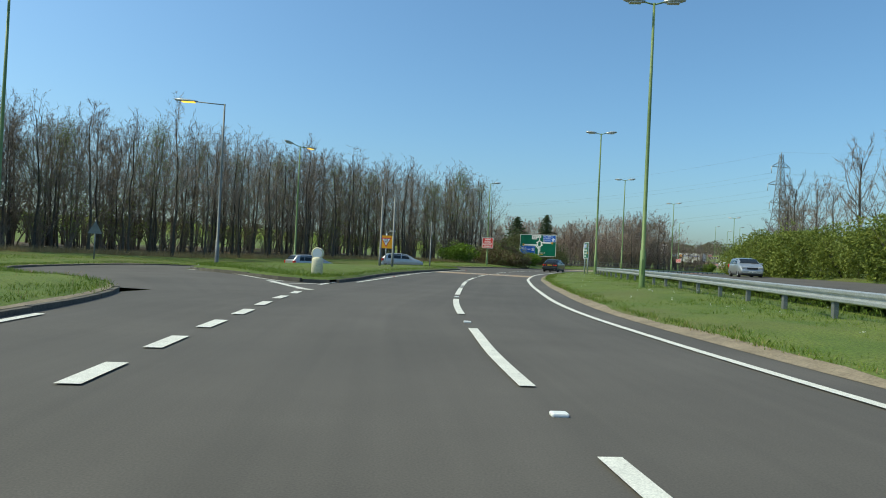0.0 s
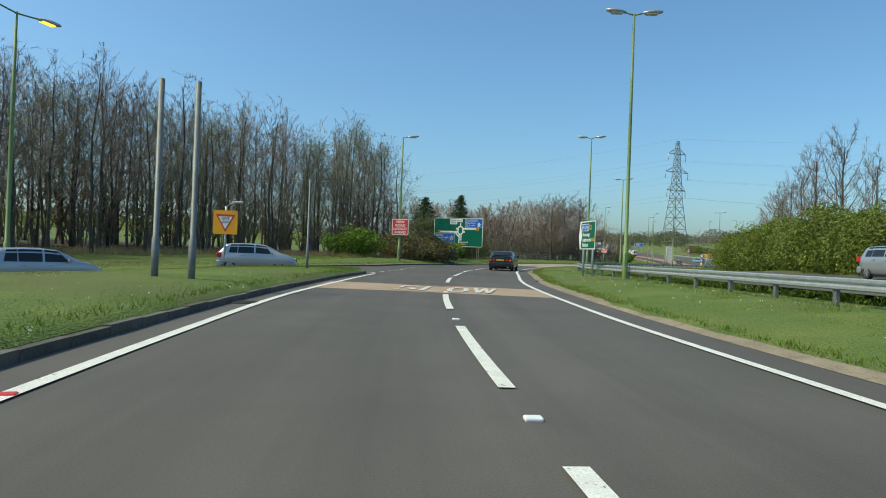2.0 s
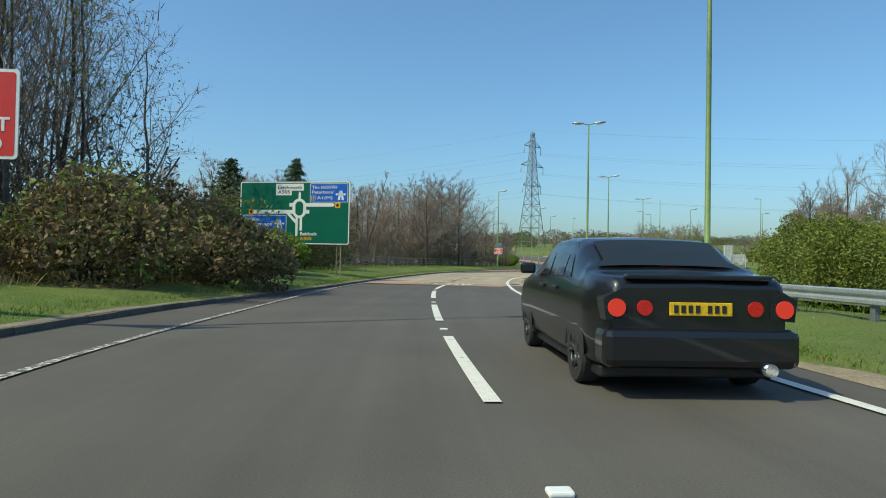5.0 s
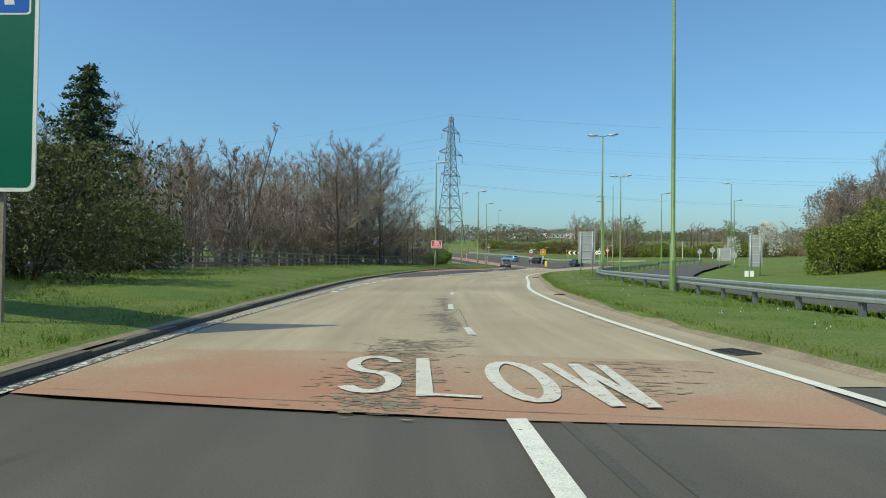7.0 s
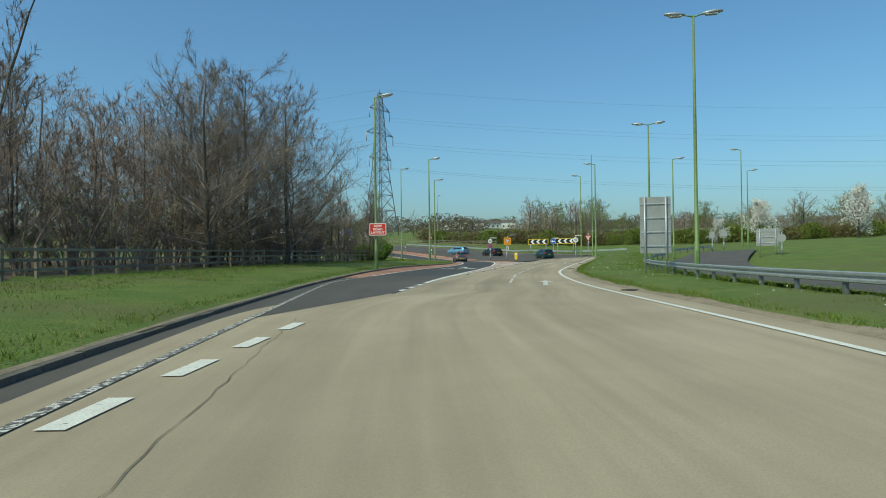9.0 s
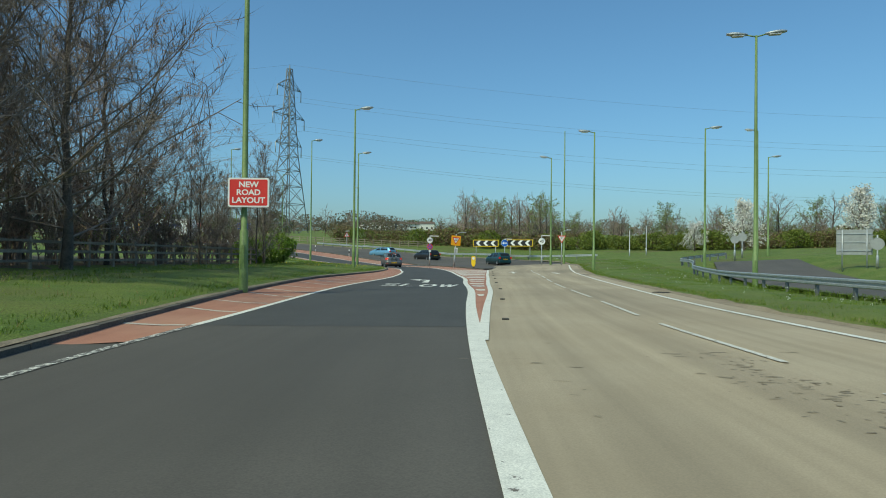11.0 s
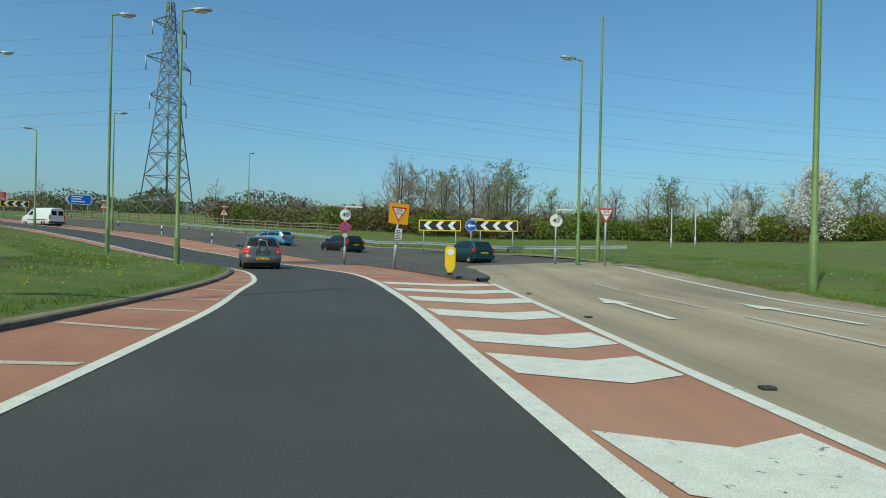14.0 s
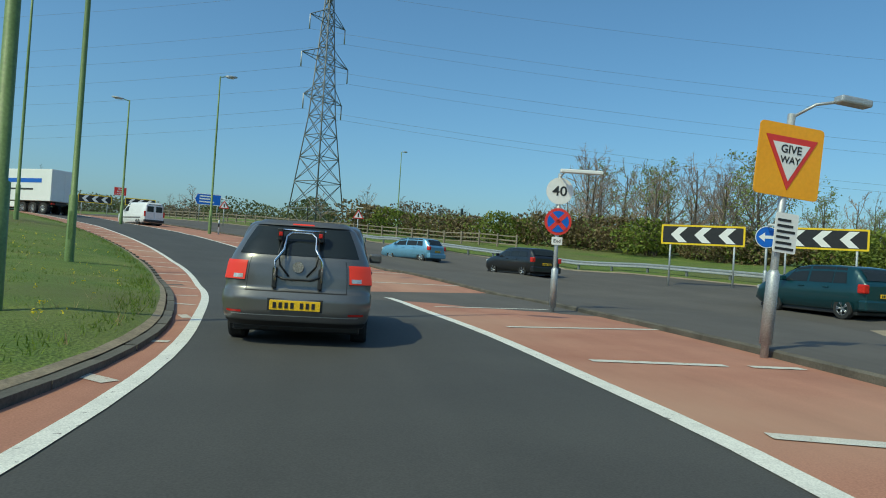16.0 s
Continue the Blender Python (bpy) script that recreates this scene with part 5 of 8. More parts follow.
# pointed direction sign in the median
d = sign_at(13.35, 67.6, 8, "direction_sign", "green flag-shaped direction sign on two grey posts", "road sign")
d.matrix_basis = place(13.35, 67.65, -80, 0.74)
d.scale = (0.80, 1, 0.75)
out = [(-1.32, 1.88), (-1.12, 2.95), (1.28, 2.95), (1.28, 1.02), (-1.12, 1.02)]
panel("panel", d, out, M["white"])
panel("green_face", d, [(-0.78, 1.95), (-0.98, 2.62), (-0.93, 2.88), (1.22, 2.88), (1.22, 1.08), (-0.93, 1.08), (-0.98, 1.3)], M["sign_green"], -0.014, -0.008)
flat("blue_patch_edge", d, moved(rounded(1.12, 0.5, 0.08), -0.25, 2.52), M["white"], -0.017)
flat("blue_patch", d, moved(rounded(1.04, 0.42, 0.06), -0.25, 2.52), M["sign_blue"], -0.02)
words("(A1(M))", 0.33, M["white"], d, -0.25, 2.42, y=-0.024, align="CENTER", squash=0.95)
flat("symbol_square", d, moved(rounded(0.26, 0.32, 0.02), 0.55, 2.52), M["sign_yellow"], -0.018)
flat("symbol_square_middle", d, moved(rounded(0.13, 0.17, 0.02), 0.55, 2.52), M["black"], -0.021)
words("Stevenage", 0.36, M["white"], d, -0.68, 1.92, y=-0.02, squash=0.8, bold=0.006)
words("Letchworth", 0.36, M["white"], d, -0.68, 1.56, y=-0.02, squash=0.78, bold=0.006)
words("Baldock", 0.36, M["white"], d, -0.68, 1.2, y=-0.02, squash=0.8, bold=0.006)
words("A505", 0.36, M["sign_yellow"], d, 0.66, 1.56, y=-0.02, squash=0.62, bold=0.006)
post(d, -0.62, -1.8, 2.9, 0.06)
post(d, 0.85, -1.8, 2.9, 0.06)


def give_way(x, y, facing, label, backing=True, light=True, size=1.0, dz=0.0, lean=0.0, zc=None):
    t = sign_at(x, y, facing, "give_way_sign", label, "road sign", "give way signs", dz)
    t.matrix_basis = t.matrix_basis @ Matrix.Rotation(radians(lean), 4, "Y")
    zc = zc or 2.62 * size
    if backing:
        panel("panel", t, moved(rounded(1.28 * size, 1.28 * size, 0.06), 0, zc), M["sign_yellow"], label="yellow backing board")
    tri = lambda s, o=0.0: [(-0.52 * s * size, zc + 0.44 * s * size - 0.02 + o), (0.52 * s * size, zc + 0.44 * s * size - 0.02 + o), (0, zc - 0.52 * s * size + o)]
    flat("red_triangle", t, tri(1.0), M["sign_red"], -0.018)
    flat("white_triangle", t, tri(0.72, 0.01), M["white"], -0.022)
    words("GIVE", 0.20 * size, M["black"], t, 0, zc + 0.13 * size, y=-0.026, align="CENTER", bold=0.002)
    words("WAY", 0.17 * size, M["black"], t, 0, zc - 0.05 * size, y=-0.026, align="CENTER", bold=0.002)
    top = zc + 0.85 * size
    post(t, 0, -0.4, top, 0.055, "steel")
    if light:
        arm = part("light_arm", tube(bmesh.new(), [(0, 0.05, top - 0.05), (0.25, -0.1, top + 0.15), (0.5, -0.25, top + 0.2)], 0.022, 8), M["steel"], t)
        part("light", boxed(0.42, 0.92, -0.38, -0.2, top + 0.16, top + 0.27, bevel=0.03), M["steel"], arm, "grey lamp housing")
    return t


gw = give_way(74.37, 200.0, 20, "yellow-backed give way sign on a grey lit post", dz=0.2, size=0.80, lean=4, zc=2.60)
plate = panel("notice_plate", gw, moved(rounded(0.36, 0.56, 0.03), 0.06, 1.58), M["white"], -0.03, -0.015, "white plate with unreadable small print")
for k in range(6):
    part("print_bar", boxed(-0.09, 0.20 - 0.04 * (k % 3), -0.036, -0.031, 1.34 + 0.08 * k, 1.375 + 0.08 * k), M["black"], plate)
part("sleeve", tube(bmesh.new(), [(0, 0.05, 0.0), (0, 0.05, 1.0), (0, 0.05, 1.05)], [0.085, 0.085, 0.055], 12), M["steel"], gw)
give_way(84.1, 194.1, 43, "white give way sign on a grey post beside the roundabout", backing=False, light=True, size=0.85, zc=2.75)
give_way(-5.2, 67.4, -2, "yellow-backed give way sign seen across the grass island", size=0.95)


def disc_sign(x, y, facing, discs, label, dz=0.0, top=3.2, light=True):
    """A post with round signs: (height, radius, kind)."""
    t = sign_at(x, y, facing, "round_sign", label, "road sign", dz=dz)
    post(t, 0, -0.4, top, 0.05)
    part("sleeve", tube(bmesh.new(), [(0, 0.05, 0.0), (0, 0.05, 0.9), (0, 0.05, 0.95)], [0.085, 0.085, 0.05], 12), M["steel"], t)
    for zc, r, kind in discs:
        circle = lambda k: [(r * k * math.cos(radians(a)), zc + r * k * math.sin(radians(a))) for a in range(0, 360, 15)]
        if kind == "40":
            panel("disc", t, circle(1.0), M["white"], -0.01, 0.01, "white speed limit disc")
            words("40", r * 1.0, M["black"], t, 0, zc - r * 0.34, y=-0.016, align="CENTER", squash=1.1, bold=0.005)
        elif kind == "clearway":
            panel("disc", t, circle(1.0), M["sign_red"], -0.01, 0.01, "red and blue no-stopping disc")
            flat("blue_face", t, circle(0.80), M["sign_blue"], -0.018)
            for sg in (1, -1):
                c, s_ = math.cos(radians(45)) * r * 0.78, math.sin(radians(45)) * r * 0.78 * sg
                n_ = 0.042 * r / 0.4
                flat("bar", t, [(-c - n_ * sg, zc - s_ + n_), (c - n_ * sg, zc + s_ + n_), (c + n_ * sg, zc + s_ - n_), (-c + n_ * sg, zc - s_ - n_)], M["sign_red"], -0.024)
        elif kind == "left":
            panel("disc", t, circle(1.0), M["white"], -0.01, 0.01)
            flat("blue_face", t, circle(0.93), M["sign_blue"], -0.018)
            flat("arrow", t, [(-0.72 * r, zc), (-0.2 * r, zc + 0.42 * r), (-0.2 * r, zc + 0.14 * r), (0.7 * r, zc + 0.14 * r), (0.7 * r, zc - 0.14 * r), (-0.2 * r, zc - 0.14 * r), (-0.2 * r, zc - 0.42 * r)], M["white"], -0.024)
        else:
            panel("disc", t, circle(1.0), M["sign_back"], -0.01, 0.01, "grey back of a round sign")
    if light:
        part("light", boxed(-0.06, 0.95, -0.35, -0.2, top - 0.02, top + 0.07, bevel=0.02), M["white"], t, "white lamp housing above the sign")
        part("light_arm", tube(bmesh.new(), [(0, 0.05, top - 0.1), (0.05, -0.28, top)], 0.02, 6), M["steel"], t)
    return t


island_sign = disc_sign(76.2, 206.7, 31, ((2.82, 0.33, "40"), (2.07, 0.33, "clearway")), "speed limit and no-stopping discs on a grey post on the island", dz=0.15, top=3.25)
end_plate = panel("end_plate", island_sign, moved(rounded(0.26, 0.19, 0.02), 0, 1.6), M["white"], -0.012, 0.008, "small white plate below the discs")
words("End", 0.12, M["black"], end_plate, 0, 1.56, y=-0.016, align="CENTER")
disc_sign(85.6, 198.4, 43, ((2.6, 0.38, "40"),), "white speed limit disc on a grey post beside the roundabout", top=3.2)
disc_sign(92.3, 211.6, 45, ((2.4, 0.48, "left"),), "blue left-arrow disc between chevron boards", top=2.9)


def chevron_board(a, b, z0, h, label):
    """A black and white chevron board between two places on the plan."""
    a, b = np.array(a), np.array(b)
    w = float(np.linalg.norm(b - a))
    t = thing("chevron_board", label, "chevron board", "roundabout chevron boards")
    t.matrix_basis = Matrix.Translation(((a[0] + b[0]) / 2, (a[1] + b[1]) / 2, land1(*((a + b) / 2)))) @ Matrix.Rotation(math.atan2(b[1] - a[1], b[0] - a[0]), 4, "Z")
    panel("panel", t, moved(rounded(w + 0.16, h + 0.16, 0.05), 0, z0 + h / 2), M["yellow"], label="yellow border")
    panel("black_face", t, moved(rounded(w, h, 0.03), 0, z0 + h / 2), M["black"], -0.016, -0.008)
    for k in range(3):
        cx = -w / 2 + w * (0.10 + 0.30 * k)
        e, th = h * 0.46, w * 0.11
        zc = z0 + h / 2
        flat("chevron", t, [(cx, zc), (cx + e, zc + e), (cx + e + th, zc + e), (cx + th, zc), (cx + e + th, zc - e), (cx + e, zc - e)], M["white"], -0.022)
    for px_ in (-w * 0.4, w * 0.4):
        post(t, px_, -0.5, z0 + h, 0.045)
    return t


chevron_board((89.9, 215.2), (91.8, 212.4), 2.0, 0.75, "yellow-edged black board with three white chevrons")
chevron_board((92.6, 211.3), (94.5, 208.6), 2.0, 0.75, "yellow-edged black board with three white chevrons")

# keep-left bollard
t = thing("traffic_bollard", "yellow plastic bollard with a white disc on the island nose", "bollard", at=place(69.98, 191.75, -40, 0.2))
bm = bmesh.new()
prism(bm, [(-0.07, 0.06), (0.07, 0.06), (0.185, 0.28), (0.185, 0.93), (0.12, 1.0), (-0.12, 1.0), (-0.185, 0.93), (-0.185, 0.28)], -0.1, 0.1)
bmesh.ops.recalc_face_normals(bm, faces=bm.faces[:])
bmesh.ops.bevel(bm, geom=bm.edges[:], offset=0.02, segments=2, affect="EDGES")
part("shell", bm, M["yellow"], t)
part("foot", boxed(-0.09, 0.09, -0.11, 0.11, -0.02, 0.08, bevel=0.01), M["black"], t)
panel("disc", t, [(0.12 * math.cos(radians(a)), 0.80 + 0.12 * math.sin(radians(a))) for a in range(0, 360, 20)], M["white"], -0.108, -0.1)
# cream bollard at the side road
t = thing("traffic_bollard", "cream bollard with a round pale disc at the side road mouth", "bollard", at=place(1.65, 31.1, 10, 0.15))
bm = bmesh.new()
tube(bm, [(0, 0, 0.0), (0, 0, 0.06), (0, 0, 0.10), (0, 0, 0.60), (0, 0, 0.68), (0, 0, 0.72)], [0.16, 0.17, 0.215, 0.215, 0.19, 0.12], 20)
for v in bm.verts:
    v.co.y *= 0.75
part("shell", bm, M["cream"], t)
part("head", tube(bmesh.new(), [(0, -0.09, 0.85), (0, -0.07, 0.85), (0, 0.07, 0.85), (0, 0.09, 0.85)], [0.20, 0.225, 0.225, 0.20], 24), M["cream"], t)
part("disc", tube(bmesh.new(), [(0, -0.091, 0.85), (0, -0.098, 0.85)], 0.175, 24), M["white"], t, "plain pale round face")
part("foot", boxed(-0.2, 0.2, -0.15, 0.15, -0.05, 0.03, bevel=0.01), M["concrete"], t)

# bare poles on the grass island
for x, y, h, lampish in ((-0.87, 49.4, 4.7, 0), (-0.05, 49.5, 4.7, 0), (0.2, 61.6, 3.8, 1)):
    t = thing("signal_pole", "slim dark steel pole standing on the grass island", "pole", "island poles", place(x, y, 0, 0.2))
    part("shaft", tube(bmesh.new(), [(0, 0, -0.4), (0, 0, 1.0), (0, 0, 1.02), (0, 0, h)], [0.06, 0.06, 0.045, 0.045] if lampish else [0.085, 0.085, 0.065, 0.065], 10), M["steel_dark"], t)
    if lampish:
        part("arm", tube(bmesh.new(), [(0, 0, h - 0.05), (-0.8, 0, h + 0.02)], 0.02, 6), M["steel_dark"], t)
        part("plate", boxed(-0.06, 0.06, -0.03, 0.03, h - 1.4, h - 0.1, bevel=0.01), M["black"], t)


def sign_back(x, y, facing, w, h, z0, label, rows=4, cols=2):
    """The back of a direction sign: sheets with ribs and two posts."""
    t = sign_at(x, y, facing, "sign_back", label, "road sign")
    panel("panel", t, moved(rounded(w, h, 0.04), 0, z0 + h / 2), M["sign_back"])
    for k in range(rows):
        z = z0 + h * (k + 0.5) / rows
        part("rib", boxed(-w / 2 + 0.03, w / 2 - 0.03, -0.05, -0.011, z - 0.03, z + 0.03, bevel=0.005), M["steel"], t)
    for px_ in (-w * 0.34, w * 0.34):
        part("post", tube(bmesh.new(), [(px_, -0.09, -0.4), (px_, -0.09, z0 + h)], 0.045, 10), M["steel"], t)
    return t


A = sign_back(46.6, 148.4, 43, 1.45, 2.75, 1.1, "tall grey back of a direction sign on two posts", 4)
sign_back(61.6, 143.7, 55, 1.12, 2.9, 0.9, "tall grey back of a direction sign beside the opposite road", 4)
sign_back(81.3, 165.5, 60, 2.1, 1.7, 1.0, "wide grey back of a direction sign", 3)
for k in range(2):
    t = thing("utility_box", "low white utility box beside the sign posts", "utility box", "utility boxes", place(60.3 + 0.36 * k, 143.5 - 0.25 * k, -55))
    part("shell", boxed(-0.17, 0.17, -0.13, 0.13, -0.1, 0.55, bevel=0.02), M["white"], t)
    part("lid", boxed(-0.19, 0.19, -0.15, 0.15, 0.55, 0.58, bevel=0.01), M["sign_back"], t)
disc_sign(93.7, 179.7, 60, ((2.05, 0.42, "back"),), "grey back of a round sign on a post", top=2.7, light=False)
disc_sign(81.5, 164.2, 70, ((1.7, 0.40, "back"),), "grey back of a round sign on a post", top=2.3, light=False)
disc_sign(89.5, 178.2, 55, ((1.9, 0.36, "back"),), "grey back of a round sign on a post", top=2.4, light=False)
for x, y, h in ((103.7, 200.0, 3.4), (105.9, 199.0, 3.9)):
    t = thing("slim_pole", "slim grey pole standing on the grass", "pole", "field poles", place(x, y, 0, 0.05))
    part("shaft", tube(bmesh.new(), [(0, 0, -0.4), (0, 0, 0.9), (0, 0, 0.92), (0, 0, h)], [0.08, 0.08, 0.05, 0.05], 10), M["steel"], t)
    part("head", boxed(-0.05, 0.3, -0.06, 0.06, h - 0.04, h + 0.06, bevel=0.015), M["steel_dark"], t)
chevron_board((62.2, 281.2), (65.4, 281.6), 1.6, 0.75, "yellow-edged black chevron board beyond the roundabout exit")
chevron_board((67.6, 282.0), (71.0, 282.2), 1.6, 0.8, "yellow-edged black chevron board beyond the roundabout exit")
chevron_board((72.6, 282.0), (75.8, 281.6), 1.6, 0.75, "yellow-edged black chevron board beyond the roundabout exit")
b = sign_at(81.6, 279.0, 8, "direction_sign", "blue motorway direction sign beyond the roundabout", "road sign")
panel("panel", b, [(-1.75, 2.75), (-1.35, 3.45), (1.5, 3.45), (1.5, 2.05), (-1.35, 2.05)], M["white"])
panel("blue_face", b, [(-1.55, 2.75), (-1.28, 3.38), (1.43, 3.38), (1.43, 2.12), (-1.28, 2.12)], M["sign_blue"], -0.016, -0.008)
for z, x1 in ((3.05, 0.4), (2.72, 0.2), (2.36, 0.7)):
    flat("print_bar", b, [(-1.05, z), (x1, z), (x1, z + 0.16), (-1.05, z + 0.16)], M["white"], -0.022)
for x in (-1.0, 1.1):
    post(b, x, -0.4, 3.4, 0.06)


def warning(x, y, facing, label):
    t = sign_at(x, y, facing, "warning_sign", label, "road sign", "warning triangles")
    for s_, m_, y_ in ((1.0, "sign_red", -0.01), (0.72, "white", -0.016)):
        panel("triangle", t, [(-0.5 * s_, 2.15 - 0.29 * s_ + 0.02), (0.5 * s_, 2.15 - 0.29 * s_ + 0.02), (0, 2.15 + 0.58 * s_)], M[m_], y_ - 0.004, y_ + 0.004)
    flat("symbol", t, [(-0.06, 2.02), (0.06, 2.02), (0.06, 2.36), (-0.06, 2.36)], M["black"], -0.026)
    post(t, 0, -0.4, 2.75, 0.045)
    part("light", boxed(-0.3, 0.4, -0.3, -0.18, 2.82, 2.9, bevel=0.02), M["white"], t, "white lamp housing above the sign")
    return t


warning(80.5, 264.5, 15, "red warning triangle on a grey post beside the exit")
warning(88.6, 248.0, 20, "red warning triangle on a grey post beside the exit")
wt = thing("warning_sign", "back of a warning triangle on a dark post by the wood", "road sign", at=place(-17.0, 43.0, 20))
part("post", tube(bmesh.new(), [(0, 0, -0.3), (0, 0, 2.6)], 0.045, 8), M["steel_dark"], wt)
panel("triangle", wt, [(-0.42, 1.75), (0.42, 1.75), (0, 2.5)], M["steel_dark"], -0.06, -0.04)
for x, y in ((77.6, 238), (76.3, 246), (78.4, 229)):
    t = thing("marker_post", "slim black and white marker post on the island edge", "marker post", "island markers", place(x, y, 0, 0.12))
    part("shaft", tube(bmesh.new(), [(0, 0, -0.1), (0, 0, 1.0)], 0.05, 8), M["white"], t)
    part("band", tube(bmesh.new(), [(0, 0, 0.45), (0, 0, 0.75)], 0.054, 8), M["black"], t)
ts = thing("traffic_light", "black traffic signal head on a pole far away", "traffic light", "far signals", place(112, 268, 20))
part("pole", tube(bmesh.new(), [(0, 0, -0.3), (0, 0, 3.2)], 0.06, 8), M["steel_dark"], ts)
part("head", boxed(-0.16, 0.16, -0.2, 0.02, 2.4, 3.4, bevel=0.03), M["black"], ts)
for k in range(3):
    part("lens", tube(bmesh.new(), [(0, -0.2, 2.58 + 0.32 * k), (0, -0.215, 2.58 + 0.32 * k)], 0.1, 12), M["tail_red"] if k == 5 else M["steel_dark"], ts)
copy_thing(ts, place(120, 262, 10))

# ---------------------------------------------------------------- safety barrier
def barrier(line, spacing, label, z_top=0.66):
    """A steel W-beam on posts along a line."""
    t = thing("safety_barrier", label, "safety barrier")
    prof = [(0.0, z_top), (0.05, z_top - 0.025), (0.05, z_top - 0.08), (0.0, z_top - 0.115), (0.0, z_top - 0.155), (0.05, z_top - 0.19), (0.05, z_top - 0.245), (0.0, z_top - 0.27)]
    n = len(line)
    nn = normals(line)
    zz = land(line[:, 0], line[:, 1])
    v = []
    for back in (0.0, 0.012):
        for p, nv, h in zip(line, nn, zz):
            for o, z in prof:
                q = p - nv * (o + 0.06 - back)
                v.append((q[0], q[1], h + z))
    c = len(prof)
    f = []
    for side in (0, 1):
        o = side * n * c
        for i in range(n - 1):
            for k in range(c - 1):
                a = o + i * c + k
                f.append((a, a + 1, a + c + 1, a + c) if side else (a, a + c, a + c + 1, a + 1))
    raw("beam", v, f, M["steel"], t)
    me = bpy.data.meshes.new("post")
    bm = boxed(-0.06, 0.06, -0.05, 0.05, -0.5, z_top - 0.04, bevel=0.008)
    bm.to_mesh(me)
    bm.free()
    me.materials.append(M["steel_dark"])
    cum = np.concatenate([[0], np.cumsum(np.linalg.norm(np.diff(line, axis=0), axis=1))])
    for k in np.arange(0.3, cum[-1], spacing):
        x, y = np.interp(k, cum, line[:, 0]), np.interp(k, cum, line[:, 1])
        ob = new("post", me)
        ob.parent = t
        i = min(int(k / cum[-1] * (n - 1)), n - 1)
        ob.matrix_basis = Matrix.Translation((x, y, land1(x, y))) @ Matrix.Rotation(math.atan2(-nn[i][0], nn[i][1]), 4, "Z")
    return t


barrier(MEDIAN, 2.4, "long galvanised steel safety barrier on posts along the median")
barrier(spline([(80.2, 176.9), (81.2, 178.3), (83.4, 179.4), (87.5, 180.2), (92.3, 180.5)], 0.6), 1.6, "short return of the steel barrier round the median nose")
barrier(spline([(98.5, 201), (96.2, 206.5), (95.2, 213), (93.6, 224), (90.4, 238), (86, 254)], 1.5), 2.4, "low galvanised steel barrier in front of the chevron boards", 0.62)


# ---------------------------------------------------------------- pylon
def pylon(x, y, h, turn, label):
    t = thing("electricity_pylon", label, "pylon", "pylons", place(x, y, turn, -3.2))
    k = h / 50.0

    def half(z):
        return np.interp(z, [0, 25, 50], [4.6, 1.9, 0.55]) * k if z <= 50 else 0.0
    levels = [0, 6, 11.5, 16.5, 21, 25, 28.5, 31.5, 34.5, 37, 39.5, 42, 44.5, 47, 50]
    for sx in (1, -1):
        for sy in (1, -1):
            part("leg", tube(bmesh.new(), [(sx * half(z), sy * half(z), z * k) for z in (-2, 25, 50)], 0.16 * k, 4), M["steel_dark"], t)
    bm = bmesh.new()
    for a, b in zip(levels, levels[1:]):
        for face in range(4):
            c0 = [(1, 1), (-1, 1), (-1, -1), (1, -1)][face]
            c1 = [(1, 1), (-1, 1), (-1, -1), (1, -1)][(face + 1) % 4]
            pa, pb = (c0[0] * half(a), c0[1] * half(a), a * k), (c1[0] * half(b), c1[1] * half(b), b * k)
            pc, pd = (c1[0] * half(a), c1[1] * half(a), a * k), (c0[0] * half(b), c0[1] * half(b), b * k)
            for q, r in ((pa, pb), (pc, pd), (pd, pb)):
                tube(bm, [q, r], 0.085 * k, 4, caps=False)
    part("lattice", bm, M["steel_dark"], t)
    tips = []
    for z, reach in ((28.5, 5.4), (36.5, 6.6), (44.5, 5.0)):
        for sx in (1, -1):
            bm = bmesh.new()
            tip = (sx * reach * k, 0, z * k)
            for sy in (1, -1):
                for zz in (z, z + 2.4):
                    tube(bm, [(sx * half(zz), sy * half(zz), zz * k), tip], 0.09 * k, 4, caps=False)
            for q in (0.33, 0.66):
                xx = sx * (half(z) / 1 + (reach * k - half(z)) * q)
                tube(bm, [(xx, half(z) * (1 - q), z * k), (xx, 0, (z + 2.4 * (1 - q)) * k)], 0.06 * k, 4, caps=False)
            arm = part("cross_arm", bm, M["steel_dark"], t)
            part("insulator", tube(bmesh.new(), [(tip[0], 0, z * k), (tip[0], 0, (z - 3.0) * k)], [0.14 * k, 0.14 * k], 6), M["steel"], arm)
            tips.append((tip[0], 0, (z - 3.0) * k))
    tips.append((0, 0, h + 1.2))
    part("peak", tube(bmesh.new(), [(0, 0, h * 0.97), (0, 0, h + 1.2)], [0.4 * k, 0.1], 4), M["steel_dark"], t)
    return t, tips


near_pylon, tips = pylon(111.3, 323.5, 51, 25, "tall grey steel lattice electricity pylon")
m0 = near_pylon.matrix_basis.copy()
far_ends = [Matrix.Translation((430, 120, 6)) @ Matrix.Rotation(radians(25), 4, "Z"), Matrix.Translation((-170, 545, 6)) @ Matrix.Rotation(radians(25), 4, "Z")]
wires = thing("power_cables", "thin dark overhead power cables strung from the pylon", "cable")
for tp in tips:
    for e in far_ends:
        a, b = m0 @ Vector(tp), e @ Vector(tp)
        sag = 11.0
        pts = [a.lerp(b, q) - Vector((0, 0, sag * 4 * q * (1 - q))) for q in np.linspace(0, 1, 22)]
        part("cable", tube(bmesh.new(), pts, 0.02, 4), M["steel_dark"], wires)
for e in far_ends:
    copy_thing(near_pylon, e)


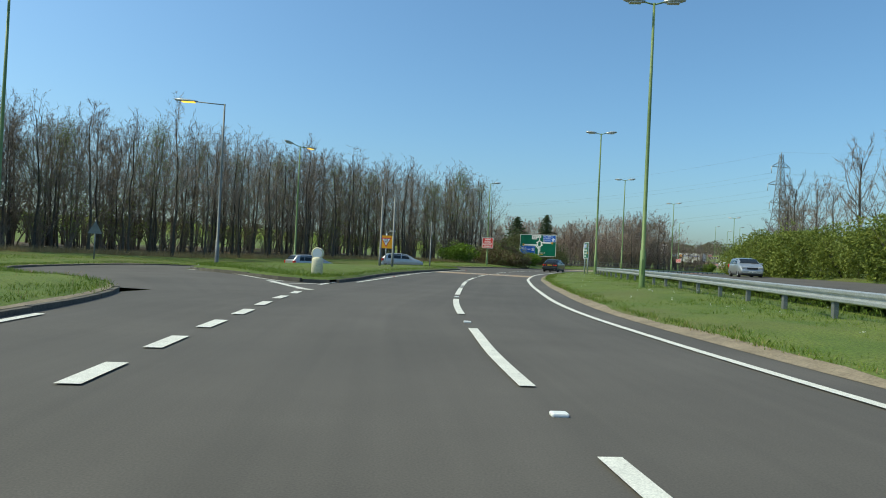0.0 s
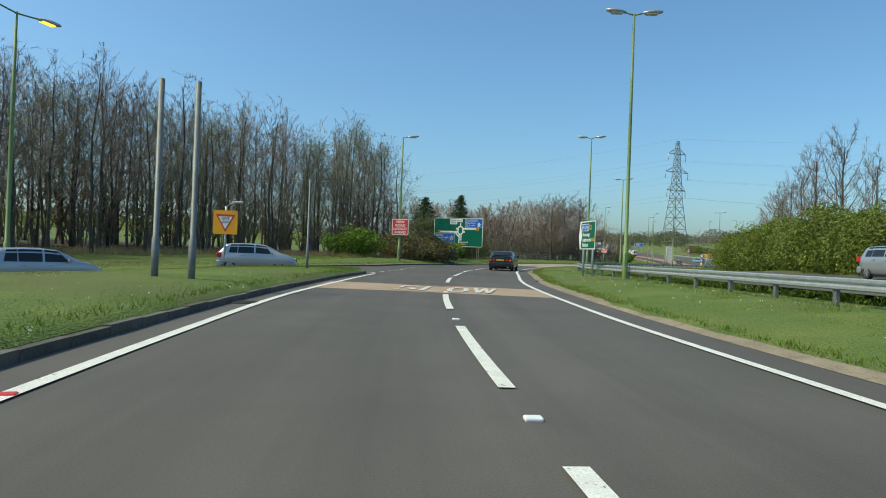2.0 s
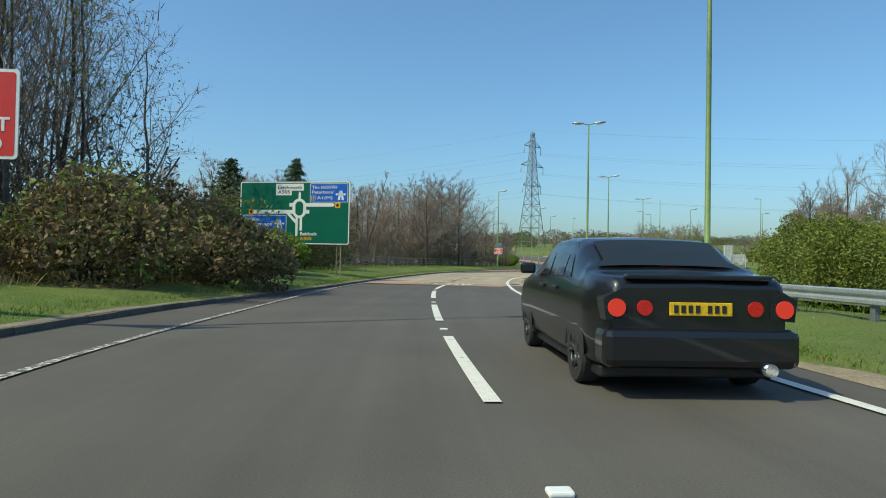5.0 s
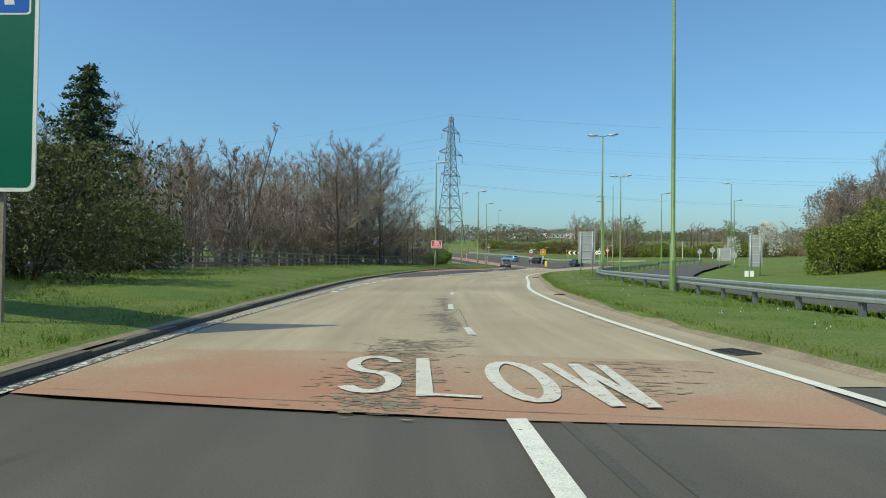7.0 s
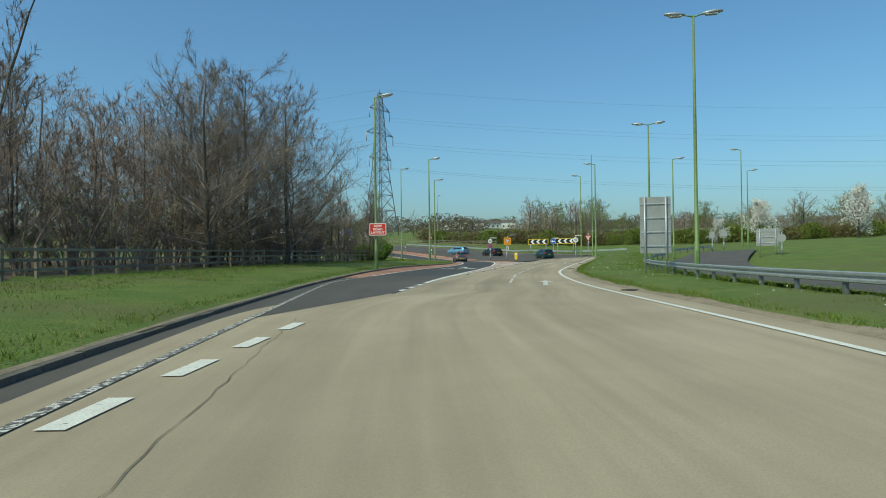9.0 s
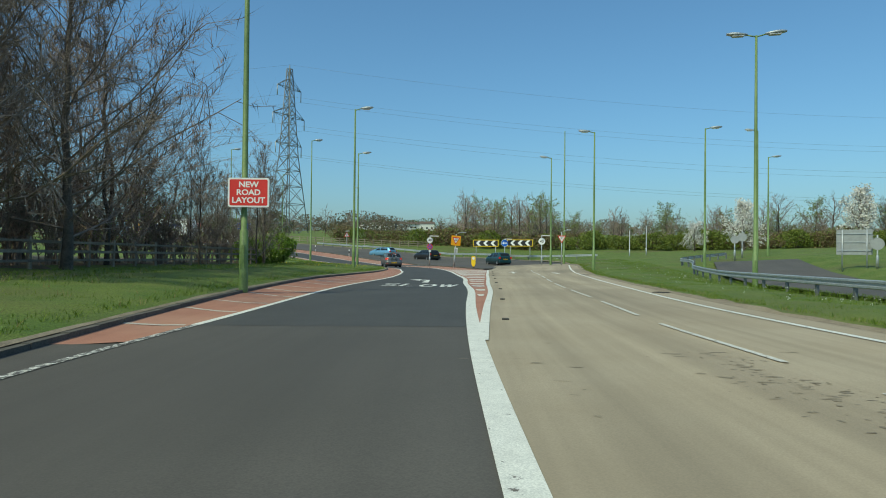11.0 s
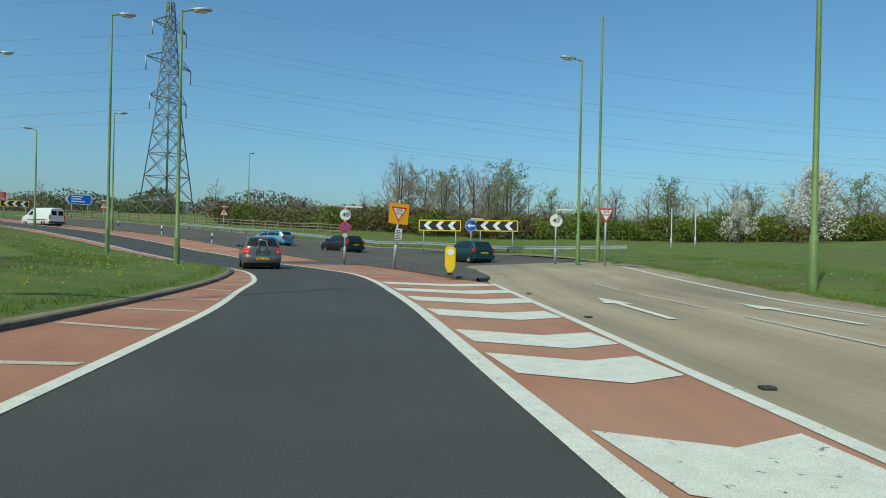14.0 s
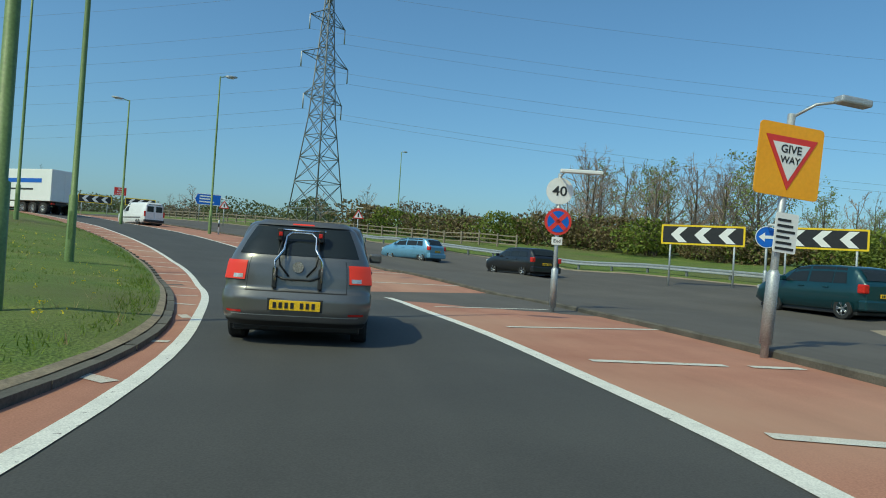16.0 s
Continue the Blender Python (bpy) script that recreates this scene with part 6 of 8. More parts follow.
# ---------------------------------------------------------------- trees
def grow(seed, height, trunk_r, limbs, spread, first, twigs, lean=(0, 0), droop=0.0, fork=0.55, upward=0.75, wander=0.05, fine=0.013, stout=1.0, sub=6):
    """Trunk and crown of a bare tree: tapered stem, limbs, branches and twigs, as vertices and faces."""
    rs = np.random.RandomState(seed)
    V, F, VT, FT = [], [], [], []
    ends = []

    def tub(V, F, pts, radii, sides):
        base = len(V)
        pts = [np.array(p) for p in pts]
        for i, p in enumerate(pts):
            d = pts[min(i + 1, len(pts) - 1)] - pts[max(i - 1, 0)]
            d = d / (np.linalg.norm(d) + 1e-9)
            u = np.cross(d, (0.31, 0.95, 0.05))
            u /= np.linalg.norm(u) + 1e-9
            w = np.cross(d, u)
            for k in range(sides):
                a = 2 * math.pi * k / sides
                V.append(p + (u * math.cos(a) + w * math.sin(a)) * radii[i])
        for i in range(len(pts) - 1):
            for k in range(sides):
                a, b = base + i * sides + k, base + i * sides + (k + 1) % sides
                F.append((a, b, b + sides, a + sides))

    def twig(p, d, length, r):
        base = len(VT)
        u = np.array((d[1], -d[0], 0.0)) + 1e-6
        u *= r / math.sqrt(u[0] ** 2 + u[1] ** 2)
        w = np.array((0, 0, r)) if abs(d[2]) < 0.8 else np.array((r, 0, 0))
        tip = p + d * length
        tip[2] -= droop * length * 0.5
        VT.extend((p - u, p + u, p + w, tip))
        FT.extend(((base, base + 1, base + 3), (base + 1, base + 2, base + 3), (base + 2, base, base + 3)))
        ends.append(tip)

    # stem
    n = 9
    stem, drift = [], np.array((0.0, 0.0))
    for i in range(n + 1):
        q = i / n
        drift = drift + rs.normal(0, wander, 2) * height / n
        stem.append(np.array((drift[0] + lean[0] * q**1.5, drift[1] + lean[1] * q**1.5, q * height * 0.93 - (0.3 if i == 0 else 0))))
    rad = [trunk_r * (1.25 if i == 0 else 1.0) * (1 - 0.9 * (i / n) ** 0.9) + 0.012 for i in range(n + 1)]
    tub(V, F, stem, rad, 7)

    def stem_at(q):
        k = min(int(q * n), n - 1)
        a = q * n - k
        return stem[k] * (1 - a) + stem[k + 1] * a, rad[k] * (1 - a) + rad[k + 1] * a

    for l in range(limbs):
        q = first + (0.98 - first) * ((l + rs.rand()) / limbs)
        p, r = stem_at(q)
        az = l * 2.4 + rs.normal(0, 0.4)
        el = upward + (q - first) * 0.5 + rs.normal(0, 0.15)
        length = spread * height * (1.15 - 0.75 * (q - first) / (1 - first)) * (0.75 + 0.5 * rs.rand())
        d = np.array((math.cos(az) * math.cos(el), math.sin(az) * math.cos(el), math.sin(el)))
        pts, dirs = [p], [d]
        for k in range(4):
            d = d + rs.normal(0, 0.13, 3) + np.array((0, 0, 0.10 - droop * 0.5))
            d /= np.linalg.norm(d)
            pts.append(pts[-1] + d * length / 4)
            dirs.append(d)
        r0 = min(r * 0.6, 0.011 * length + 0.03) * stout
        tub(VT, FT, pts, [r0 * (1 - 0.8 * k / 4) + 0.006 for k in range(5)], 4)
        for b in range(sub):
            qb = 0.18 + 0.82 * (b + rs.rand()) / sub
            k = min(int(qb * 4), 3)
            pb = pts[k] + (pts[k + 1] - pts[k]) * (qb * 4 - k)
            db = dirs[k + 1] + rs.normal(0, fork, 3)
            db[2] += 0.12 - droop
            db /= np.linalg.norm(db)
            lb = length * (0.34 + 0.25 * rs.rand()) * (1.1 - 0.5 * qb)
            mid = pb + db * lb * 0.45 + rs.normal(0, 0.08, 3) * lb
            mid2 = pb + db * lb * 0.8 + rs.normal(0, 0.07, 3) * lb
            tub(VT, FT, [pb, mid, mid2], [r0 * 0.36 + 0.004, r0 * 0.24 + 0.004, 0.006], 3)
            end = mid2
            for w in range(twigs):
                qw = 0.15 + 0.85 * rs.rand()
                pw = pb + (end - pb) * qw
                dw = db + rs.normal(0, 0.8, 3)
                dw[2] += 0.1 - droop
                dw /= np.linalg.norm(dw)
                twig(pw, dw, (0.16 + 0.32 * rs.rand()) * lb + 0.18, fine)
    return V, F, VT, FT, ends


def leaves(points, count, size, jitter, seed):
    """Small folded leaves strewn round points."""
    rs = np.random.RandomState(seed)
    pts = np.array(points)
    c = pts[rs.randint(0, len(pts), count)] + rs.normal(0, jitter, (count, 3))
    a = rs.normal(0, 1, (count, 3))
    a /= np.linalg.norm(a, axis=1)[:, None]
    b = np.cross(a, rs.normal(0, 1, (count, 3)))
    b /= np.linalg.norm(b, axis=1)[:, None]
    n = np.cross(a, b)
    s = size * (0.6 + 0.8 * rs.rand(count))[:, None]
    v = np.stack([c - a * s, c + b * s * 0.55 + n * s * 0.15, c + a * s, c - b * s * 0.55 + n * s * 0.15], 1).reshape(-1, 3)
    i = np.arange(count) * 4
    return v, np.stack([i, i + 1, i + 2, i + 3], -1)


def tree(name, label, category, seed, height, trunk_r=0.17, limbs=16, spread=0.2, first=0.35, twigs=5, twig_mat="twig", leaf=None, count=0, size=0.05, jitter=0.15, group="", **kw):
    t = thing(name, label, category, group)
    V, F, VT, FT, ends = grow(seed, height, trunk_r, limbs, spread, first, twigs, **kw)
    raw("trunk", V, F, M["bark"], t, smooth=True)
    tagged(raw("crown", VT, FT, M[twig_mat], t), kind="stuff")
    if leaf:
        v, f = leaves(ends, count, size, jitter, seed + 1)
        tagged(raw("foliage", v, f, M[leaf], t), kind="stuff")
    return t


def plant(variants, spots, seed, grow_by=(0.85, 1.15), wide=1.0):
    """Copies of tree variants at places on the plan; the first of each variant is the original."""
    rs = np.random.RandomState(seed)
    used = set()
    for x, y in spots:
        k = rs.randint(len(variants))
        ob = variants[k]
        if k in used:
            ob = copy_thing(ob, place(x, y, 360 * rs.rand(), -0.05))
        used.add(k)
        ob.matrix_basis = place(x, y, 360 * rs.rand(), -0.05)
        sc = grow_by[0] + (grow_by[1] - grow_by[0]) * rs.rand()
        ob.scale = (sc * wide * (0.9 + 0.2 * rs.rand()),) * 2 + (sc,)
    for k, ob in enumerate(variants):
        if k not in used:
            ob.matrix_basis = place(*spots[0], 0, -0.05)


def scattered(poly, gap, seed):
    """Places inside an outline, at least gap apart."""
    rs = np.random.RandomState(seed)
    poly = np.array(poly)
    lo, hi = poly.min(0), poly.max(0)
    out = []
    for _ in range(6000):
        p = lo + (hi - lo) * rs.rand(2)
        if inside(p[:1], p[1:], poly)[0] and all((p[0] - a) ** 2 + (p[1] - b) ** 2 > gap**2 for a, b in out):
            out.append((float(p[0]), float(p[1])))
    return out


wood = [tree("bare_tree", "tall bare deciduous woodland tree with a twiggy crown", "tree", 11 + k, 12.6, 0.095, 22, 0.38, 0.16, 11, upward=0.9, wander=0.05, fork=0.6, fine=0.012, stout=0.5, group="roadside wood") for k in range(4)]
wood += [tree("bare_tree", "tall woodland tree with fresh green buds", "tree", 31, 11.8, 0.10, 20, 0.38, 0.16, 10, leaf="leaf_bud", count=3600, size=0.05, jitter=0.3, upward=0.85, fork=0.6, fine=0.011, stout=0.5, group="roadside wood")]
inner = [tree("bare_tree", "tall bare tree deep inside the wood", "tree", 41 + k, 12.8, 0.11, 14, 0.38, 0.2, 4, upward=0.9, wander=0.06, fork=0.6, fine=0.018, stout=0.5, group="roadside wood") for k in range(2)]
WOOD_EDGE = [(0.5, 97), (-8, 91), (-19, 80), (-27, 66), (-33, 48), (-38, 30), (-44, 10)]
WOOD_BACK = [(-66, 12), (-59, 40), (-51, 62), (-40, 84), (-24, 104), (-7, 116), (3, 113)]
WOOD_MID = [(-51, 10), (-46, 32), (-41, 52), (-34, 70), (-25, 85), (-12, 98), (0, 104)]
WOOD = WOOD_EDGE + WOOD_BACK
plant(wood, scattered(WOOD_EDGE + WOOD_MID, 2.3, 1), 2, (0.84, 1.04), 1.15)
plant(inner, scattered(WOOD_MID + WOOD_BACK, 2.7, 3), 3, (0.85, 1.08), 1.15)


def scrub(name, label, seed, height, stems, twig_mat="twig_red", leaf=None, count=0, size=0.06, spread=0.5, twigs=5, group=""):
    """A many-stemmed bare shrub."""
    t = thing(name, label, "shrub", group)
    rs = np.random.RandomState(seed)
    VT, FT, E = [], [], []
    for k in range(stems):
        a, q = rs.rand() * 6.28, rs.rand() ** 0.5
        V, F, V2, F2, ends = grow(seed * 50 + k, height * (0.65 + 0.4 * rs.rand()), 0.035, 4, 0.26, 0.15, twigs, lean=(math.cos(a) * height * spread * q, math.sin(a) * height * spread * q), upward=0.7)
        off = np.array((math.cos(a) * 0.35 * q, math.sin(a) * 0.35 * q, 0))
        for vs, fs in ((V, F), (V2, F2)):
            b = len(VT)
            VT += [v + off for v in vs]
            FT += [tuple(i + b for i in f) for f in fs]
        E += [e + off for e in ends]
    tagged(raw("crown", VT, FT, M[twig_mat], t), kind="stuff")
    if leaf:
        v, f = leaves(E, count, size, 0.18, seed + 1)
        tagged(raw("foliage", v, f, M[leaf], t), kind="stuff")
    return t


def bush(name, label, seed, rx, ry, h, leaf, count, size, category="bush", group="", second=None):
    """A leafy bush: stems inside and leaves on an uneven, lumpy outline with gaps."""
    t = thing(name, label, category, group)
    rs = np.random.RandomState(seed)
    bm = bmesh.new()
    for k in range(9):
        a = k * 0.7 + rs.rand()
        tube(bm, [(0.1 * math.cos(a), 0.1 * math.sin(a), -0.2), (rx * 0.35 * math.cos(a), ry * 0.35 * math.sin(a), h * 0.45), (rx * 0.62 * math.cos(a), ry * 0.62 * math.sin(a), h * 0.8)], [0.045, 0.03, 0.01], 5)
    tagged(part("stem", bm, M["bark"], t), kind="stuff")

    def cloud(count, size, seed2, mat, nm):
        r2 = np.random.RandomState(seed2)
        lumps = r2.normal(0, 1, (26, 3))
        lumps /= np.linalg.norm(lumps, axis=1)[:, None]
        amp = 0.12 + 0.2 * r2.rand(26)
        d = r2.normal(0, 1, (count, 3))
        d /= np.linalg.norm(d, axis=1)[:, None]
        d[:, 2] = np.where(d[:, 2] < -0.85, -d[:, 2], d[:, 2])
        k = 0.74 + (np.exp(((d @ lumps.T) - 1) * 14) * amp).sum(1) * 1.1
        r = k * (1 - 0.42 * r2.rand(count) ** 2.0)
        c = np.column_stack([d[:, 0] * rx * r, d[:, 1] * ry * r, np.maximum(0.05, h * 0.46 + d[:, 2] * h * 0.54 * r)])
        v, f = leaves(c, count, size, 0.05, seed2 + 7)
        v2 = v.reshape(count, 4, 3)
        tagged(raw(nm, v2.reshape(-1, 3), f, mat, t), kind="stuff")
    cloud(count, size, seed + 1, M[leaf], "foliage")
    if second:
        cloud(count // 5, size * 0.9, seed + 2, M[second], "new_growth")
    return t


def conifer(name, label, seed, height):
    t = thing(name, label, "tree")
    rs = np.random.RandomState(seed)
    raw_v, raw_f = [], []
    part("trunk", tube(bmesh.new(), [(0, 0, -0.3), (0, 0, height * 0.5), (0, 0, height)], [0.2, 0.11, 0.02], 8), M["bark"], t)
    bm = bmesh.new()
    pts = []
    for k in range(95):
        q = 0.06 + 0.93 * k / 95
        a = k * 2.4
        l = (1 - q) ** 0.75 * height * 0.33 * (0.6 + 0.6 * rs.rand()) + 0.15
        z = q * height
        p0, p1, p2 = np.array((0, 0, z)), np.array((math.cos(a) * l * 0.6, math.sin(a) * l * 0.6, z - 0.10 * l)), np.array((math.cos(a) * l, math.sin(a) * l, z - 0.22 * l))
        tube(bm, [p0, p1, p2], [0.03, 0.02, 0.008], 4, caps=False)
        for j in range(int(14 + l * 16)):
            w = rs.rand()
            pts.append(p0 + (p2 - p0) * w + rs.normal(0, 0.10, 3) * (0.4 + l * 0.25) + np.array((0, 0, -0.06)))
    part("branch_whorl", bm, M["bark"], t)
    v, f = leaves(pts, len(pts) * 4, 0.10, 0.09, seed)
    tagged(raw("foliage", v, f, M["leaf_dark"], t), kind="stuff")
    return t


# undergrowth of the wood, and its evergreen edge by the road
under = [scrub("woodland_shrub", "leafless brown undergrowth shrub below the trees", 5 + k, 3.8, 5, "twig", "leaf_bud" if k == 1 else "far_brown", 400, 0.06, 0.4, 2, group="woodland undergrowth") for k in range(2)]
plant(under, scattered([(0.5, 95.5), (-8, 89.5), (-19.5, 78.5), (-27.5, 64.5), (-33.5, 46.5), (-39, 28), (-45, 8), (-51, 10), (-45.5, 32), (-40, 50), (-33.5, 68), (-24, 83.5), (-11, 96), (0, 101)], 2.3, 4), 5, (0.6, 1.3))
deep = np.random.RandomState(12)
for line, gap in ((spline(WOOD_MID, 1.0), 2), (spline([(x - 5, y + 4) for x, y in WOOD_MID], 1.0), 4)):
    for x, y in line[::gap]:
        k = 1.25 + 0.6 * deep.rand()
        copy_thing(under[deep.randint(2)], place(x + deep.normal(0, 0.5), y + deep.normal(0, 0.5), 360 * deep.rand(), -0.05)).scale = (k * 1.15, k * 1.15, k)
laurel = bush("laurel_bush", "rounded bright green laurel bush behind the verge", 3, 2.1, 1.8, 2.5, "leaf_bright", 7000, 0.10, second="leaf_bud")
laurel.matrix_basis = place(-1.7, 90.2, 0, 0)
copy_thing(laurel, place(6.4, 108.2, 40)).scale = (1.1, 1.0, 0.82)
copy_thing(laurel, place(3.4, 109.0, 110)).scale = (1.1, 1.1, 1.0)
brown = bush("beech_bush", "bushy shrub with brown and orange winter leaves", 8, 2.4, 2.0, 2.7, "leaf_brown", 7000, 0.08, second="leaf_bud")
brown.matrix_basis = place(2.3, 93.4, 0, 0)
copy_thing(brown, place(5.4, 97.0, 80)).scale = (1.1, 1.0, 0.95)
copy_thing(brown, place(2.6, 98.6, 200)).scale = (1.2, 1.2, 1.1)
dark = bush("evergreen_bush", "olive green evergreen bush behind the direction sign", 21, 2.6, 2.4, 3.6, "leaf_olive", 12000, 0.06, second="far_green")
dark.matrix_basis = place(5.8, 117.5)
copy_thing(dark, place(9.0, 122.0, 60)).scale = (1.1, 1.1, 1.2)
copy_thing(dark, place(4.0, 124.5, 130)).scale = (1.3, 1.3, 1.6)
copy_thing(dark, place(11.0, 129.5, 200)).scale = (0.9, 0.9, 0.85)
fir = conifer("spruce_tree", "dark green spruce standing above the shrubs", 4, 11.3)
fir.matrix_basis = place(9.0, 136.5)
fir.scale = (1.0, 1.0, 0.88)
copy_thing(fir, place(3.5, 133, 70)).scale = (1.25, 1.25, 0.8)
birch = tree("leaning_birch", "slender bare birch leaning in the wind", "tree", 77, 12.2, 0.11, 15, 0.17, 0.3, 8, lean=(2.6, 0.4), upward=0.9, stout=0.5)
birch.matrix_basis = place(18.4, 155.2)
row = [tree("roadside_tree", "bare spreading roadside tree with reddish twigs", "tree", 91 + k, 12.0, 0.09, 22, 0.48, 0.06, 13, "twig_red", upward=0.5, sub=7, fine=0.015, droop=0.0, fork=0.6, wander=0.07, stout=0.45, group="roadside tree row") for k in range(3)]
LK = spline(L_KERB_A[(L_KERB_A[:, 1] > 118) & (L_KERB_A[:, 1] < 196)][::6], 1.0)
rows = np.vstack([shift(LK, -11.5)[54:74:4], shift(LK, -15.5)[52:76:4], shift(LK, -20.5)[50:78:5], shift(LK, -26)[50:80:6]])
plant(row, [tuple(p) for p in rows + np.random.RandomState(2).normal(0, 0.8, rows.shape)], 6, (0.85, 1.08), 1.3)
rows = np.vstack([[(55.5, 198), (54, 195), (52.5, 191.5), (53.5, 200), (51, 188.8), (49.5, 186), (57, 202), (47, 184), (52, 195), (49, 192), (50.5, 196), (46.5, 189), (48, 197), (44.5, 193), (42, 188.5), (44, 185.5), (40, 191), (46.5, 195), (39, 184.5)]])
rows = rows + np.array((-2.0, 0.4))
plant([tree("roadside_tree", "bare twiggy small tree behind the wooden fence", "tree", 99, 8.2, 0.06, 18, 0.42, 0.06, 11, "twig", upward=0.7, fork=0.6, stout=0.45, sub=7, fine=0.014, group="roadside tree row")], [tuple(p) for p in rows + np.random.RandomState(4).normal(0, 0.8, rows.shape)], 8, (0.6, 0.86))
rows = np.vstack([shift(LK, -15)[20:52:4], shift(LK, -18)[10:52:4], shift(LK, -22)[10:52:5], shift(LK, -28)[12:52:6]])
plant([tree("roadside_tree", "bare spreading small tree behind the wooden fence", "tree", 97, 8.2, 0.06, 20, 0.48, 0.05, 12, "twig_red", upward=0.65, fork=0.55, stout=0.45, sub=7, fine=0.014, group="roadside tree row")], [tuple(p) for p in rows + np.random.RandomState(4).normal(0, 0.8, rows.shape)], 8, (0.8, 1.15), 1.25)
copy_thing(laurel, place(53.4, 196.4, 70)).scale = (0.9, 0.9, 0.95)
copy_thing(laurel, place(51.0, 194.0, 160)).scale = (0.7, 0.7, 0.75)
spread_tree = tree("spreading_tree", "large bare roadside tree with long spreading limbs", "tree", 140, 13.2, 0.19, 36, 0.50, 0.08, 20, "twig", upward=0.34, fork=0.6, wander=0.06, fine=0.011, stout=0.45, sub=10)
spread_tree.matrix_basis = place(36.4, 175.6, 30)
copy_thing(spread_tree, place(32.2, 171.4, 200))
copy_thing(spread_tree, place(29.0, 167.2, 110)).scale = (0.92, 0.92, 0.92)
low = [scrub("hedgerow_shrub", "leafless reddish brown shrub behind the wooden fence", 15 + k, 4.2, 6, "twig_red", "leaf_bud" if k else "far_brown", 260 if k else 900, 0.05, 0.5, 5, group="fence shrubs") for k in range(2)]
plant(low, [tuple(p) for p in np.vstack([shift(LK, -10.8)[2:100:3], shift(LK, -12.6)[50:100:3], shift(LK, -15)[36:100:5], shift(LK, -19)[3:60:5]])], 7, (0.6, 1.15))
plant([copy_thing(low[0], place(30, 172)), copy_thing(low[1], place(31, 173))], [tuple(p) for p in np.vstack([shift(LK, -11.6)[40:76:3], shift(LK, -17)[40:76:4]])], 9, (1.05, 1.5))

# leaf litter under the trees
ground.data.materials.append(M["litter"])
gc = np.zeros(len(ground.data.polygons) * 3)
ground.data.polygons.foreach_get("center", gc)
gc = gc.reshape(-1, 3)
lit_in = inside(gc[:, 0], gc[:, 1], WOOD) | inside(gc[:, 0], gc[:, 1], np.vstack([shift(LK, -10.0), shift(LK, -34)[::-1]]))
ground.data.polygons.foreach_set("material_index", lit_in.astype(int).tolist())

# ---------------------------------------------------------------- post and rail fence
me_post = bpy.data.meshes.new("post")
bm = boxed(-0.07, 0.07, -0.05, 0.05, -0.4, 1.22, bevel=0.01)
bm.to_mesh(me_post)
bm.free()
me_post.materials.append(M["wood"])


def rail_fence(line, label, seed):
    """Posts and three rails along a line."""
    fence = thing("wooden_fence", label, "fence", "wooden fences")
    cumf = np.concatenate([[0], np.cumsum(np.linalg.norm(np.diff(line, axis=0), axis=1))])
    fp = [(float(np.interp(k, cumf, line[:, 0])), float(np.interp(k, cumf, line[:, 1]))) for k in np.arange(0, cumf[-1], 1.9)]
    rs = np.random.RandomState(seed)
    for a, b in zip(fp, fp[1:]):
        turn = math.atan2(b[1] - a[1], b[0] - a[0])
        at = Matrix.Translation((a[0], a[1], land1(*a))) @ Matrix.Rotation(turn, 4, "Z")
        ob = new("post", me_post)
        ob.parent = fence
        ob.matrix_basis = at @ Matrix.Rotation(rs.normal(0, 0.02), 4, "X")
        slope = math.atan2(land1(*b) - land1(*a), math.dist(a, b))
        for z in (0.35, 0.70, 1.06):
            ob = part("rail", boxed(-0.05, math.dist(a, b) + 0.05, -0.09, -0.05, z - 0.055 + rs.normal(0, 0.01), z + 0.045, bevel=0.006), M["wood"], fence)
            ob.matrix_basis = at @ Matrix.Rotation(-slope, 4, "Y")
    return fence


rail_fence(shift(LK, -9.0), "weathered post-and-rail wooden fence behind the verge", 9)
rail_fence(spline([(99.5, 239), (95.5, 248), (91, 258), (84.5, 272), (78, 292)]), "weathered post-and-rail fence beyond the roundabout", 10)

# ---------------------------------------------------------------- hedges and trees on the far side of the opposite road
hedge = [bush("hawthorn_hedge", "dense fresh green hawthorn hedge beside the opposite road", 40 + k, 3.5, 2.4, 4.1, "leaf_hedge", 8500, 0.088, category="hedge", group="opposite hedge", second="leaf_bud") for k in range(2)]
hx = shift(OPP_R, 3.4)
hx = hx[(hx[:, 1] > -8) & (hx[:, 1] < 117)]
hs = hx[::2][: -1]
plant(hedge, [tuple(p) for p in hs], 11, (0.8, 1.1))
backs = [tree("hedge_tree", "bare spreading tree standing behind the green hedge", "tree", 205 + k, 8.6, 0.14, 20, 0.42, 0.16, 9, "twig", upward=0.7, fork=0.6, fine=0.012, stout=0.5, group="hedge trees") for k in range(2)]
behind = shift(OPP_R, 7.0)[(OPP_R[:, 1] > 4) & (OPP_R[:, 1] < 122)]
plant(backs, [tuple(p) for p in behind[::3]] + [(72, 138.5), (76, 142), (79, 134), (77, 128), (83, 139), (84, 131)], 12, (0.85, 1.2))
thicket = tree("thicket_tree", "bare twiggy reddish brown tree at the end of the green hedge", "tree", 233, 7.2, 0.10, 26, 0.5, 0.08, 15, "twig_red", leaf="far_brown", count=2600, size=0.07, upward=0.4, sub=9, fine=0.014, fork=0.6, stout=0.5, group="thicket trees")
for n, (x, y, sc) in enumerate(((69.8, 141.4, 0.92), (73.2, 143.6, 1.1), (77, 142.8, 1.15), (76, 147.5, 1.0), (81, 147.5, 1.1), (85, 144, 1.2), (88, 149, 1.1))):
    ob = copy_thing(thicket, place(x, y, 77 * n)) if n else thicket
    ob.matrix_basis = place(x, y, 77 * n)
    ob.scale = (sc * 1.1, sc * 1.1, sc)
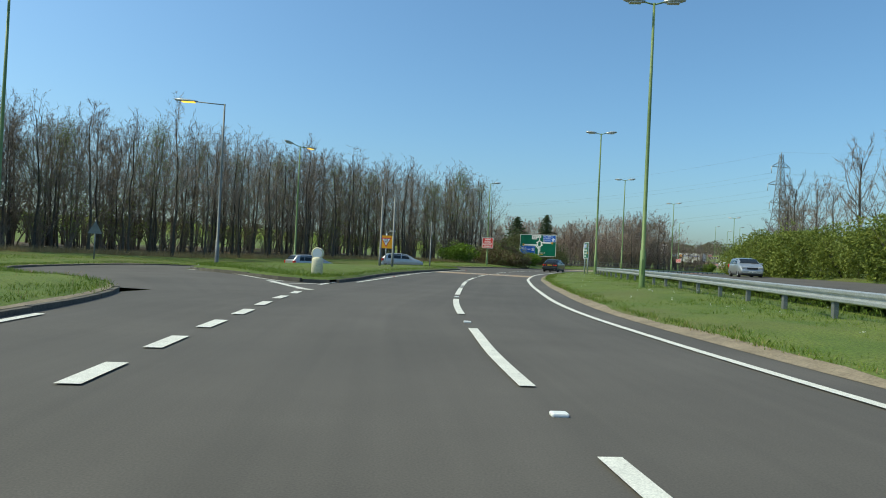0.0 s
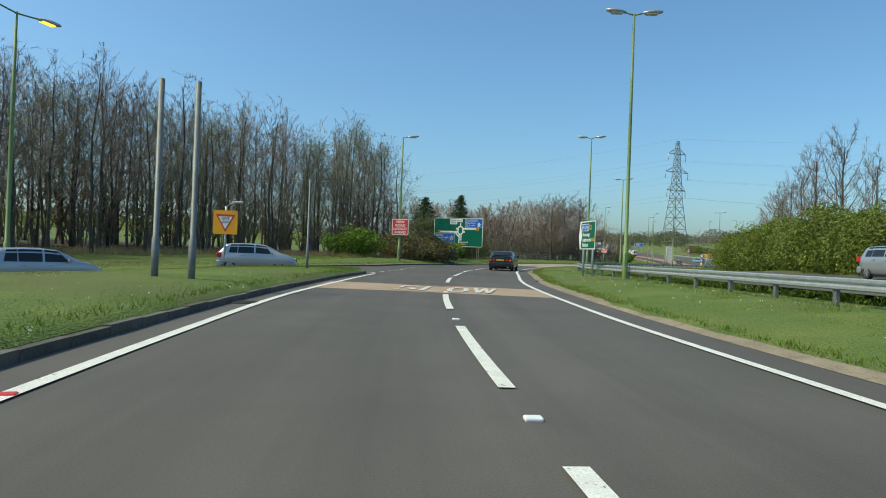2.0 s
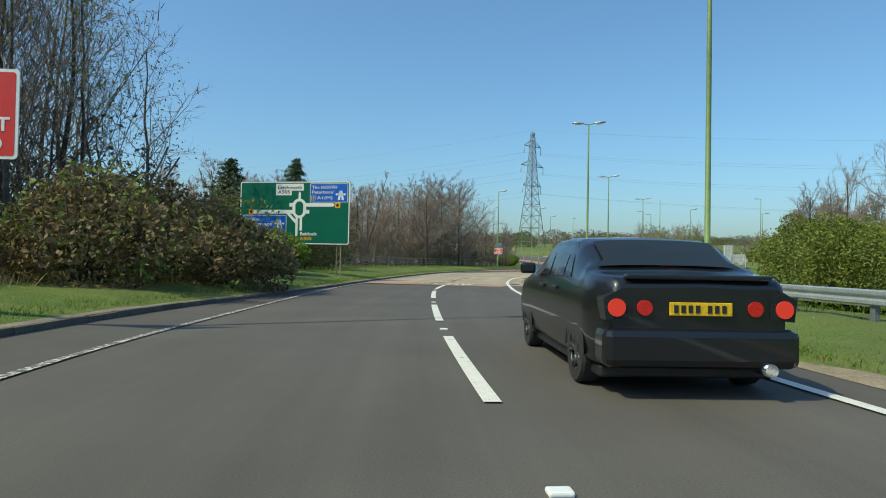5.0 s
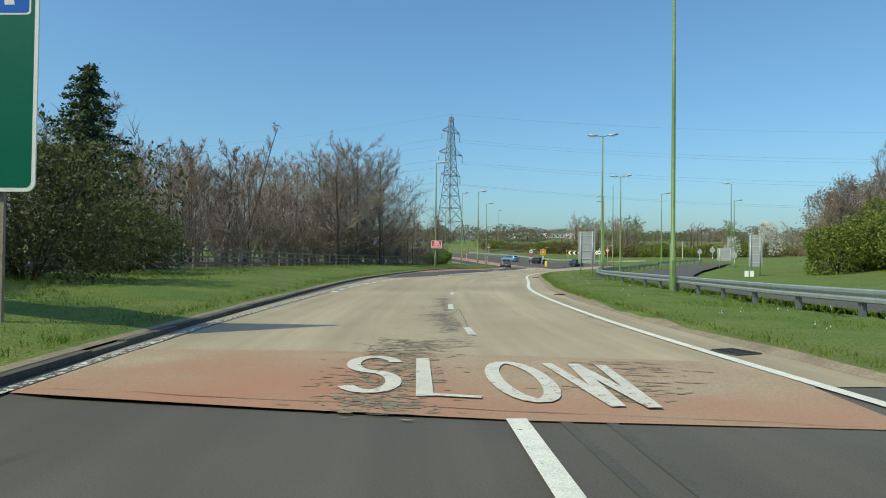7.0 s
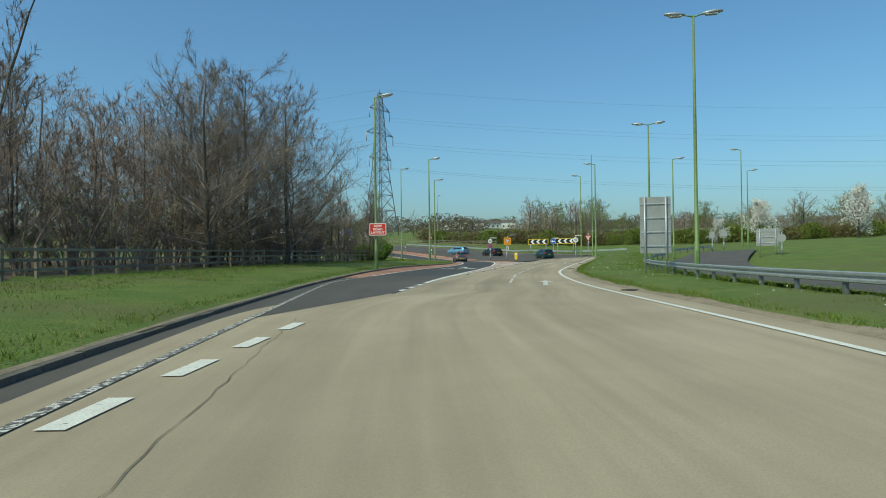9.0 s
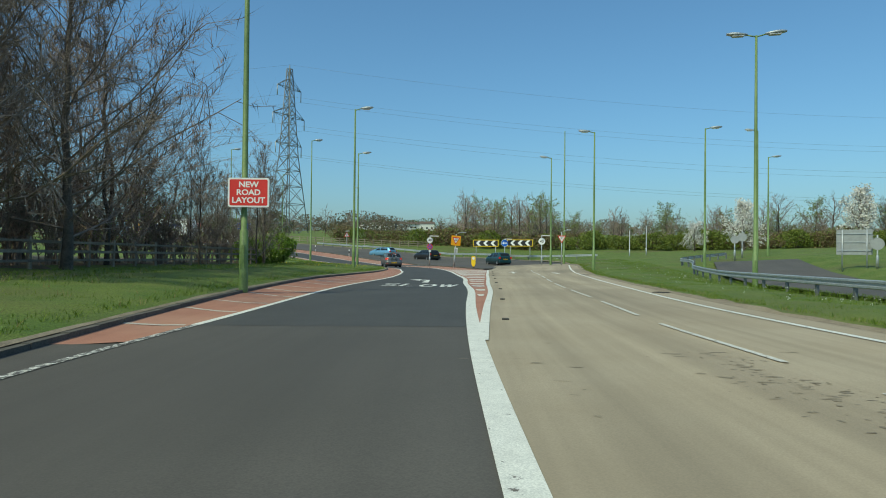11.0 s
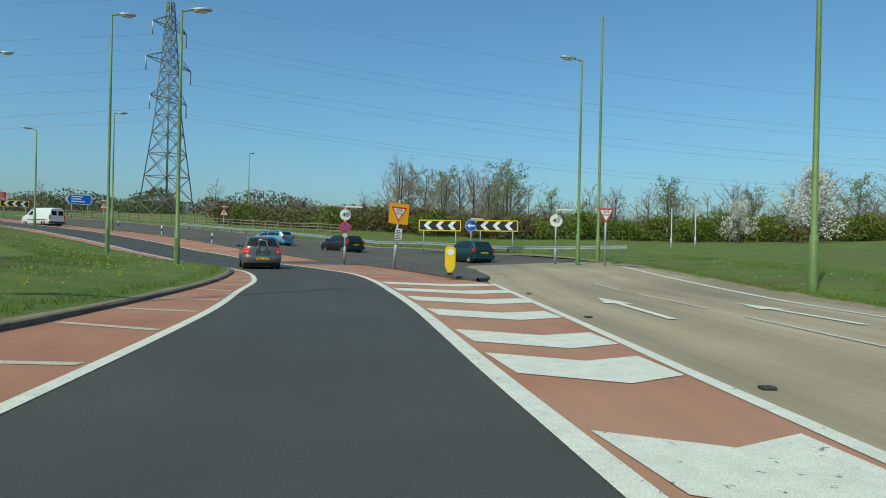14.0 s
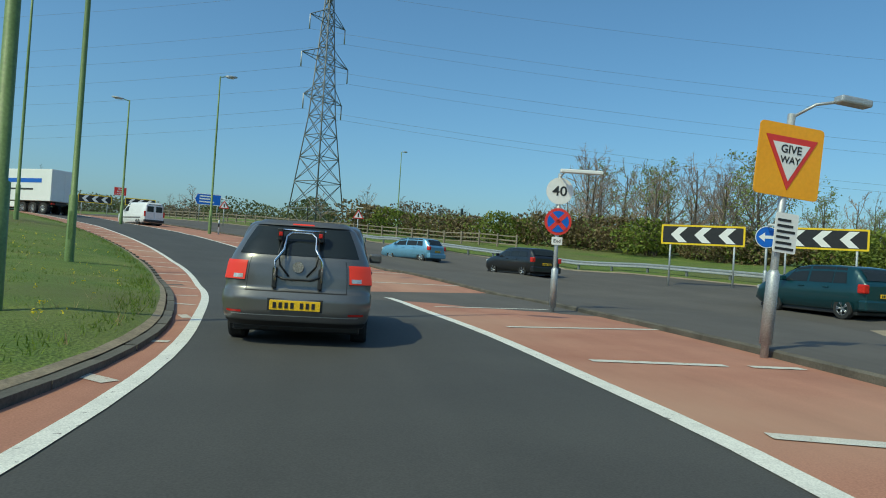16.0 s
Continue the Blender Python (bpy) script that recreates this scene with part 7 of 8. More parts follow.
for x, y, a, k in ((64.0, 137.6, 10, 1.1), (68.0, 135.6, 120, 1.3), (64.5, 131.0, 220, 1.22), (71.5, 139.1, 60, 1.4), (67.5, 128.0, 300, 1.3), (73.5, 133.0, 170, 1.35)):
    copy_thing(hedge[k > 1.25], place(x, y, a, -0.1)).scale = (k, k, k)
cherry = tree("blossom_tree", "bare-branched tree covered in white spring blossom", "tree", 61, 6.6, 0.16, 20, 0.50, 0.06, 8, "twig", leaf="blossom", count=3400, size=0.13, jitter=0.2, upward=0.5, fine=0.02, fork=0.7, group="blossom trees")
for n, (x, y, sc) in enumerate(((124.5, 195.5, 1.0), (131.4, 183.0, 1.15), (136.0, 178.0, 1.0), (121.5, 201.5, 0.6), (58, 300, 0.9), (52, 303, 0.8))):
    ob = cherry if n == 0 else copy_thing(cherry, place(x, y, 50 * n))
    ob.matrix_basis = place(x, y, 50 * n)
    ob.scale = (sc, sc, sc)
field = [bush("field_hedge", "mixed brown and green field hedge beyond the grass", 70 + k, 4.5, 2.2, 3.2, ("leaf_brown", "leaf_hedge")[k], 2000, 0.17, category="hedge", group="field hedge", second="leaf_bud") for k in range(2)]
FH = spline([(96, 262), (104, 246), (111, 232), (118, 220), (128, 207), (142, 192), (158, 178), (180, 168)], 4.5)
plant(field, [tuple(p) for p in np.vstack([FH, shift(FH, -3.5)[4:]])], 13, (0.7, 1.1))
far = [tree("distant_tree", "distant bare tree on the skyline", "tree", 120 + k, 8.2, 0.16, 18, 0.50, 0.06, 7, ("twig", "twig_red", "twig")[k], leaf=(None, None, "leaf_bud")[k], count=1600, size=0.1, upward=0.42, fine=0.016, fork=0.75, group="distant trees") for k in range(3)]
plant(far, [tuple(p) for p in np.vstack([shift(FH, -8), shift(FH, -13)[::2]]) if p[1] < 236], 14, (0.5, 0.82))
big = [copy_thing(far[k], place(0, 0)) for k in range(3)]
plant(big, [tuple(p) for p in np.vstack([shift(FH, -8)[::2], shift(FH, -15)[::2]]) if p[0] > 136], 24, (0.75, 1.15), 1.1)
faint = [tree("distant_tree", "distant bare tree on the skyline", "tree", 125 + k, 8.2, 0.16, 12, 0.50, 0.06, 4, ("twig", "twig_red")[k], upward=0.42, fine=0.03, fork=0.75, group="distant trees") for k in range(2)]
arc = []
rs = np.random.RandomState(15)
for x0, y0, x1, y1, n in ((118, 262, 142, 238, 9), (146, 240, 190, 196, 8), (90, 330, 150, 300, 7), (10, 330, 70, 345, 9), (160, 300, 260, 240, 10), (40, 420, 260, 420, 10), (-100, 330, -20, 400, 6), (150, 100, 165, 150, 6)):
    for k in range(n):
        q = (k + rs.rand()) / n
        arc.append((x0 + (x1 - x0) * q + rs.normal(0, 3), y0 + (y1 - y0) * q + rs.normal(0, 3)))
plant(faint, arc, 16, (0.6, 0.95))
plant([copy_thing(far[1], place(0, 0)), copy_thing(far[2], place(0, 0))], scattered([(108, 236), (116, 226), (130, 238), (122, 252), (112, 248)], 4.2, 6), 18, (0.9, 1.2))
skyline = [bush("distant_copse", "distant copse of brown and green trees", 90 + k, 20, 9, 7.5, ("far_brown", "far_green")[k], 2000, 0.42, category="trees", group="distant copses", second="far_green") for k in range(2)]
sk = []
for q in np.linspace(0, 1, 34):
    sk.append((20 + 620 * q + rs.normal(0, 12), 600 - 420 * q + rs.normal(0, 22)))
for q in np.linspace(0, 1, 24):
    if not 0.3 < q < 0.58:
        sk.append((60 + 420 * q + rs.normal(0, 10), 440 - 270 * q + rs.normal(0, 16)))
sk += [(-280 + 330 * q, 470 + 110 * q) for q in np.linspace(0, 1, 12)] + [(520 + 20 * q, 190 - 420 * q) for q in np.linspace(0, 1, 16)]
sk = [p for p in sk if math.dist(p, (248, 462)) > 75]
plant(skyline, sk, 17, (0.6, 1.1))
# woods behind the distant houses and at both sides of them
for b0, b1, n, r0, r1, lo, hi in ((8, 52, 22, 470, 530, 0.9, 1.35), (17, 29, 5, 400, 430, 0.5, 0.8), (37, 47, 5, 400, 430, 0.5, 0.8)):
    spots = []
    for k in range(n):
        b, r = radians(b0 + (b1 - b0) * (k + rs.rand()) / n), r0 + (r1 - r0) * rs.rand()
        spots.append((17 + r * math.sin(b), 114 + r * math.cos(b)))
    plant([copy_thing(q, place(0, 0)) for q in skyline], spots, 40 + n, (lo, hi))


def house(x, y, turn, w, d, h, label, wall="render_white"):
    t = thing("house", label, "house", "distant houses", place(x, y, turn, -0.2))
    part("wall", boxed(-w / 2, w / 2, -d / 2, d / 2, 0, h, bevel=0.02), M[wall], t)
    bm = bmesh.new()
    prism(bm, [(-d / 2 - 0.4, h), (d / 2 + 0.4, h), (0, h + d * 0.26)], -w / 2 - 0.3, w / 2 + 0.3)
    bmesh.ops.rotate(bm, verts=bm.verts[:], cent=(0, 0, 0), matrix=Matrix.Rotation(radians(90), 3, "Z"))
    bmesh.ops.recalc_face_normals(bm, faces=bm.faces[:])
    roof = part("roof", bm, M["roof"], t)
    part("chimney", boxed(w * 0.25, w * 0.25 + 0.7, -0.35, 0.35, h + d * 0.12, h + d * 0.26 + 0.7, bevel=0.02), M["roof"], roof)
    for k in range(int(w // 3)):
        for z in (1.0,):
            xx = -w / 2 + 1.5 + k * 3.0
            win = part("window", boxed(xx - 0.6, xx + 0.6, -d / 2 - 0.03, -d / 2 - 0.005, z, z + 1.2, bevel=0.01), M["white"], t)
            part("pane", boxed(xx - 0.52, xx + 0.52, -d / 2 - 0.045, -d / 2 - 0.032, z + 0.08, z + 1.12), M["glass"], win)
    return t


def house_spots():
    for k, (b, r, w, h) in enumerate(((31.2, 420, 9, 4.2), (32.4, 436, 10, 4.0), (33.6, 418, 13, 3.4), (35.2, 430, 9, 4.2), (29.6, 440, 9, 4.2), (30.4, 432, 8, 3.8))):
        yield 17 + r * math.sin(radians(b)), 114 + r * math.cos(radians(b)), -b + 12 * (k % 3), w, 6, h


HOUSES = list(house_spots())


# ---------------------------------------------------------------- vehicles
def paint_mat(name, colour, metal=0.35, rough=0.32):
    return material(name, colour, tuple(v * 0.93 for v in colour), rough, metal, scale=2, fine=300, bump=0.0, coat=0.6)


glass = bpy.data.materials.new("tinted_glass")
glass.use_nodes = True
gb = glass.node_tree.nodes["Principled BSDF"]
gb.inputs["Base Color"].default_value = (0.02, 0.025, 0.028, 1)
gb.inputs["Roughness"].default_value = 0.05
gb.inputs["Specular IOR Level"].default_value = 0.3
M["glass"] = glass
M["car_grey"] = paint_mat("car_grey_paint", (0.15, 0.147, 0.143), 0.5)
M["car_black"] = paint_mat("car_black_paint", (0.012, 0.013, 0.015), 0.2)
M["car_silver"] = paint_mat("car_silver_paint", (0.42, 0.44, 0.46), 0.5)
M["car_teal"] = paint_mat("car_teal_paint", (0.008, 0.05, 0.062), 0.3)
M["car_blue"] = paint_mat("car_light_blue_paint", (0.18, 0.38, 0.55), 0.4)
M["car_red"] = paint_mat("car_red_paint", (0.30, 0.02, 0.02), 0.3)
M["van_white"] = paint_mat("van_white_paint", (0.80, 0.80, 0.80), 0.0)
M["tyre"] = material("tyre_rubber", (0.02, 0.02, 0.02), (0.03, 0.03, 0.03), 0.85, scale=8, fine=60, bump=0.1)
M["alloy"] = material("alloy_wheel", (0.42, 0.42, 0.43), (0.36, 0.36, 0.37), 0.35, 0.8, scale=4, fine=60, bump=0.02)
M["alloy_dark"] = material("dark_alloy_wheel", (0.10, 0.10, 0.10), (0.08, 0.08, 0.08), 0.4, 0.6, scale=4, fine=60, bump=0.02)
M["tail_red"] = material("tail_lamp_red", (0.62, 0.025, 0.02), (0.52, 0.02, 0.018), 0.12, scale=20, fine=90, bump=0.05)
M["lamp_clear"] = material("clear_lamp", (0.65, 0.66, 0.68), (0.5, 0.5, 0.52), 0.08, 0.3, scale=20, fine=60, bump=0.05)
M["plate_yellow"] = material("yellow_plate", (0.85, 0.52, 0.02), (0.82, 0.50, 0.02), 0.4, scale=4, fine=60, bump=0.0)
M["chrome"] = material("chrome", (0.75, 0.75, 0.76), (0.7, 0.7, 0.7), 0.1, 1.0, scale=4, fine=60, bump=0.0)
M["brake"] = bpy.data.materials.new("lit_brake_lamp")
M["brake"].use_nodes = True
bb = M["brake"].node_tree.nodes["Principled BSDF"]
bb.inputs["Base Color"].default_value = (0.55, 0.02, 0.015, 1)
bb.inputs["Emission Color"].default_value = (1.0, 0.08, 0.03, 1)
bb.inputs["Emission Strength"].default_value = 0.22


class Shape:
    """The outer skin of a car: y from the tail (0) to the nose, height of the top line and half width."""

    def __init__(self, top, width, belt, floor=0.22, tumble=0.78, tail_round=0.08):
        self.top, self.width, self.belt, self.floor, self.tumble = np.array(top), width, belt, floor, tumble
        self.length = top[-1][0]

    def ring(self, y):
        """Half outline at y: from the floor, up the side, to the middle of the roof."""
        zt = float(np.interp(y, self.top[:, 0], self.top[:, 1]))
        k = min(y, self.length - y)
        w = self.width / 2 * (1 - 0.16 * max(0, 1 - k / 0.55) ** 2.2)
        zb = self.floor + 0.10 * max(0, 1 - k / 0.35)
        b = min(self.belt, zt - 0.03)
        pts = [(0.0, zb), (w * 0.86, zb), (w * 0.965, zb + 0.07), (w * 0.995, zb + (b - zb) * 0.42), (w, zb + (b - zb) * 0.66), (w * 0.985, zb + (b - zb) * 0.88), (w * 0.955, b)]
        up = zt - b
        lean = self.tumble if up > 0.15 else 0.9
        for q, f in ((0.35, 0.30), (0.7, 0.66), (0.90, 1.0)):
            pts.append((w * (0.955 + (lean - 0.955) * f), b + up * q))
        r = w * lean
        pts += [(r * 0.90, b + up * 0.975), (r * 0.55, zt), (0.0, zt + 0.012)]
        return pts


def skin(shape, ys, name, mat, parent):
    rings = [shape.ring(y) for y in ys]
    n = len(rings[0])
    V, F = [], []
    for side in (1, -1):
        base = len(V)
        for y, r in zip(ys, rings):
            V += [(side * x, y, z) for x, z in r]
        for i in range(len(ys) - 1):
            for k in range(n - 1):
                a = base + i * n + k
                f = (a, a + 1, a + n + 1, a + n)
                F.append(f if side < 0 else f[::-1])
        for i, rev in ((0, side > 0), (len(ys) - 1, side < 0)):
            loop = [base + i * n + k for k in range(n)]
            F.append(tuple(loop if not rev else loop[::-1]))
    ob = raw(name, V, F, mat, parent)
    bm = bmesh.new()
    bm.from_mesh(ob.data)
    bmesh.ops.remove_doubles(bm, verts=bm.verts[:], dist=0.0005)
    bmesh.ops.recalc_face_normals(bm, faces=bm.faces[:])
    for f in bm.faces:
        f.smooth = len(f.verts) <= 4
    bm.to_mesh(ob.data)
    bm.free()
    return ob


def side_pane(shape, side, y0, y1, q0, q1, slant0, slant1, parent, name="side_window"):
    """A pane on the side above the belt, from y0 to y1, proud of the skin by a few millimetres."""
    V, F = [], []
    n = 7
    for j, q in enumerate((q0, (q0 + q1) / 2, q1)):
        for i in range(n):
            t = i / (n - 1)
            y = (y0 + slant0 * j / 2) * (1 - t) + (y1 + slant1 * j / 2) * t
            ring = shape.ring(y)
            b, zt = ring[6][1], ring[-1][1]
            z = b + (zt - b) * q
            x = np.interp(z, [p[1] for p in ring[6:11]], [p[0] for p in ring[6:11]])
            V.append((side * (x + 0.008), y, z))
    for j in range(2):
        for i in range(n - 1):
            a = j * n + i
            F.append((a, a + 1, a + n + 1, a + n))
    return raw(name, V, F, M["glass"], parent, smooth=True)


def end_pane(shape, y0, y1, inset, parent, name, mat="glass", lift=0.012, k0=0.0, k1=1.0):
    """A pane lying on the sloped top line between y0 and y1."""
    V, F = [], []
    m, n = 5, 7
    for j in range(m):
        y = y0 + (y1 - y0) * j / (m - 1)
        ring = shape.ring(y)
        zt = ring[-1][1]
        w = ring[9][0] * inset if zt - ring[6][1] > 0.1 else ring[6][0] * inset
        s = (np.interp(y + 0.02, shape.top[:, 0], shape.top[:, 1]) - np.interp(y - 0.02, shape.top[:, 0], shape.top[:, 1])) / 0.04
        ny, nz = -s / math.hypot(1, s), 1 / math.hypot(1, s)
        for i in range(n):
            x = w * (2 * i / (n - 1) - 1)
            drop = 0.02 * abs(x / w) ** 2.5
            V.append((x, y + ny * (lift - drop * 0.3), zt + 0.01 + nz * (lift - drop)))
    for j in range(m - 1):
        for i in range(n - 1):
            a = j * n + i
            F.append((a, a + 1, a + n + 1, a + n))
    return raw(name, V, F, M[mat], parent, smooth=True)


def wheel(parent, x, y, r, side, mat="alloy", w=0.19, spokes=5):
    bm = bmesh.new()
    prof = [(r * 0.62, 0.0), (r * 0.94, 0.0), (r, 0.03), (r, w - 0.03), (r * 0.94, w), (r * 0.62, w)]
    n = 22
    rings = [[bm.verts.new((side * (-o) + x, y + q * math.cos(2 * math.pi * k / n), r + q * math.sin(2 * math.pi * k / n))) for q, o in prof] for k in range(n)]
    for a, b in zip(rings, rings[1:] + rings[:1]):
        for k in range(len(prof)):
            bm.faces.new((a[k], a[(k + 1) % len(prof)], b[(k + 1) % len(prof)], b[k]))
    bmesh.ops.recalc_face_normals(bm, faces=bm.faces[:])
    ty = part("wheel", bm, M["tyre"], parent, "black tyre")
    bm = bmesh.new()
    for k in range(spokes):
        a = 2 * math.pi * k / spokes
        for q in (-0.16, 0.16):
            tube(bm, [(x - side * 0.03, y + r * 0.14 * math.cos(a), r + r * 0.14 * math.sin(a)), (x - side * 0.015, y + r * 0.60 * math.cos(a + q), r + r * 0.60 * math.sin(a + q))], 0.022, 5)
    tube(bm, [(x - side * 0.06, y, r), (x - side * 0.01, y, r)], r * 0.17, 12)
    circ = [(x - side * 0.02, y + r * 0.61 * math.cos(2 * math.pi * k / 20), r + r * 0.61 * math.sin(2 * math.pi * k / 20)) for k in range(21)]
    tube(bm, circ, 0.016, 5, caps=False)
    part("rim", bm, M[mat], ty, "spoked alloy rim")
    bm = bmesh.new()
    tube(bm, [(x - side * 0.09, y, r), (x - side * 0.085, y, r)], r * 0.6, 20)
    part("hub_shadow", bm, M["black"], ty)
    # arch lining, a little proud of the flank
    bm = bmesh.new()
    n = 18
    vo = [bm.verts.new((x + side * 0.004, y + r * 1.17 * math.cos(math.pi * k / n), r * 1.0 + r * 1.17 * math.sin(math.pi * k / n))) for k in range(n + 1)]
    vi = [bm.verts.new((x - side * 0.05, y + r * 1.02 * math.cos(math.pi * k / n), r * 1.0 + r * 1.02 * math.sin(math.pi * k / n))) for k in range(n + 1)]
    for k in range(n):
        bm.faces.new((vo[k], vo[k + 1], vi[k + 1], vi[k]))
    part("wheel_arch", bm, M["black"], ty)


def plate_bars(parent, y, z, yellow=True, side=-1, w=0.52):
    pl = part("number_plate", boxed(-w / 2, w / 2, y - 0.008, y + 0.008, z - 0.055, z + 0.055, bevel=0.004), M["plate_yellow"] if yellow else M["white"], parent, "plate with plain dark bars")
    for k in range(7):
        x = -w * 0.40 + k * w * 0.115 + (0.04 if k > 3 else 0)
        part("bar", boxed(x - 0.018, x + 0.018, y + side * 0.0115 - 0.002, y + side * 0.0115 + 0.002, z - 0.032, z + 0.032), M["black"], pl)
    return pl


def car(label, category, top, width, belt, wheels, wheel_r, body_mat, rear_glass, windscreen, panes, rim="alloy", spokes=5, name="car", braking=False, tumble=0.78, rear_inset=0.88):
    t = thing(name, label, category)
    sh = Shape(top, width, belt, tumble=tumble)
    L = sh.length
    ys = sorted({*np.linspace(0, L, 40).round(3).tolist(), *[p[0] for p in top]})
    body = skin(sh, ys, "body", M[body_mat], t)
    end_pane(sh, *rear_glass, rear_inset, t, "rear_window")
    end_pane(sh, *windscreen, 0.90, t, "windscreen")
    for side in (1, -1):
        for y0, y1, s0, s1 in panes:
            side_pane(sh, side, y0, y1, 0.05, 0.88, s0, s1, t)
        for y in wheels:
            wheel(t, side * (width / 2 - 0.012), y, wheel_r, side, rim, spokes=spokes)
        mz = belt + 0.09
        my = windscreen[0] - 0.15 if windscreen[0] < windscreen[1] else windscreen[1]
        mir = part("door_mirror", boxed(side * (width / 2 + 0.0) - 0.02, side * (width / 2 + 0.17) , L * 0.66, L * 0.66 + 0.10, mz - 0.07, mz + 0.07, bevel=0.03) if side > 0 else boxed(side * (width / 2 + 0.17), side * width / 2 + 0.02, L * 0.66, L * 0.66 + 0.10, mz - 0.07, mz + 0.07, bevel=0.03), M[body_mat], t)
        hz = belt - 0.10
        for y0, y1, s0, s1 in panes[-2:]:
            part("door_handle", boxed(min(side * (width / 2 - 0.012), side * (width / 2 + 0.02)), max(side * (width / 2 - 0.012), side * (width / 2 + 0.02)), y0 + 0.08, y0 + 0.26, hz - 0.018, hz + 0.018, bevel=0.008), M[body_mat], t)
        # head lamp
        x0, x1 = sorted((side * width * 0.24, side * width * 0.44))
        part("headlight", boxed(x0, x1, L - 0.30, L - 0.045, belt - 0.30, belt - 0.17, bevel=0.03), M["lamp_clear"], t)
    part("front_grille", boxed(-width * 0.22, width * 0.22, L - 0.04, L + 0.008, belt - 0.35, belt - 0.22, bevel=0.01), M["black"], t)
    part("sill", boxed(-width / 2 + 0.10, width / 2 - 0.10, 0.25, L - 0.25, 0.14, 0.24, bevel=0.02), M["black"], t, "dark underbody")
    plate_bars(t, L + 0.012, 0.42, False, 1)
    return t, sh


def tail_lamp(parent, x0, x1, z0, z1, y0, y1, mat="tail_red"):
    bm = boxed(min(x0, x1), max(x0, x1), y0, y1, z0, z1, bevel=0.03)
    return part("tail_light", bm, M[mat], parent, "red tail lamp")


HATCH = [(0, 0.93), (0.03, 0.99), (0.10, 1.03), (0.30, 1.30), (0.42, 1.405), (0.60, 1.445), (1.3, 1.475), (1.9, 1.47), (2.35, 1.41), (2.75, 1.24), (3.12, 1.02), (3.5, 0.92), (3.80, 0.80), (3.93, 0.62), (3.97, 0.50)]

# the grey hatchback with a cycle rack
polo, sh = car("dark grey hatchback with a black cycle rack on its tailgate", "car", HATCH, 1.66, 0.96, (0.66, 3.13), 0.30, "car_grey", (0.105, 0.36), (2.40, 3.05), ((0.55, 0.98, 0.10, 0.02), (1.02, 1.80, 0.0, 0.0), (1.88, 2.78, 0.0, -0.42)), braking=True, tumble=0.80, rear_inset=0.97)
for ob in [c for c in polo.children if c.name.startswith("rear_window")]:
    bpy.data.objects.remove(ob)
for v in polo.children[0].data.vertices:
    if v.co.y < 1.0:
        v.co.y = 0.17 + 0.83 * v.co.y


def tail_point(f, z, proud=0.0):
    """A place on the rounded tail: f from side to side (beyond 1 it runs on along the flank), z the height."""
    y = float(np.interp(z, [0.23, 0.29, 0.40, 0.54, 0.615, 0.65, 0.80, 0.93, 1.00, 1.07, 1.20, 1.32, 1.40, 1.45], [0.03, -0.06, -0.10, -0.10, -0.07, -0.025, -0.012, 0.008, 0.03, 0.07, 0.165, 0.265, 0.325, 0.39]))
    w = float(np.interp(z, [0.23, 0.32, 0.50, 0.75, 0.92, 1.00, 1.20, 1.36, 1.45], [0.75, 0.805, 0.838, 0.835, 0.815, 0.79, 0.705, 0.62, 0.50]))
    c = float(np.interp(z, [0.23, 0.6, 1.0, 1.45], [0.20, 0.23, 0.24, 0.16]))
    a = min(abs(f), 1.0)
    side = math.copysign(1, f)
    bow = c * (0.12 * a**2 + 0.88 * a**7)
    over = max(abs(f) - 1.0, 0.0)
    lean = a**5
    return side * (w * a + proud * lean - over * 0.02), y + bow + over * 1.4 - proud * (1 - 0.7 * lean), z


def tail_patch(name, f0, f1, z0, z1, proud, mat, parent, label="", nf=25, nz=14):
    """A piece of the rounded tail between two shares of its width and two heights."""
    fs = np.linspace(f0, f1, nf)
    zs = np.linspace(z0, z1, nz)
    verts = [tail_point(f, z, proud) for z in zs for f in fs]
    i = np.arange((nz - 1) * nf).reshape(nz - 1, nf)[:, :-1].ravel()
    ob = raw(name, verts, np.stack([i, i + 1, i + nf + 1, i + nf], -1), mat, parent, smooth=True)
    if label:
        ob["label"] = label
    return ob


tail_patch("tailgate", -1.35, 1.35, 0.60, 1.45, 0.0, M["car_grey"], polo, nf=61, nz=40)
tail_patch("bumper", -1.35, 1.35, 0.23, 0.615, 0.012, M["car_grey"], polo, nf=61, nz=20)
tail_patch("bumper_valance", -1.0, 1.0, 0.22, 0.285, 0.018, M["black"], polo)
# pale steel line stands in for light caught along the bumper crease
tail_patch("bumper_strip", -0.86, 0.86, 0.352, 0.362, 0.018, M["steel"], polo, nz=3)
tail_patch("rear_window", -0.87, 0.87, 1.035, 1.365, 0.007, M["glass"], polo, nf=31)
tail_patch("spoiler", -0.93, 0.93, 1.385, 1.44, 0.03, M["car_grey"], polo, nz=6)
for s in (1, -1):
    tl = tail_patch("tail_light", s * 0.70, s * 1.10, 0.735, 0.955, 0.010, M["brake"], polo, "glowing red tail lamp", nf=21)
    tail_patch("reverse_lamp", s * 0.73, s * 0.86, 0.755, 0.80, 0.014, M["lamp_clear"], tl, "clear reversing lamp", nf=7, nz=4)
    tail_patch("lamp_edge", s * 0.695, s * 1.105, 0.728, 0.738, 0.012, M["black"], tl, nf=15, nz=3)
    tail_patch("reflector", s * 0.72, s * 0.92, 0.375, 0.40, 0.019, M["tail_red"], polo, nf=7, nz=3)
    tail_patch("tailgate_seam", s * 0.665, s * 0.674, 0.63, 1.0, 0.002, M["black"], polo, nf=2)
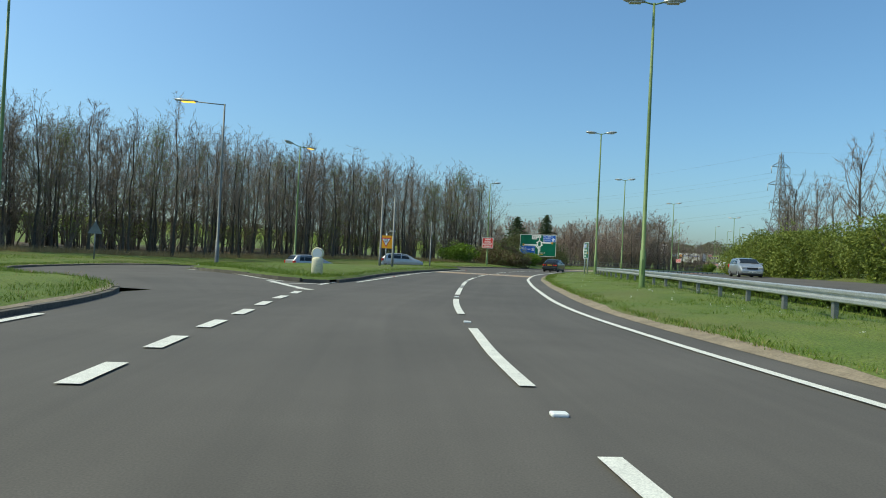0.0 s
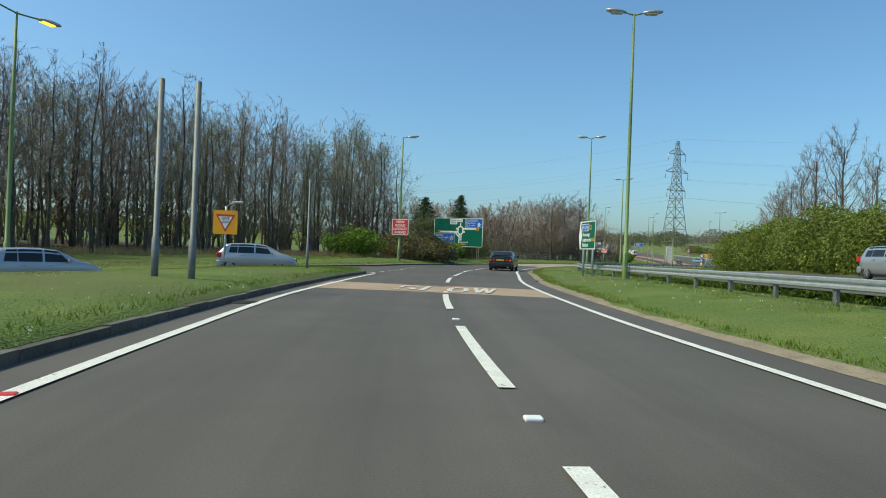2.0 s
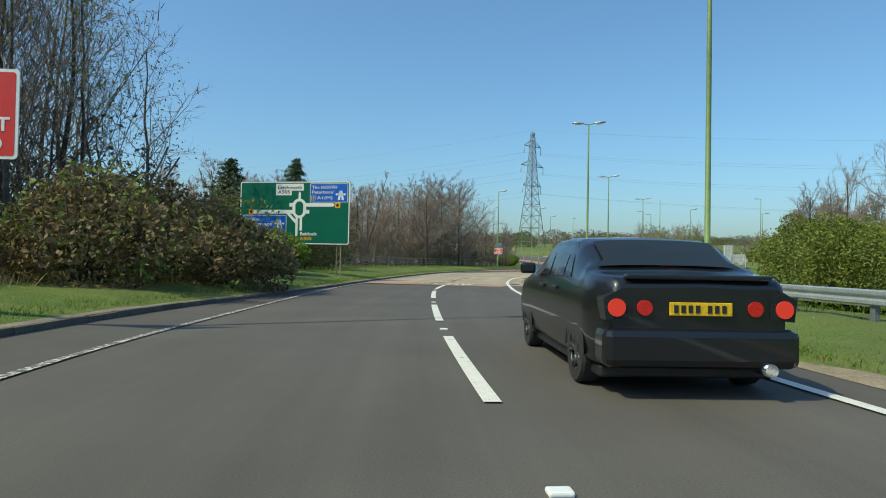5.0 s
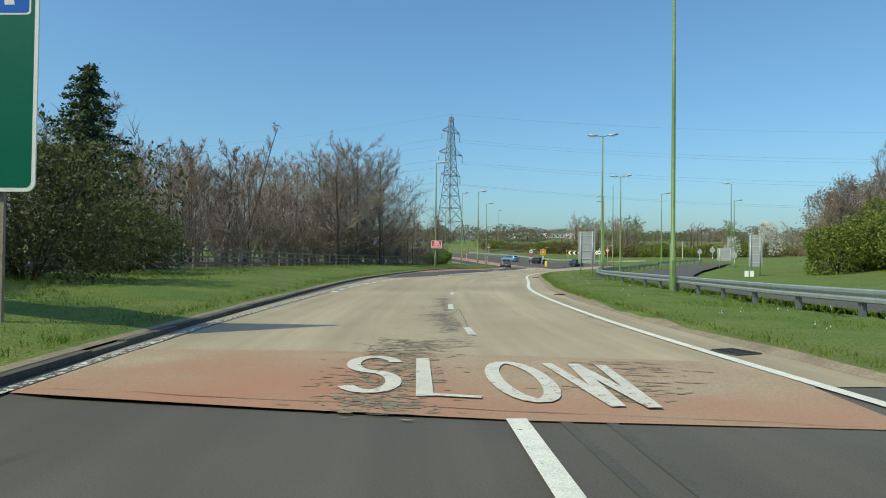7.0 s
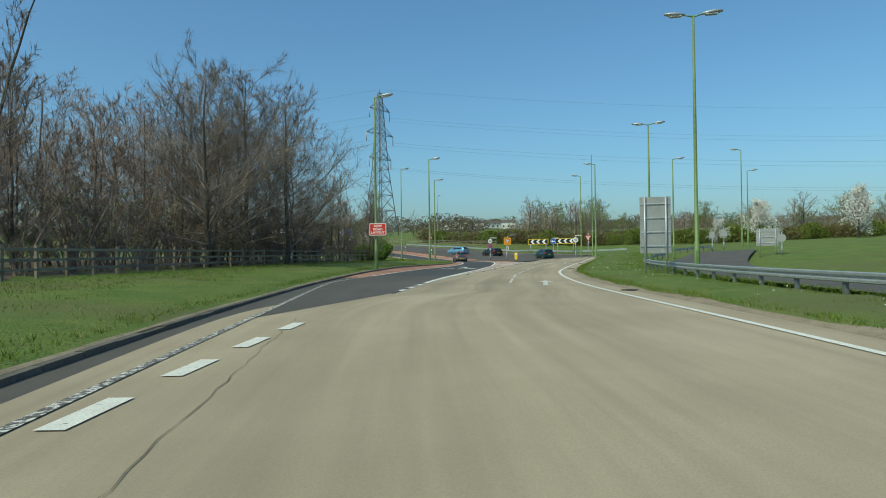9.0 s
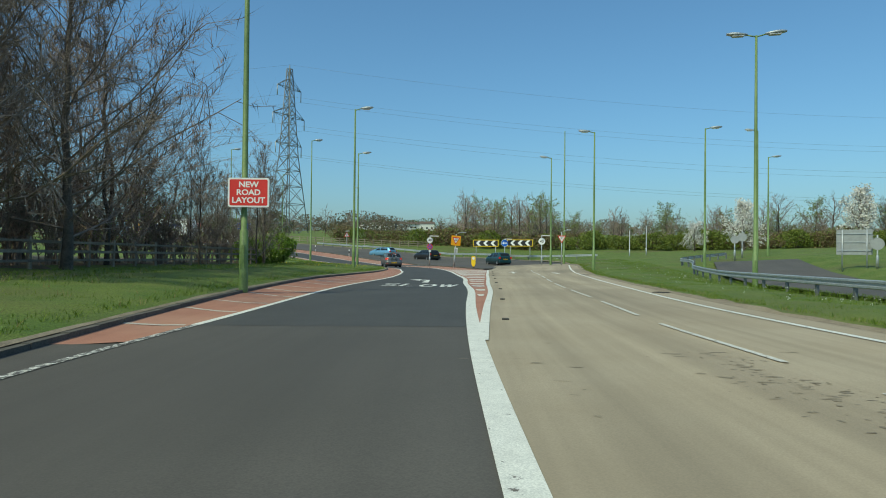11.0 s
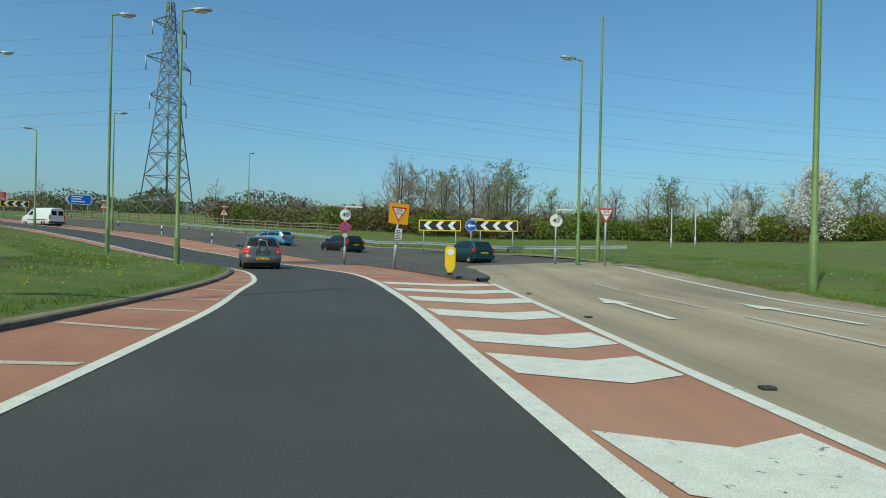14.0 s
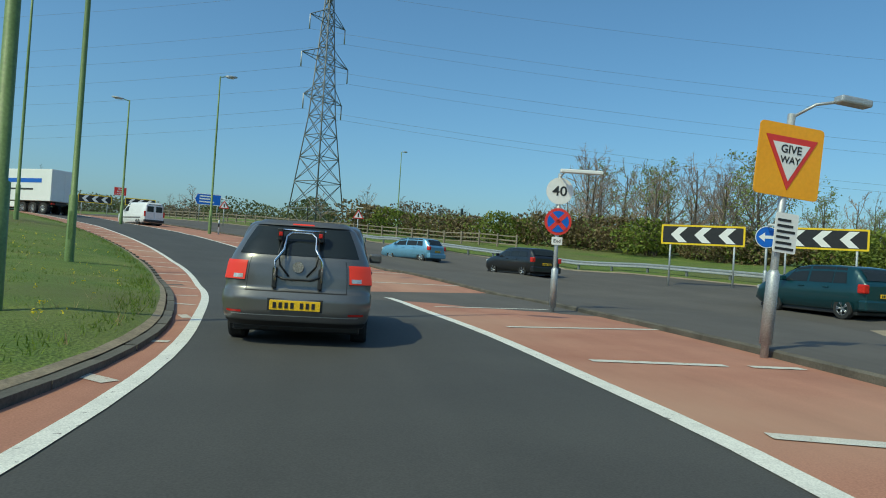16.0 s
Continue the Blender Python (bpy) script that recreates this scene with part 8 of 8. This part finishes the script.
tail_patch("tailgate_seam", -0.68, 0.68, 0.622, 0.632, 0.004, M["black"], polo, nz=2)
plate_bars(polo, -0.118, 0.475, w=0.56)
part("plate_recess", boxed(-0.31, 0.31, -0.109, -0.09, 0.405, 0.55, bevel=0.006), M["black"], polo)
part("badge", tube(bmesh.new(), [(0, -0.012, 0.905), (0, -0.03, 0.905)], 0.062, 20), M["chrome"], polo, "round chrome badge disc")
part("wiper", tube(bmesh.new(), [(0, 0.09, 1.055), (0.30, 0.115, 1.08)], 0.009, 6), M["black"], polo)
part("aerial", tube(bmesh.new(), [(0, 0.75, 1.45), (0, 0.62, 1.66)], 0.005, 5), M["black"], polo)
rack = part("cycle_rack", tube(bmesh.new(), [(-0.247, -0.03, 0.667), (-0.25, -0.10, 0.86), (-0.247, -0.10, 0.968), (-0.17, -0.02, 1.097), (-0.165, 0.10, 1.25), (-0.11, 0.13, 1.295), (0.0, 0.13, 1.30), (0.12, 0.13, 1.295), (0.18, 0.10, 1.25), (0.19, -0.02, 1.11), (0.27, -0.10, 0.98), (0.265, -0.03, 0.667)], 0.015, 8), M["chrome"], polo, "bright steel tube cycle rack")
part("rack_top_bar", tube(bmesh.new(), [(-0.26, 0.12, 1.325), (0.28, 0.12, 1.325)], 0.014, 8), M["chrome"], rack)
for s in (1, -1):
    part("rack_cradle", boxed(s * 0.235 - 0.03, s * 0.235 + 0.03, 0.06, 0.17, 1.20, 1.34, bevel=0.012), M["black"], rack, "black cradle")
    part("red_cap", boxed(s * 0.225 - 0.022, s * 0.225 + 0.022, 0.035, 0.06, 1.25, 1.30, bevel=0.008), M["tail_red"], rack)
    part("rack_strap", tube(bmesh.new(), [(s * 0.20, 0.10, 1.22), (s * 0.22, -0.06, 1.05), (s * 0.20, -0.05, 0.92), (s * 0.10, -0.045, 0.80)], 0.012, 6), M["black"], rack)
    part("rack_foot", boxed(s * 0.255 - 0.025, s * 0.255 + 0.025, -0.06, -0.006, 0.66, 0.90, bevel=0.012), M["black"], rack)
part("rack_bar", tube(bmesh.new(), [(-0.24, -0.05, 0.80), (-0.15, -0.07, 0.765), (0.15, -0.07, 0.765), (0.25, -0.05, 0.80)], 0.013, 8), M["black"], rack)
tail_patch("high_brake_lamp", -0.22, 0.22, 1.395, 1.412, 0.034, M["brake"], polo, nz=3)
polo.matrix_basis = place(68.15, 201.75, -24)

# the black saloon in the outer lane
SALOON = [(0, 0.93), (0.04, 0.99), (0.12, 1.02), (0.50, 1.05), (0.62, 1.07), (1.15, 1.34), (1.40, 1.395), (1.9, 1.42), (2.45, 1.40), (2.85, 1.27), (3.35, 1.00), (3.9, 0.90), (4.25, 0.76), (4.37, 0.60), (4.40, 0.48)]
lex, sh = car("matt black saloon car with dark wheels and tinted glass", "car", SALOON, 1.74, 0.97, (0.80, 3.46), 0.315, "car_black", (0.66, 1.16), (2.60, 3.28), ((1.10, 1.42, 0.26, 0.0), (1.46, 2.10, 0.0, 0.0), (2.17, 3.05, 0.0, -0.46)), rim="alloy_dark", braking=True)
for s in (1, -1):
    bm = prism(bmesh.new(), [(0.0, 0.02), (0.20, 0.0), (0.22, 0.18), (0.10, 0.25), (0.0, 0.18)], -0.02, 0.18)
    for v in bm.verts:
        v.co.x = s * (0.60 + v.co.x)
        v.co.z += 0.66
    bmesh.ops.recalc_face_normals(bm, faces=bm.faces[:])
    tl = part("tail_light", bm, M["glass"], lex, "smoked tail lamp housing")
    part("tail_lens", tube(bmesh.new(), [(s * 0.71, -0.02, 0.765), (s * 0.71, -0.035, 0.765)], 0.075, 16), M["brake"], tl)
    part("inner_lamp", tube(bmesh.new(), [(s * 0.47, 0.0, 0.765), (s * 0.47, -0.018, 0.765)], 0.065, 16), M["tail_red"], lex)
part("bumper", boxed(-0.83, 0.83, -0.09, 0.25, 0.27, 0.60, bevel=0.07), M["car_black"], lex)
plate_bars(lex, -0.02, 0.76, w=0.53)
part("exhaust", tube(bmesh.new(), [(0.55, -0.13, 0.27), (0.55, 0.10, 0.27)], 0.055, 14), M["chrome"], lex, "chrome exhaust pipe")
part("boot_lip", boxed(-0.62, 0.62, 0.0, 0.10, 1.0, 1.045, bevel=0.015), M["car_black"], lex)
part("high_brake_lamp", boxed(-0.06, 0.06, 0.70, 0.72, 1.105, 1.125), M["brake"], lex)
lex.matrix_basis = place(10.15, 80.4, -13)


def plain_car(label, top, width, belt, wheels, body, at, panes, rear, screen, rim="alloy", group="", category="car", r=0.295):
    t, _ = car(label, category, top, width, belt, wheels, r, body, rear, screen, panes, rim)
    for s in (1, -1):
        tail_lamp(t, s * (width / 2 - 0.20), s * (width / 2 - 0.015), belt - 0.22, belt + 0.02, -0.02, 0.20)
    part("bumper", boxed(-width / 2 + 0.05, width / 2 - 0.05, -0.07, 0.2, 0.27, 0.56, bevel=0.05), M[body], t)
    plate_bars(t, -0.025, 0.68)
    t.matrix_basis = at
    return t


H_PANES = ((0.55, 0.98, 0.10, 0.02), (1.02, 1.80, 0.0, 0.0), (1.88, 2.78, 0.0, -0.42))
plain_car("silver three-box style hatchback waiting at the side road", HATCH, 1.62, 0.95, (0.62, 3.05), "car_silver", place(-5.7, 68.1, -78), H_PANES, (0.115, 0.36), (2.40, 3.05))
plain_car("silver hatchback on the side road behind the island", HATCH, 1.66, 0.95, (0.66, 3.1), "car_silver", place(-10.6, 57.4, -40), H_PANES, (0.115, 0.36), (2.40, 3.05))
plain_car("silver hatchback coming along the opposite road", HATCH, 1.74, 0.97, (0.70, 3.18), "car_silver", place(25.2, 63.0, 178), H_PANES, (0.115, 0.36), (2.40, 3.05))
plain_car("dark teal green hatchback on the roundabout", HATCH, 1.64, 0.95, (0.64, 3.1), "car_teal", place(84.6, 203.2, -16), H_PANES, (0.115, 0.36), (2.40, 3.05))
plain_car("light blue hatchback circulating on the roundabout", HATCH, 1.68, 0.97, (0.64, 3.1), "car_blue", place(85.6, 228.5, 22), H_PANES, (0.115, 0.36), (2.40, 3.05))
ESTATE = [(0, 0.95), (0.03, 1.0), (0.12, 1.06), (0.34, 1.34), (0.48, 1.43), (0.8, 1.46), (1.9, 1.485), (2.5, 1.45), (2.95, 1.29), (3.45, 1.03), (4.0, 0.92), (4.4, 0.78), (4.54, 0.60), (4.57, 0.5)]
plain_car("black estate car circulating on the roundabout", ESTATE, 1.78, 0.98, (0.85, 3.6), "car_black", place(86.4, 219.2, -4), ((0.50, 1.20, 0.12, 0.02), (1.25, 2.0, 0.0, 0.0), (2.08, 3.1, 0.0, -0.48)), (0.14, 0.40), (2.60, 3.38), r=0.31)

# white panel van
VAN = [(0, 1.70), (0.03, 1.86), (0.10, 1.93), (1.0, 1.96), (2.6, 1.96), (3.1, 1.90), (3.5, 1.62), (3.95, 1.18), (4.4, 1.02), (4.68, 0.84), (4.78, 0.6), (4.80, 0.5)]
def van(at, label):
    t, sv = car(label, "van", VAN, 1.90, 1.12, (0.95, 3.95), 0.32, "van_white", (0.005, 0.012), (3.15, 3.88), ((2.75, 3.55, 0.0, -0.55),), "steel_dark" if False else "alloy_dark")
    for s in (1, -1):
        tail_lamp(t, s * 0.74, s * 0.88, 0.75, 1.2, -0.02, 0.06)
        part("rear_door", boxed(min(s * 0.02, s * 0.72), max(s * 0.02, s * 0.72), -0.018, 0.0, 0.48, 1.72, bevel=0.02), M["van_white"], t)
        part("rear_glass", boxed(min(s * 0.10, s * 0.64), max(s * 0.10, s * 0.64), -0.026, -0.019, 1.15, 1.62, bevel=0.002), M["glass"], t)
        part("rub_strip", boxed(min(s * 0.93, s * 0.965), max(s * 0.93, s * 0.965), 0.5, 3.6, 0.62, 0.70, bevel=0.01), M["black"], t)
    part("bumper", boxed(-0.86, 0.86, -0.08, 0.1, 0.30, 0.50, bevel=0.03), M["black"], t)
    t.matrix_basis = at
    return t


van(place(72.6, 253.5, 20), "white panel van on the roundabout")

# articulated lorry
lorry = thing("articulated_lorry", "white articulated lorry with a blue cab and lettered trailer", "lorry")
part("trailer_box", boxed(-1.25, 1.25, 0, 11.6, 1.15, 3.95, bevel=0.04), M["white"], lorry, "white box trailer")
part("chassis", boxed(-0.5, 0.5, 0.2, 13.5, 0.85, 1.12, bevel=0.02), M["black"], lorry)
part("side_skirt", boxed(-1.22, 1.22, 4.0, 9.5, 0.55, 1.05, bevel=0.03), M["white"], lorry)
cab = part("cab", boxed(-1.22, 1.22, 12.2, 14.4, 0.75, 3.5, bevel=0.16), M["cab_blue"] if "cab_blue" in M else M["car_blue"], lorry, "pale blue cab")
part("windscreen", boxed(-1.05, 1.05, 14.34, 14.42, 1.95, 2.85, bevel=0.03), M["glass"], cab)
for s in (1, -1):
    part("side_glass", boxed(min(s * 1.2, s * 1.235), max(s * 1.2, s * 1.235), 13.3, 14.15, 1.95, 2.75, bevel=0.01), M["glass"], cab)
    for y in (0.9, 2.2, 3.5, 12.0, 13.6):
        wheel(lorry, s * 1.22, y, 0.5, s, "alloy", 0.3, 8)
    roundel = [(s * 1.262, 9.9 + 0.75 * math.cos(radians(a)), 2.7 + 0.85 * math.sin(radians(a))) for a in range(0, 360, 20)]
    bm = bmesh.new()
    f = bm.faces.new([bm.verts.new(p) for p in roundel])
    part("roundel", bm, M["sign_yellow"], lorry, "orange and red roundel")
    bm = bmesh.new()
    f = bm.faces.new([bm.verts.new((s * 1.268, 9.9 + 0.6 * math.cos(radians(a)), 2.55 + 0.6 * math.sin(radians(a)))) for a in range(180, 361, 20)])
    part("roundel_lower", bm, M["sign_red"], lorry)
    part("lettering_bar", boxed(min(s * 1.258, s * 1.264), max(s * 1.258, s * 1.264), 1.2, 8.2, 2.75, 3.12), M["sign_blue"], lorry, "dark blue bar in place of a company name")
    part("lettering_bar", boxed(min(s * 1.258, s * 1.264), max(s * 1.258, s * 1.264), 2.2, 6.4, 2.1, 2.25), M["black"], lorry)
for s in (1, -1):
    part("rear_door", boxed(min(s * 0.02, s * 1.18), max(s * 0.02, s * 1.18), -0.02, 0.0, 1.22, 3.85, bevel=0.01), M["white"], lorry)
    tail_lamp(lorry, s * 0.8, s * 1.15, 0.85, 1.0, -0.03, 0.05)
lorry.matrix_basis = place(66.0, 261.0, 38)

for spec in HOUSES:
    house(*spec, "distant white-rendered house with a brown tiled roof")


# ---------------------------------------------------------------- grass, weeds and flowers
DRIVEN = [grown(match(WAY_LINE, road_left), match(WAY_LINE, road_right), 0.25), np.vstack([side_outer, side_inner[::-1]]), grown(OPP_L, OPP_R, 0.1), grown(far_l, far_r, 0.1)]


def on_road(p):
    """Which places lie on a driven surface."""
    r = np.zeros(len(p), bool)
    for poly in DRIVEN:
        r |= inside(p[:, 0], p[:, 1], poly)
    return r & ~inside(p[:, 0], p[:, 1], ia)


def strew(name, label, line, side, lo, hi, count, seed, mat, height, blades, width, lift=0.12):
    """Blades of grass strewn beside a line."""
    rs = np.random.RandomState(seed)
    nn = normals(line)
    i = rs.randint(0, len(line) - 1, count)
    f = rs.rand(count)
    o = lo + (hi - lo) * rs.rand(count) ** 1.3
    p = line[i] + (line[i + 1] - line[i]) * f[:, None] + nn[i] * (side * o)[:, None]
    ok = ~on_road(p)
    p = p[ok]
    z = land(p[:, 0], p[:, 1]) + lift
    P = np.repeat(np.column_stack([p, z]), blades, 0)
    n = len(P)
    P[:, :2] += rs.normal(0, 0.035, (n, 2))
    h = height * (0.5 + rs.rand(n))
    a = rs.rand(n) * 6.283
    w = width * (0.6 + 0.8 * rs.rand(n))
    side_v = np.column_stack([np.cos(a) * w, np.sin(a) * w, np.zeros(n)])
    lean = np.column_stack([rs.normal(0, 0.45, n) * h, rs.normal(0, 0.45, n) * h, h])
    v = np.stack([P - side_v, P + side_v, P + lean * 0.55 + side_v * 0.6, P + lean], 1).reshape(-1, 3)
    k = np.arange(n) * 4
    faces = np.stack([k, k + 1, k + 2, k + 3], -1)
    return tagged(raw(name, v, faces, mat), label, "grass", kind="stuff")


turned = np.sum(ia[:-1, 0] * ia[1:, 1] - ia[1:, 0] * ia[:-1, 1])
ISLAND_IN = -1 if turned > 0 else 1      # the side of its outline on which the island lies
LV = L_KERB_A[(L_KERB_A[:, 1] > -6)]
strew("verge_grass", "short green grass blades on the verge", LV, -1, 0.12, 7.0, 60000, 1, M["blade"], 0.07, 3, 0.007)
RV = R_KERB[(R_KERB[:, 1] > -6) & (R_KERB[:, 1] < 200)]
strew("median_grass", "short green grass blades on the median", RV, 1, 0.3, 6.5, 56000, 2, M["blade"], 0.065, 3, 0.007, 0.08)
strew("kerb_weeds", "taller grass and weeds along the kerb", LV, -1, 0.0, 0.8, 6500, 3, M["blade"], 0.12, 4, 0.008, 0.06)
strew("kerb_weeds", "taller grass and weeds along the median edge", RV, 1, 0.12, 1.0, 5200, 4, M["blade"], 0.07, 4, 0.007, 0.04)
strew("dry_grass", "dry straw-coloured grass tufts on the verge", LV, -1, 0.15, 5.0, 1500, 5, M["dry"], 0.14, 3, 0.006)
strew("dry_grass", "dry straw-coloured grass tufts on the median", RV, 1, 0.03, 1.8, 9000, 8, M["dry"], 0.07, 3, 0.006, 0.05)
strew("island_grass_blades", "short green grass blades on the traffic island", ia, ISLAND_IN, 0.12, 5.5, 16000, 6, M["blade"], 0.09, 3, 0.007, 0.2)
strew("long_dry_grass", "pale long grass at the foot of the wood", spline([(1, 92), (-8, 86.5), (-18, 76), (-25, 62), (-31, 44), (-36, 26)]), -1, -1.5, 2.5, 7000, 7, M["dry"], 0.4, 4, 0.012, 0.0)


def blooms(name, label, spots, mat, size, seed):
    rs = np.random.RandomState(seed)
    P = np.array(spots)
    z = land(P[:, 0], P[:, 1]) + 0.22 + 0.05 * rs.rand(len(P))
    v, f = leaves(np.column_stack([P, z]), len(P) * 4, size, 0.02, seed)
    return tagged(raw(name, v, f, mat), label, "flowers", kind="stuff")


rs = np.random.RandomState(21)
yel = [tuple(L_KERB_A[k] + normals(L_KERB_A)[k] * -(0.8 + 5 * rs.rand())) for k in rs.randint(len(L_KERB_A) - 110, len(L_KERB_A) - 60, 240)]
blooms("dandelion_patch", "yellow dandelion flowers in the grass", yel, M["flower_y"], 0.018, 1)
wh = [tuple(R_KERB[k] + normals(R_KERB)[k] * (1.0 + 4 * rs.rand())) for k in rs.randint(40, 280, 500)] + [tuple(ci + (ia[rs.randint(len(ia))] - ci) * rs.rand()) for _ in range(260)]
blooms("daisy_patch", "white daisies dotted over the grass", wh, M["flower_w"], 0.014, 2)
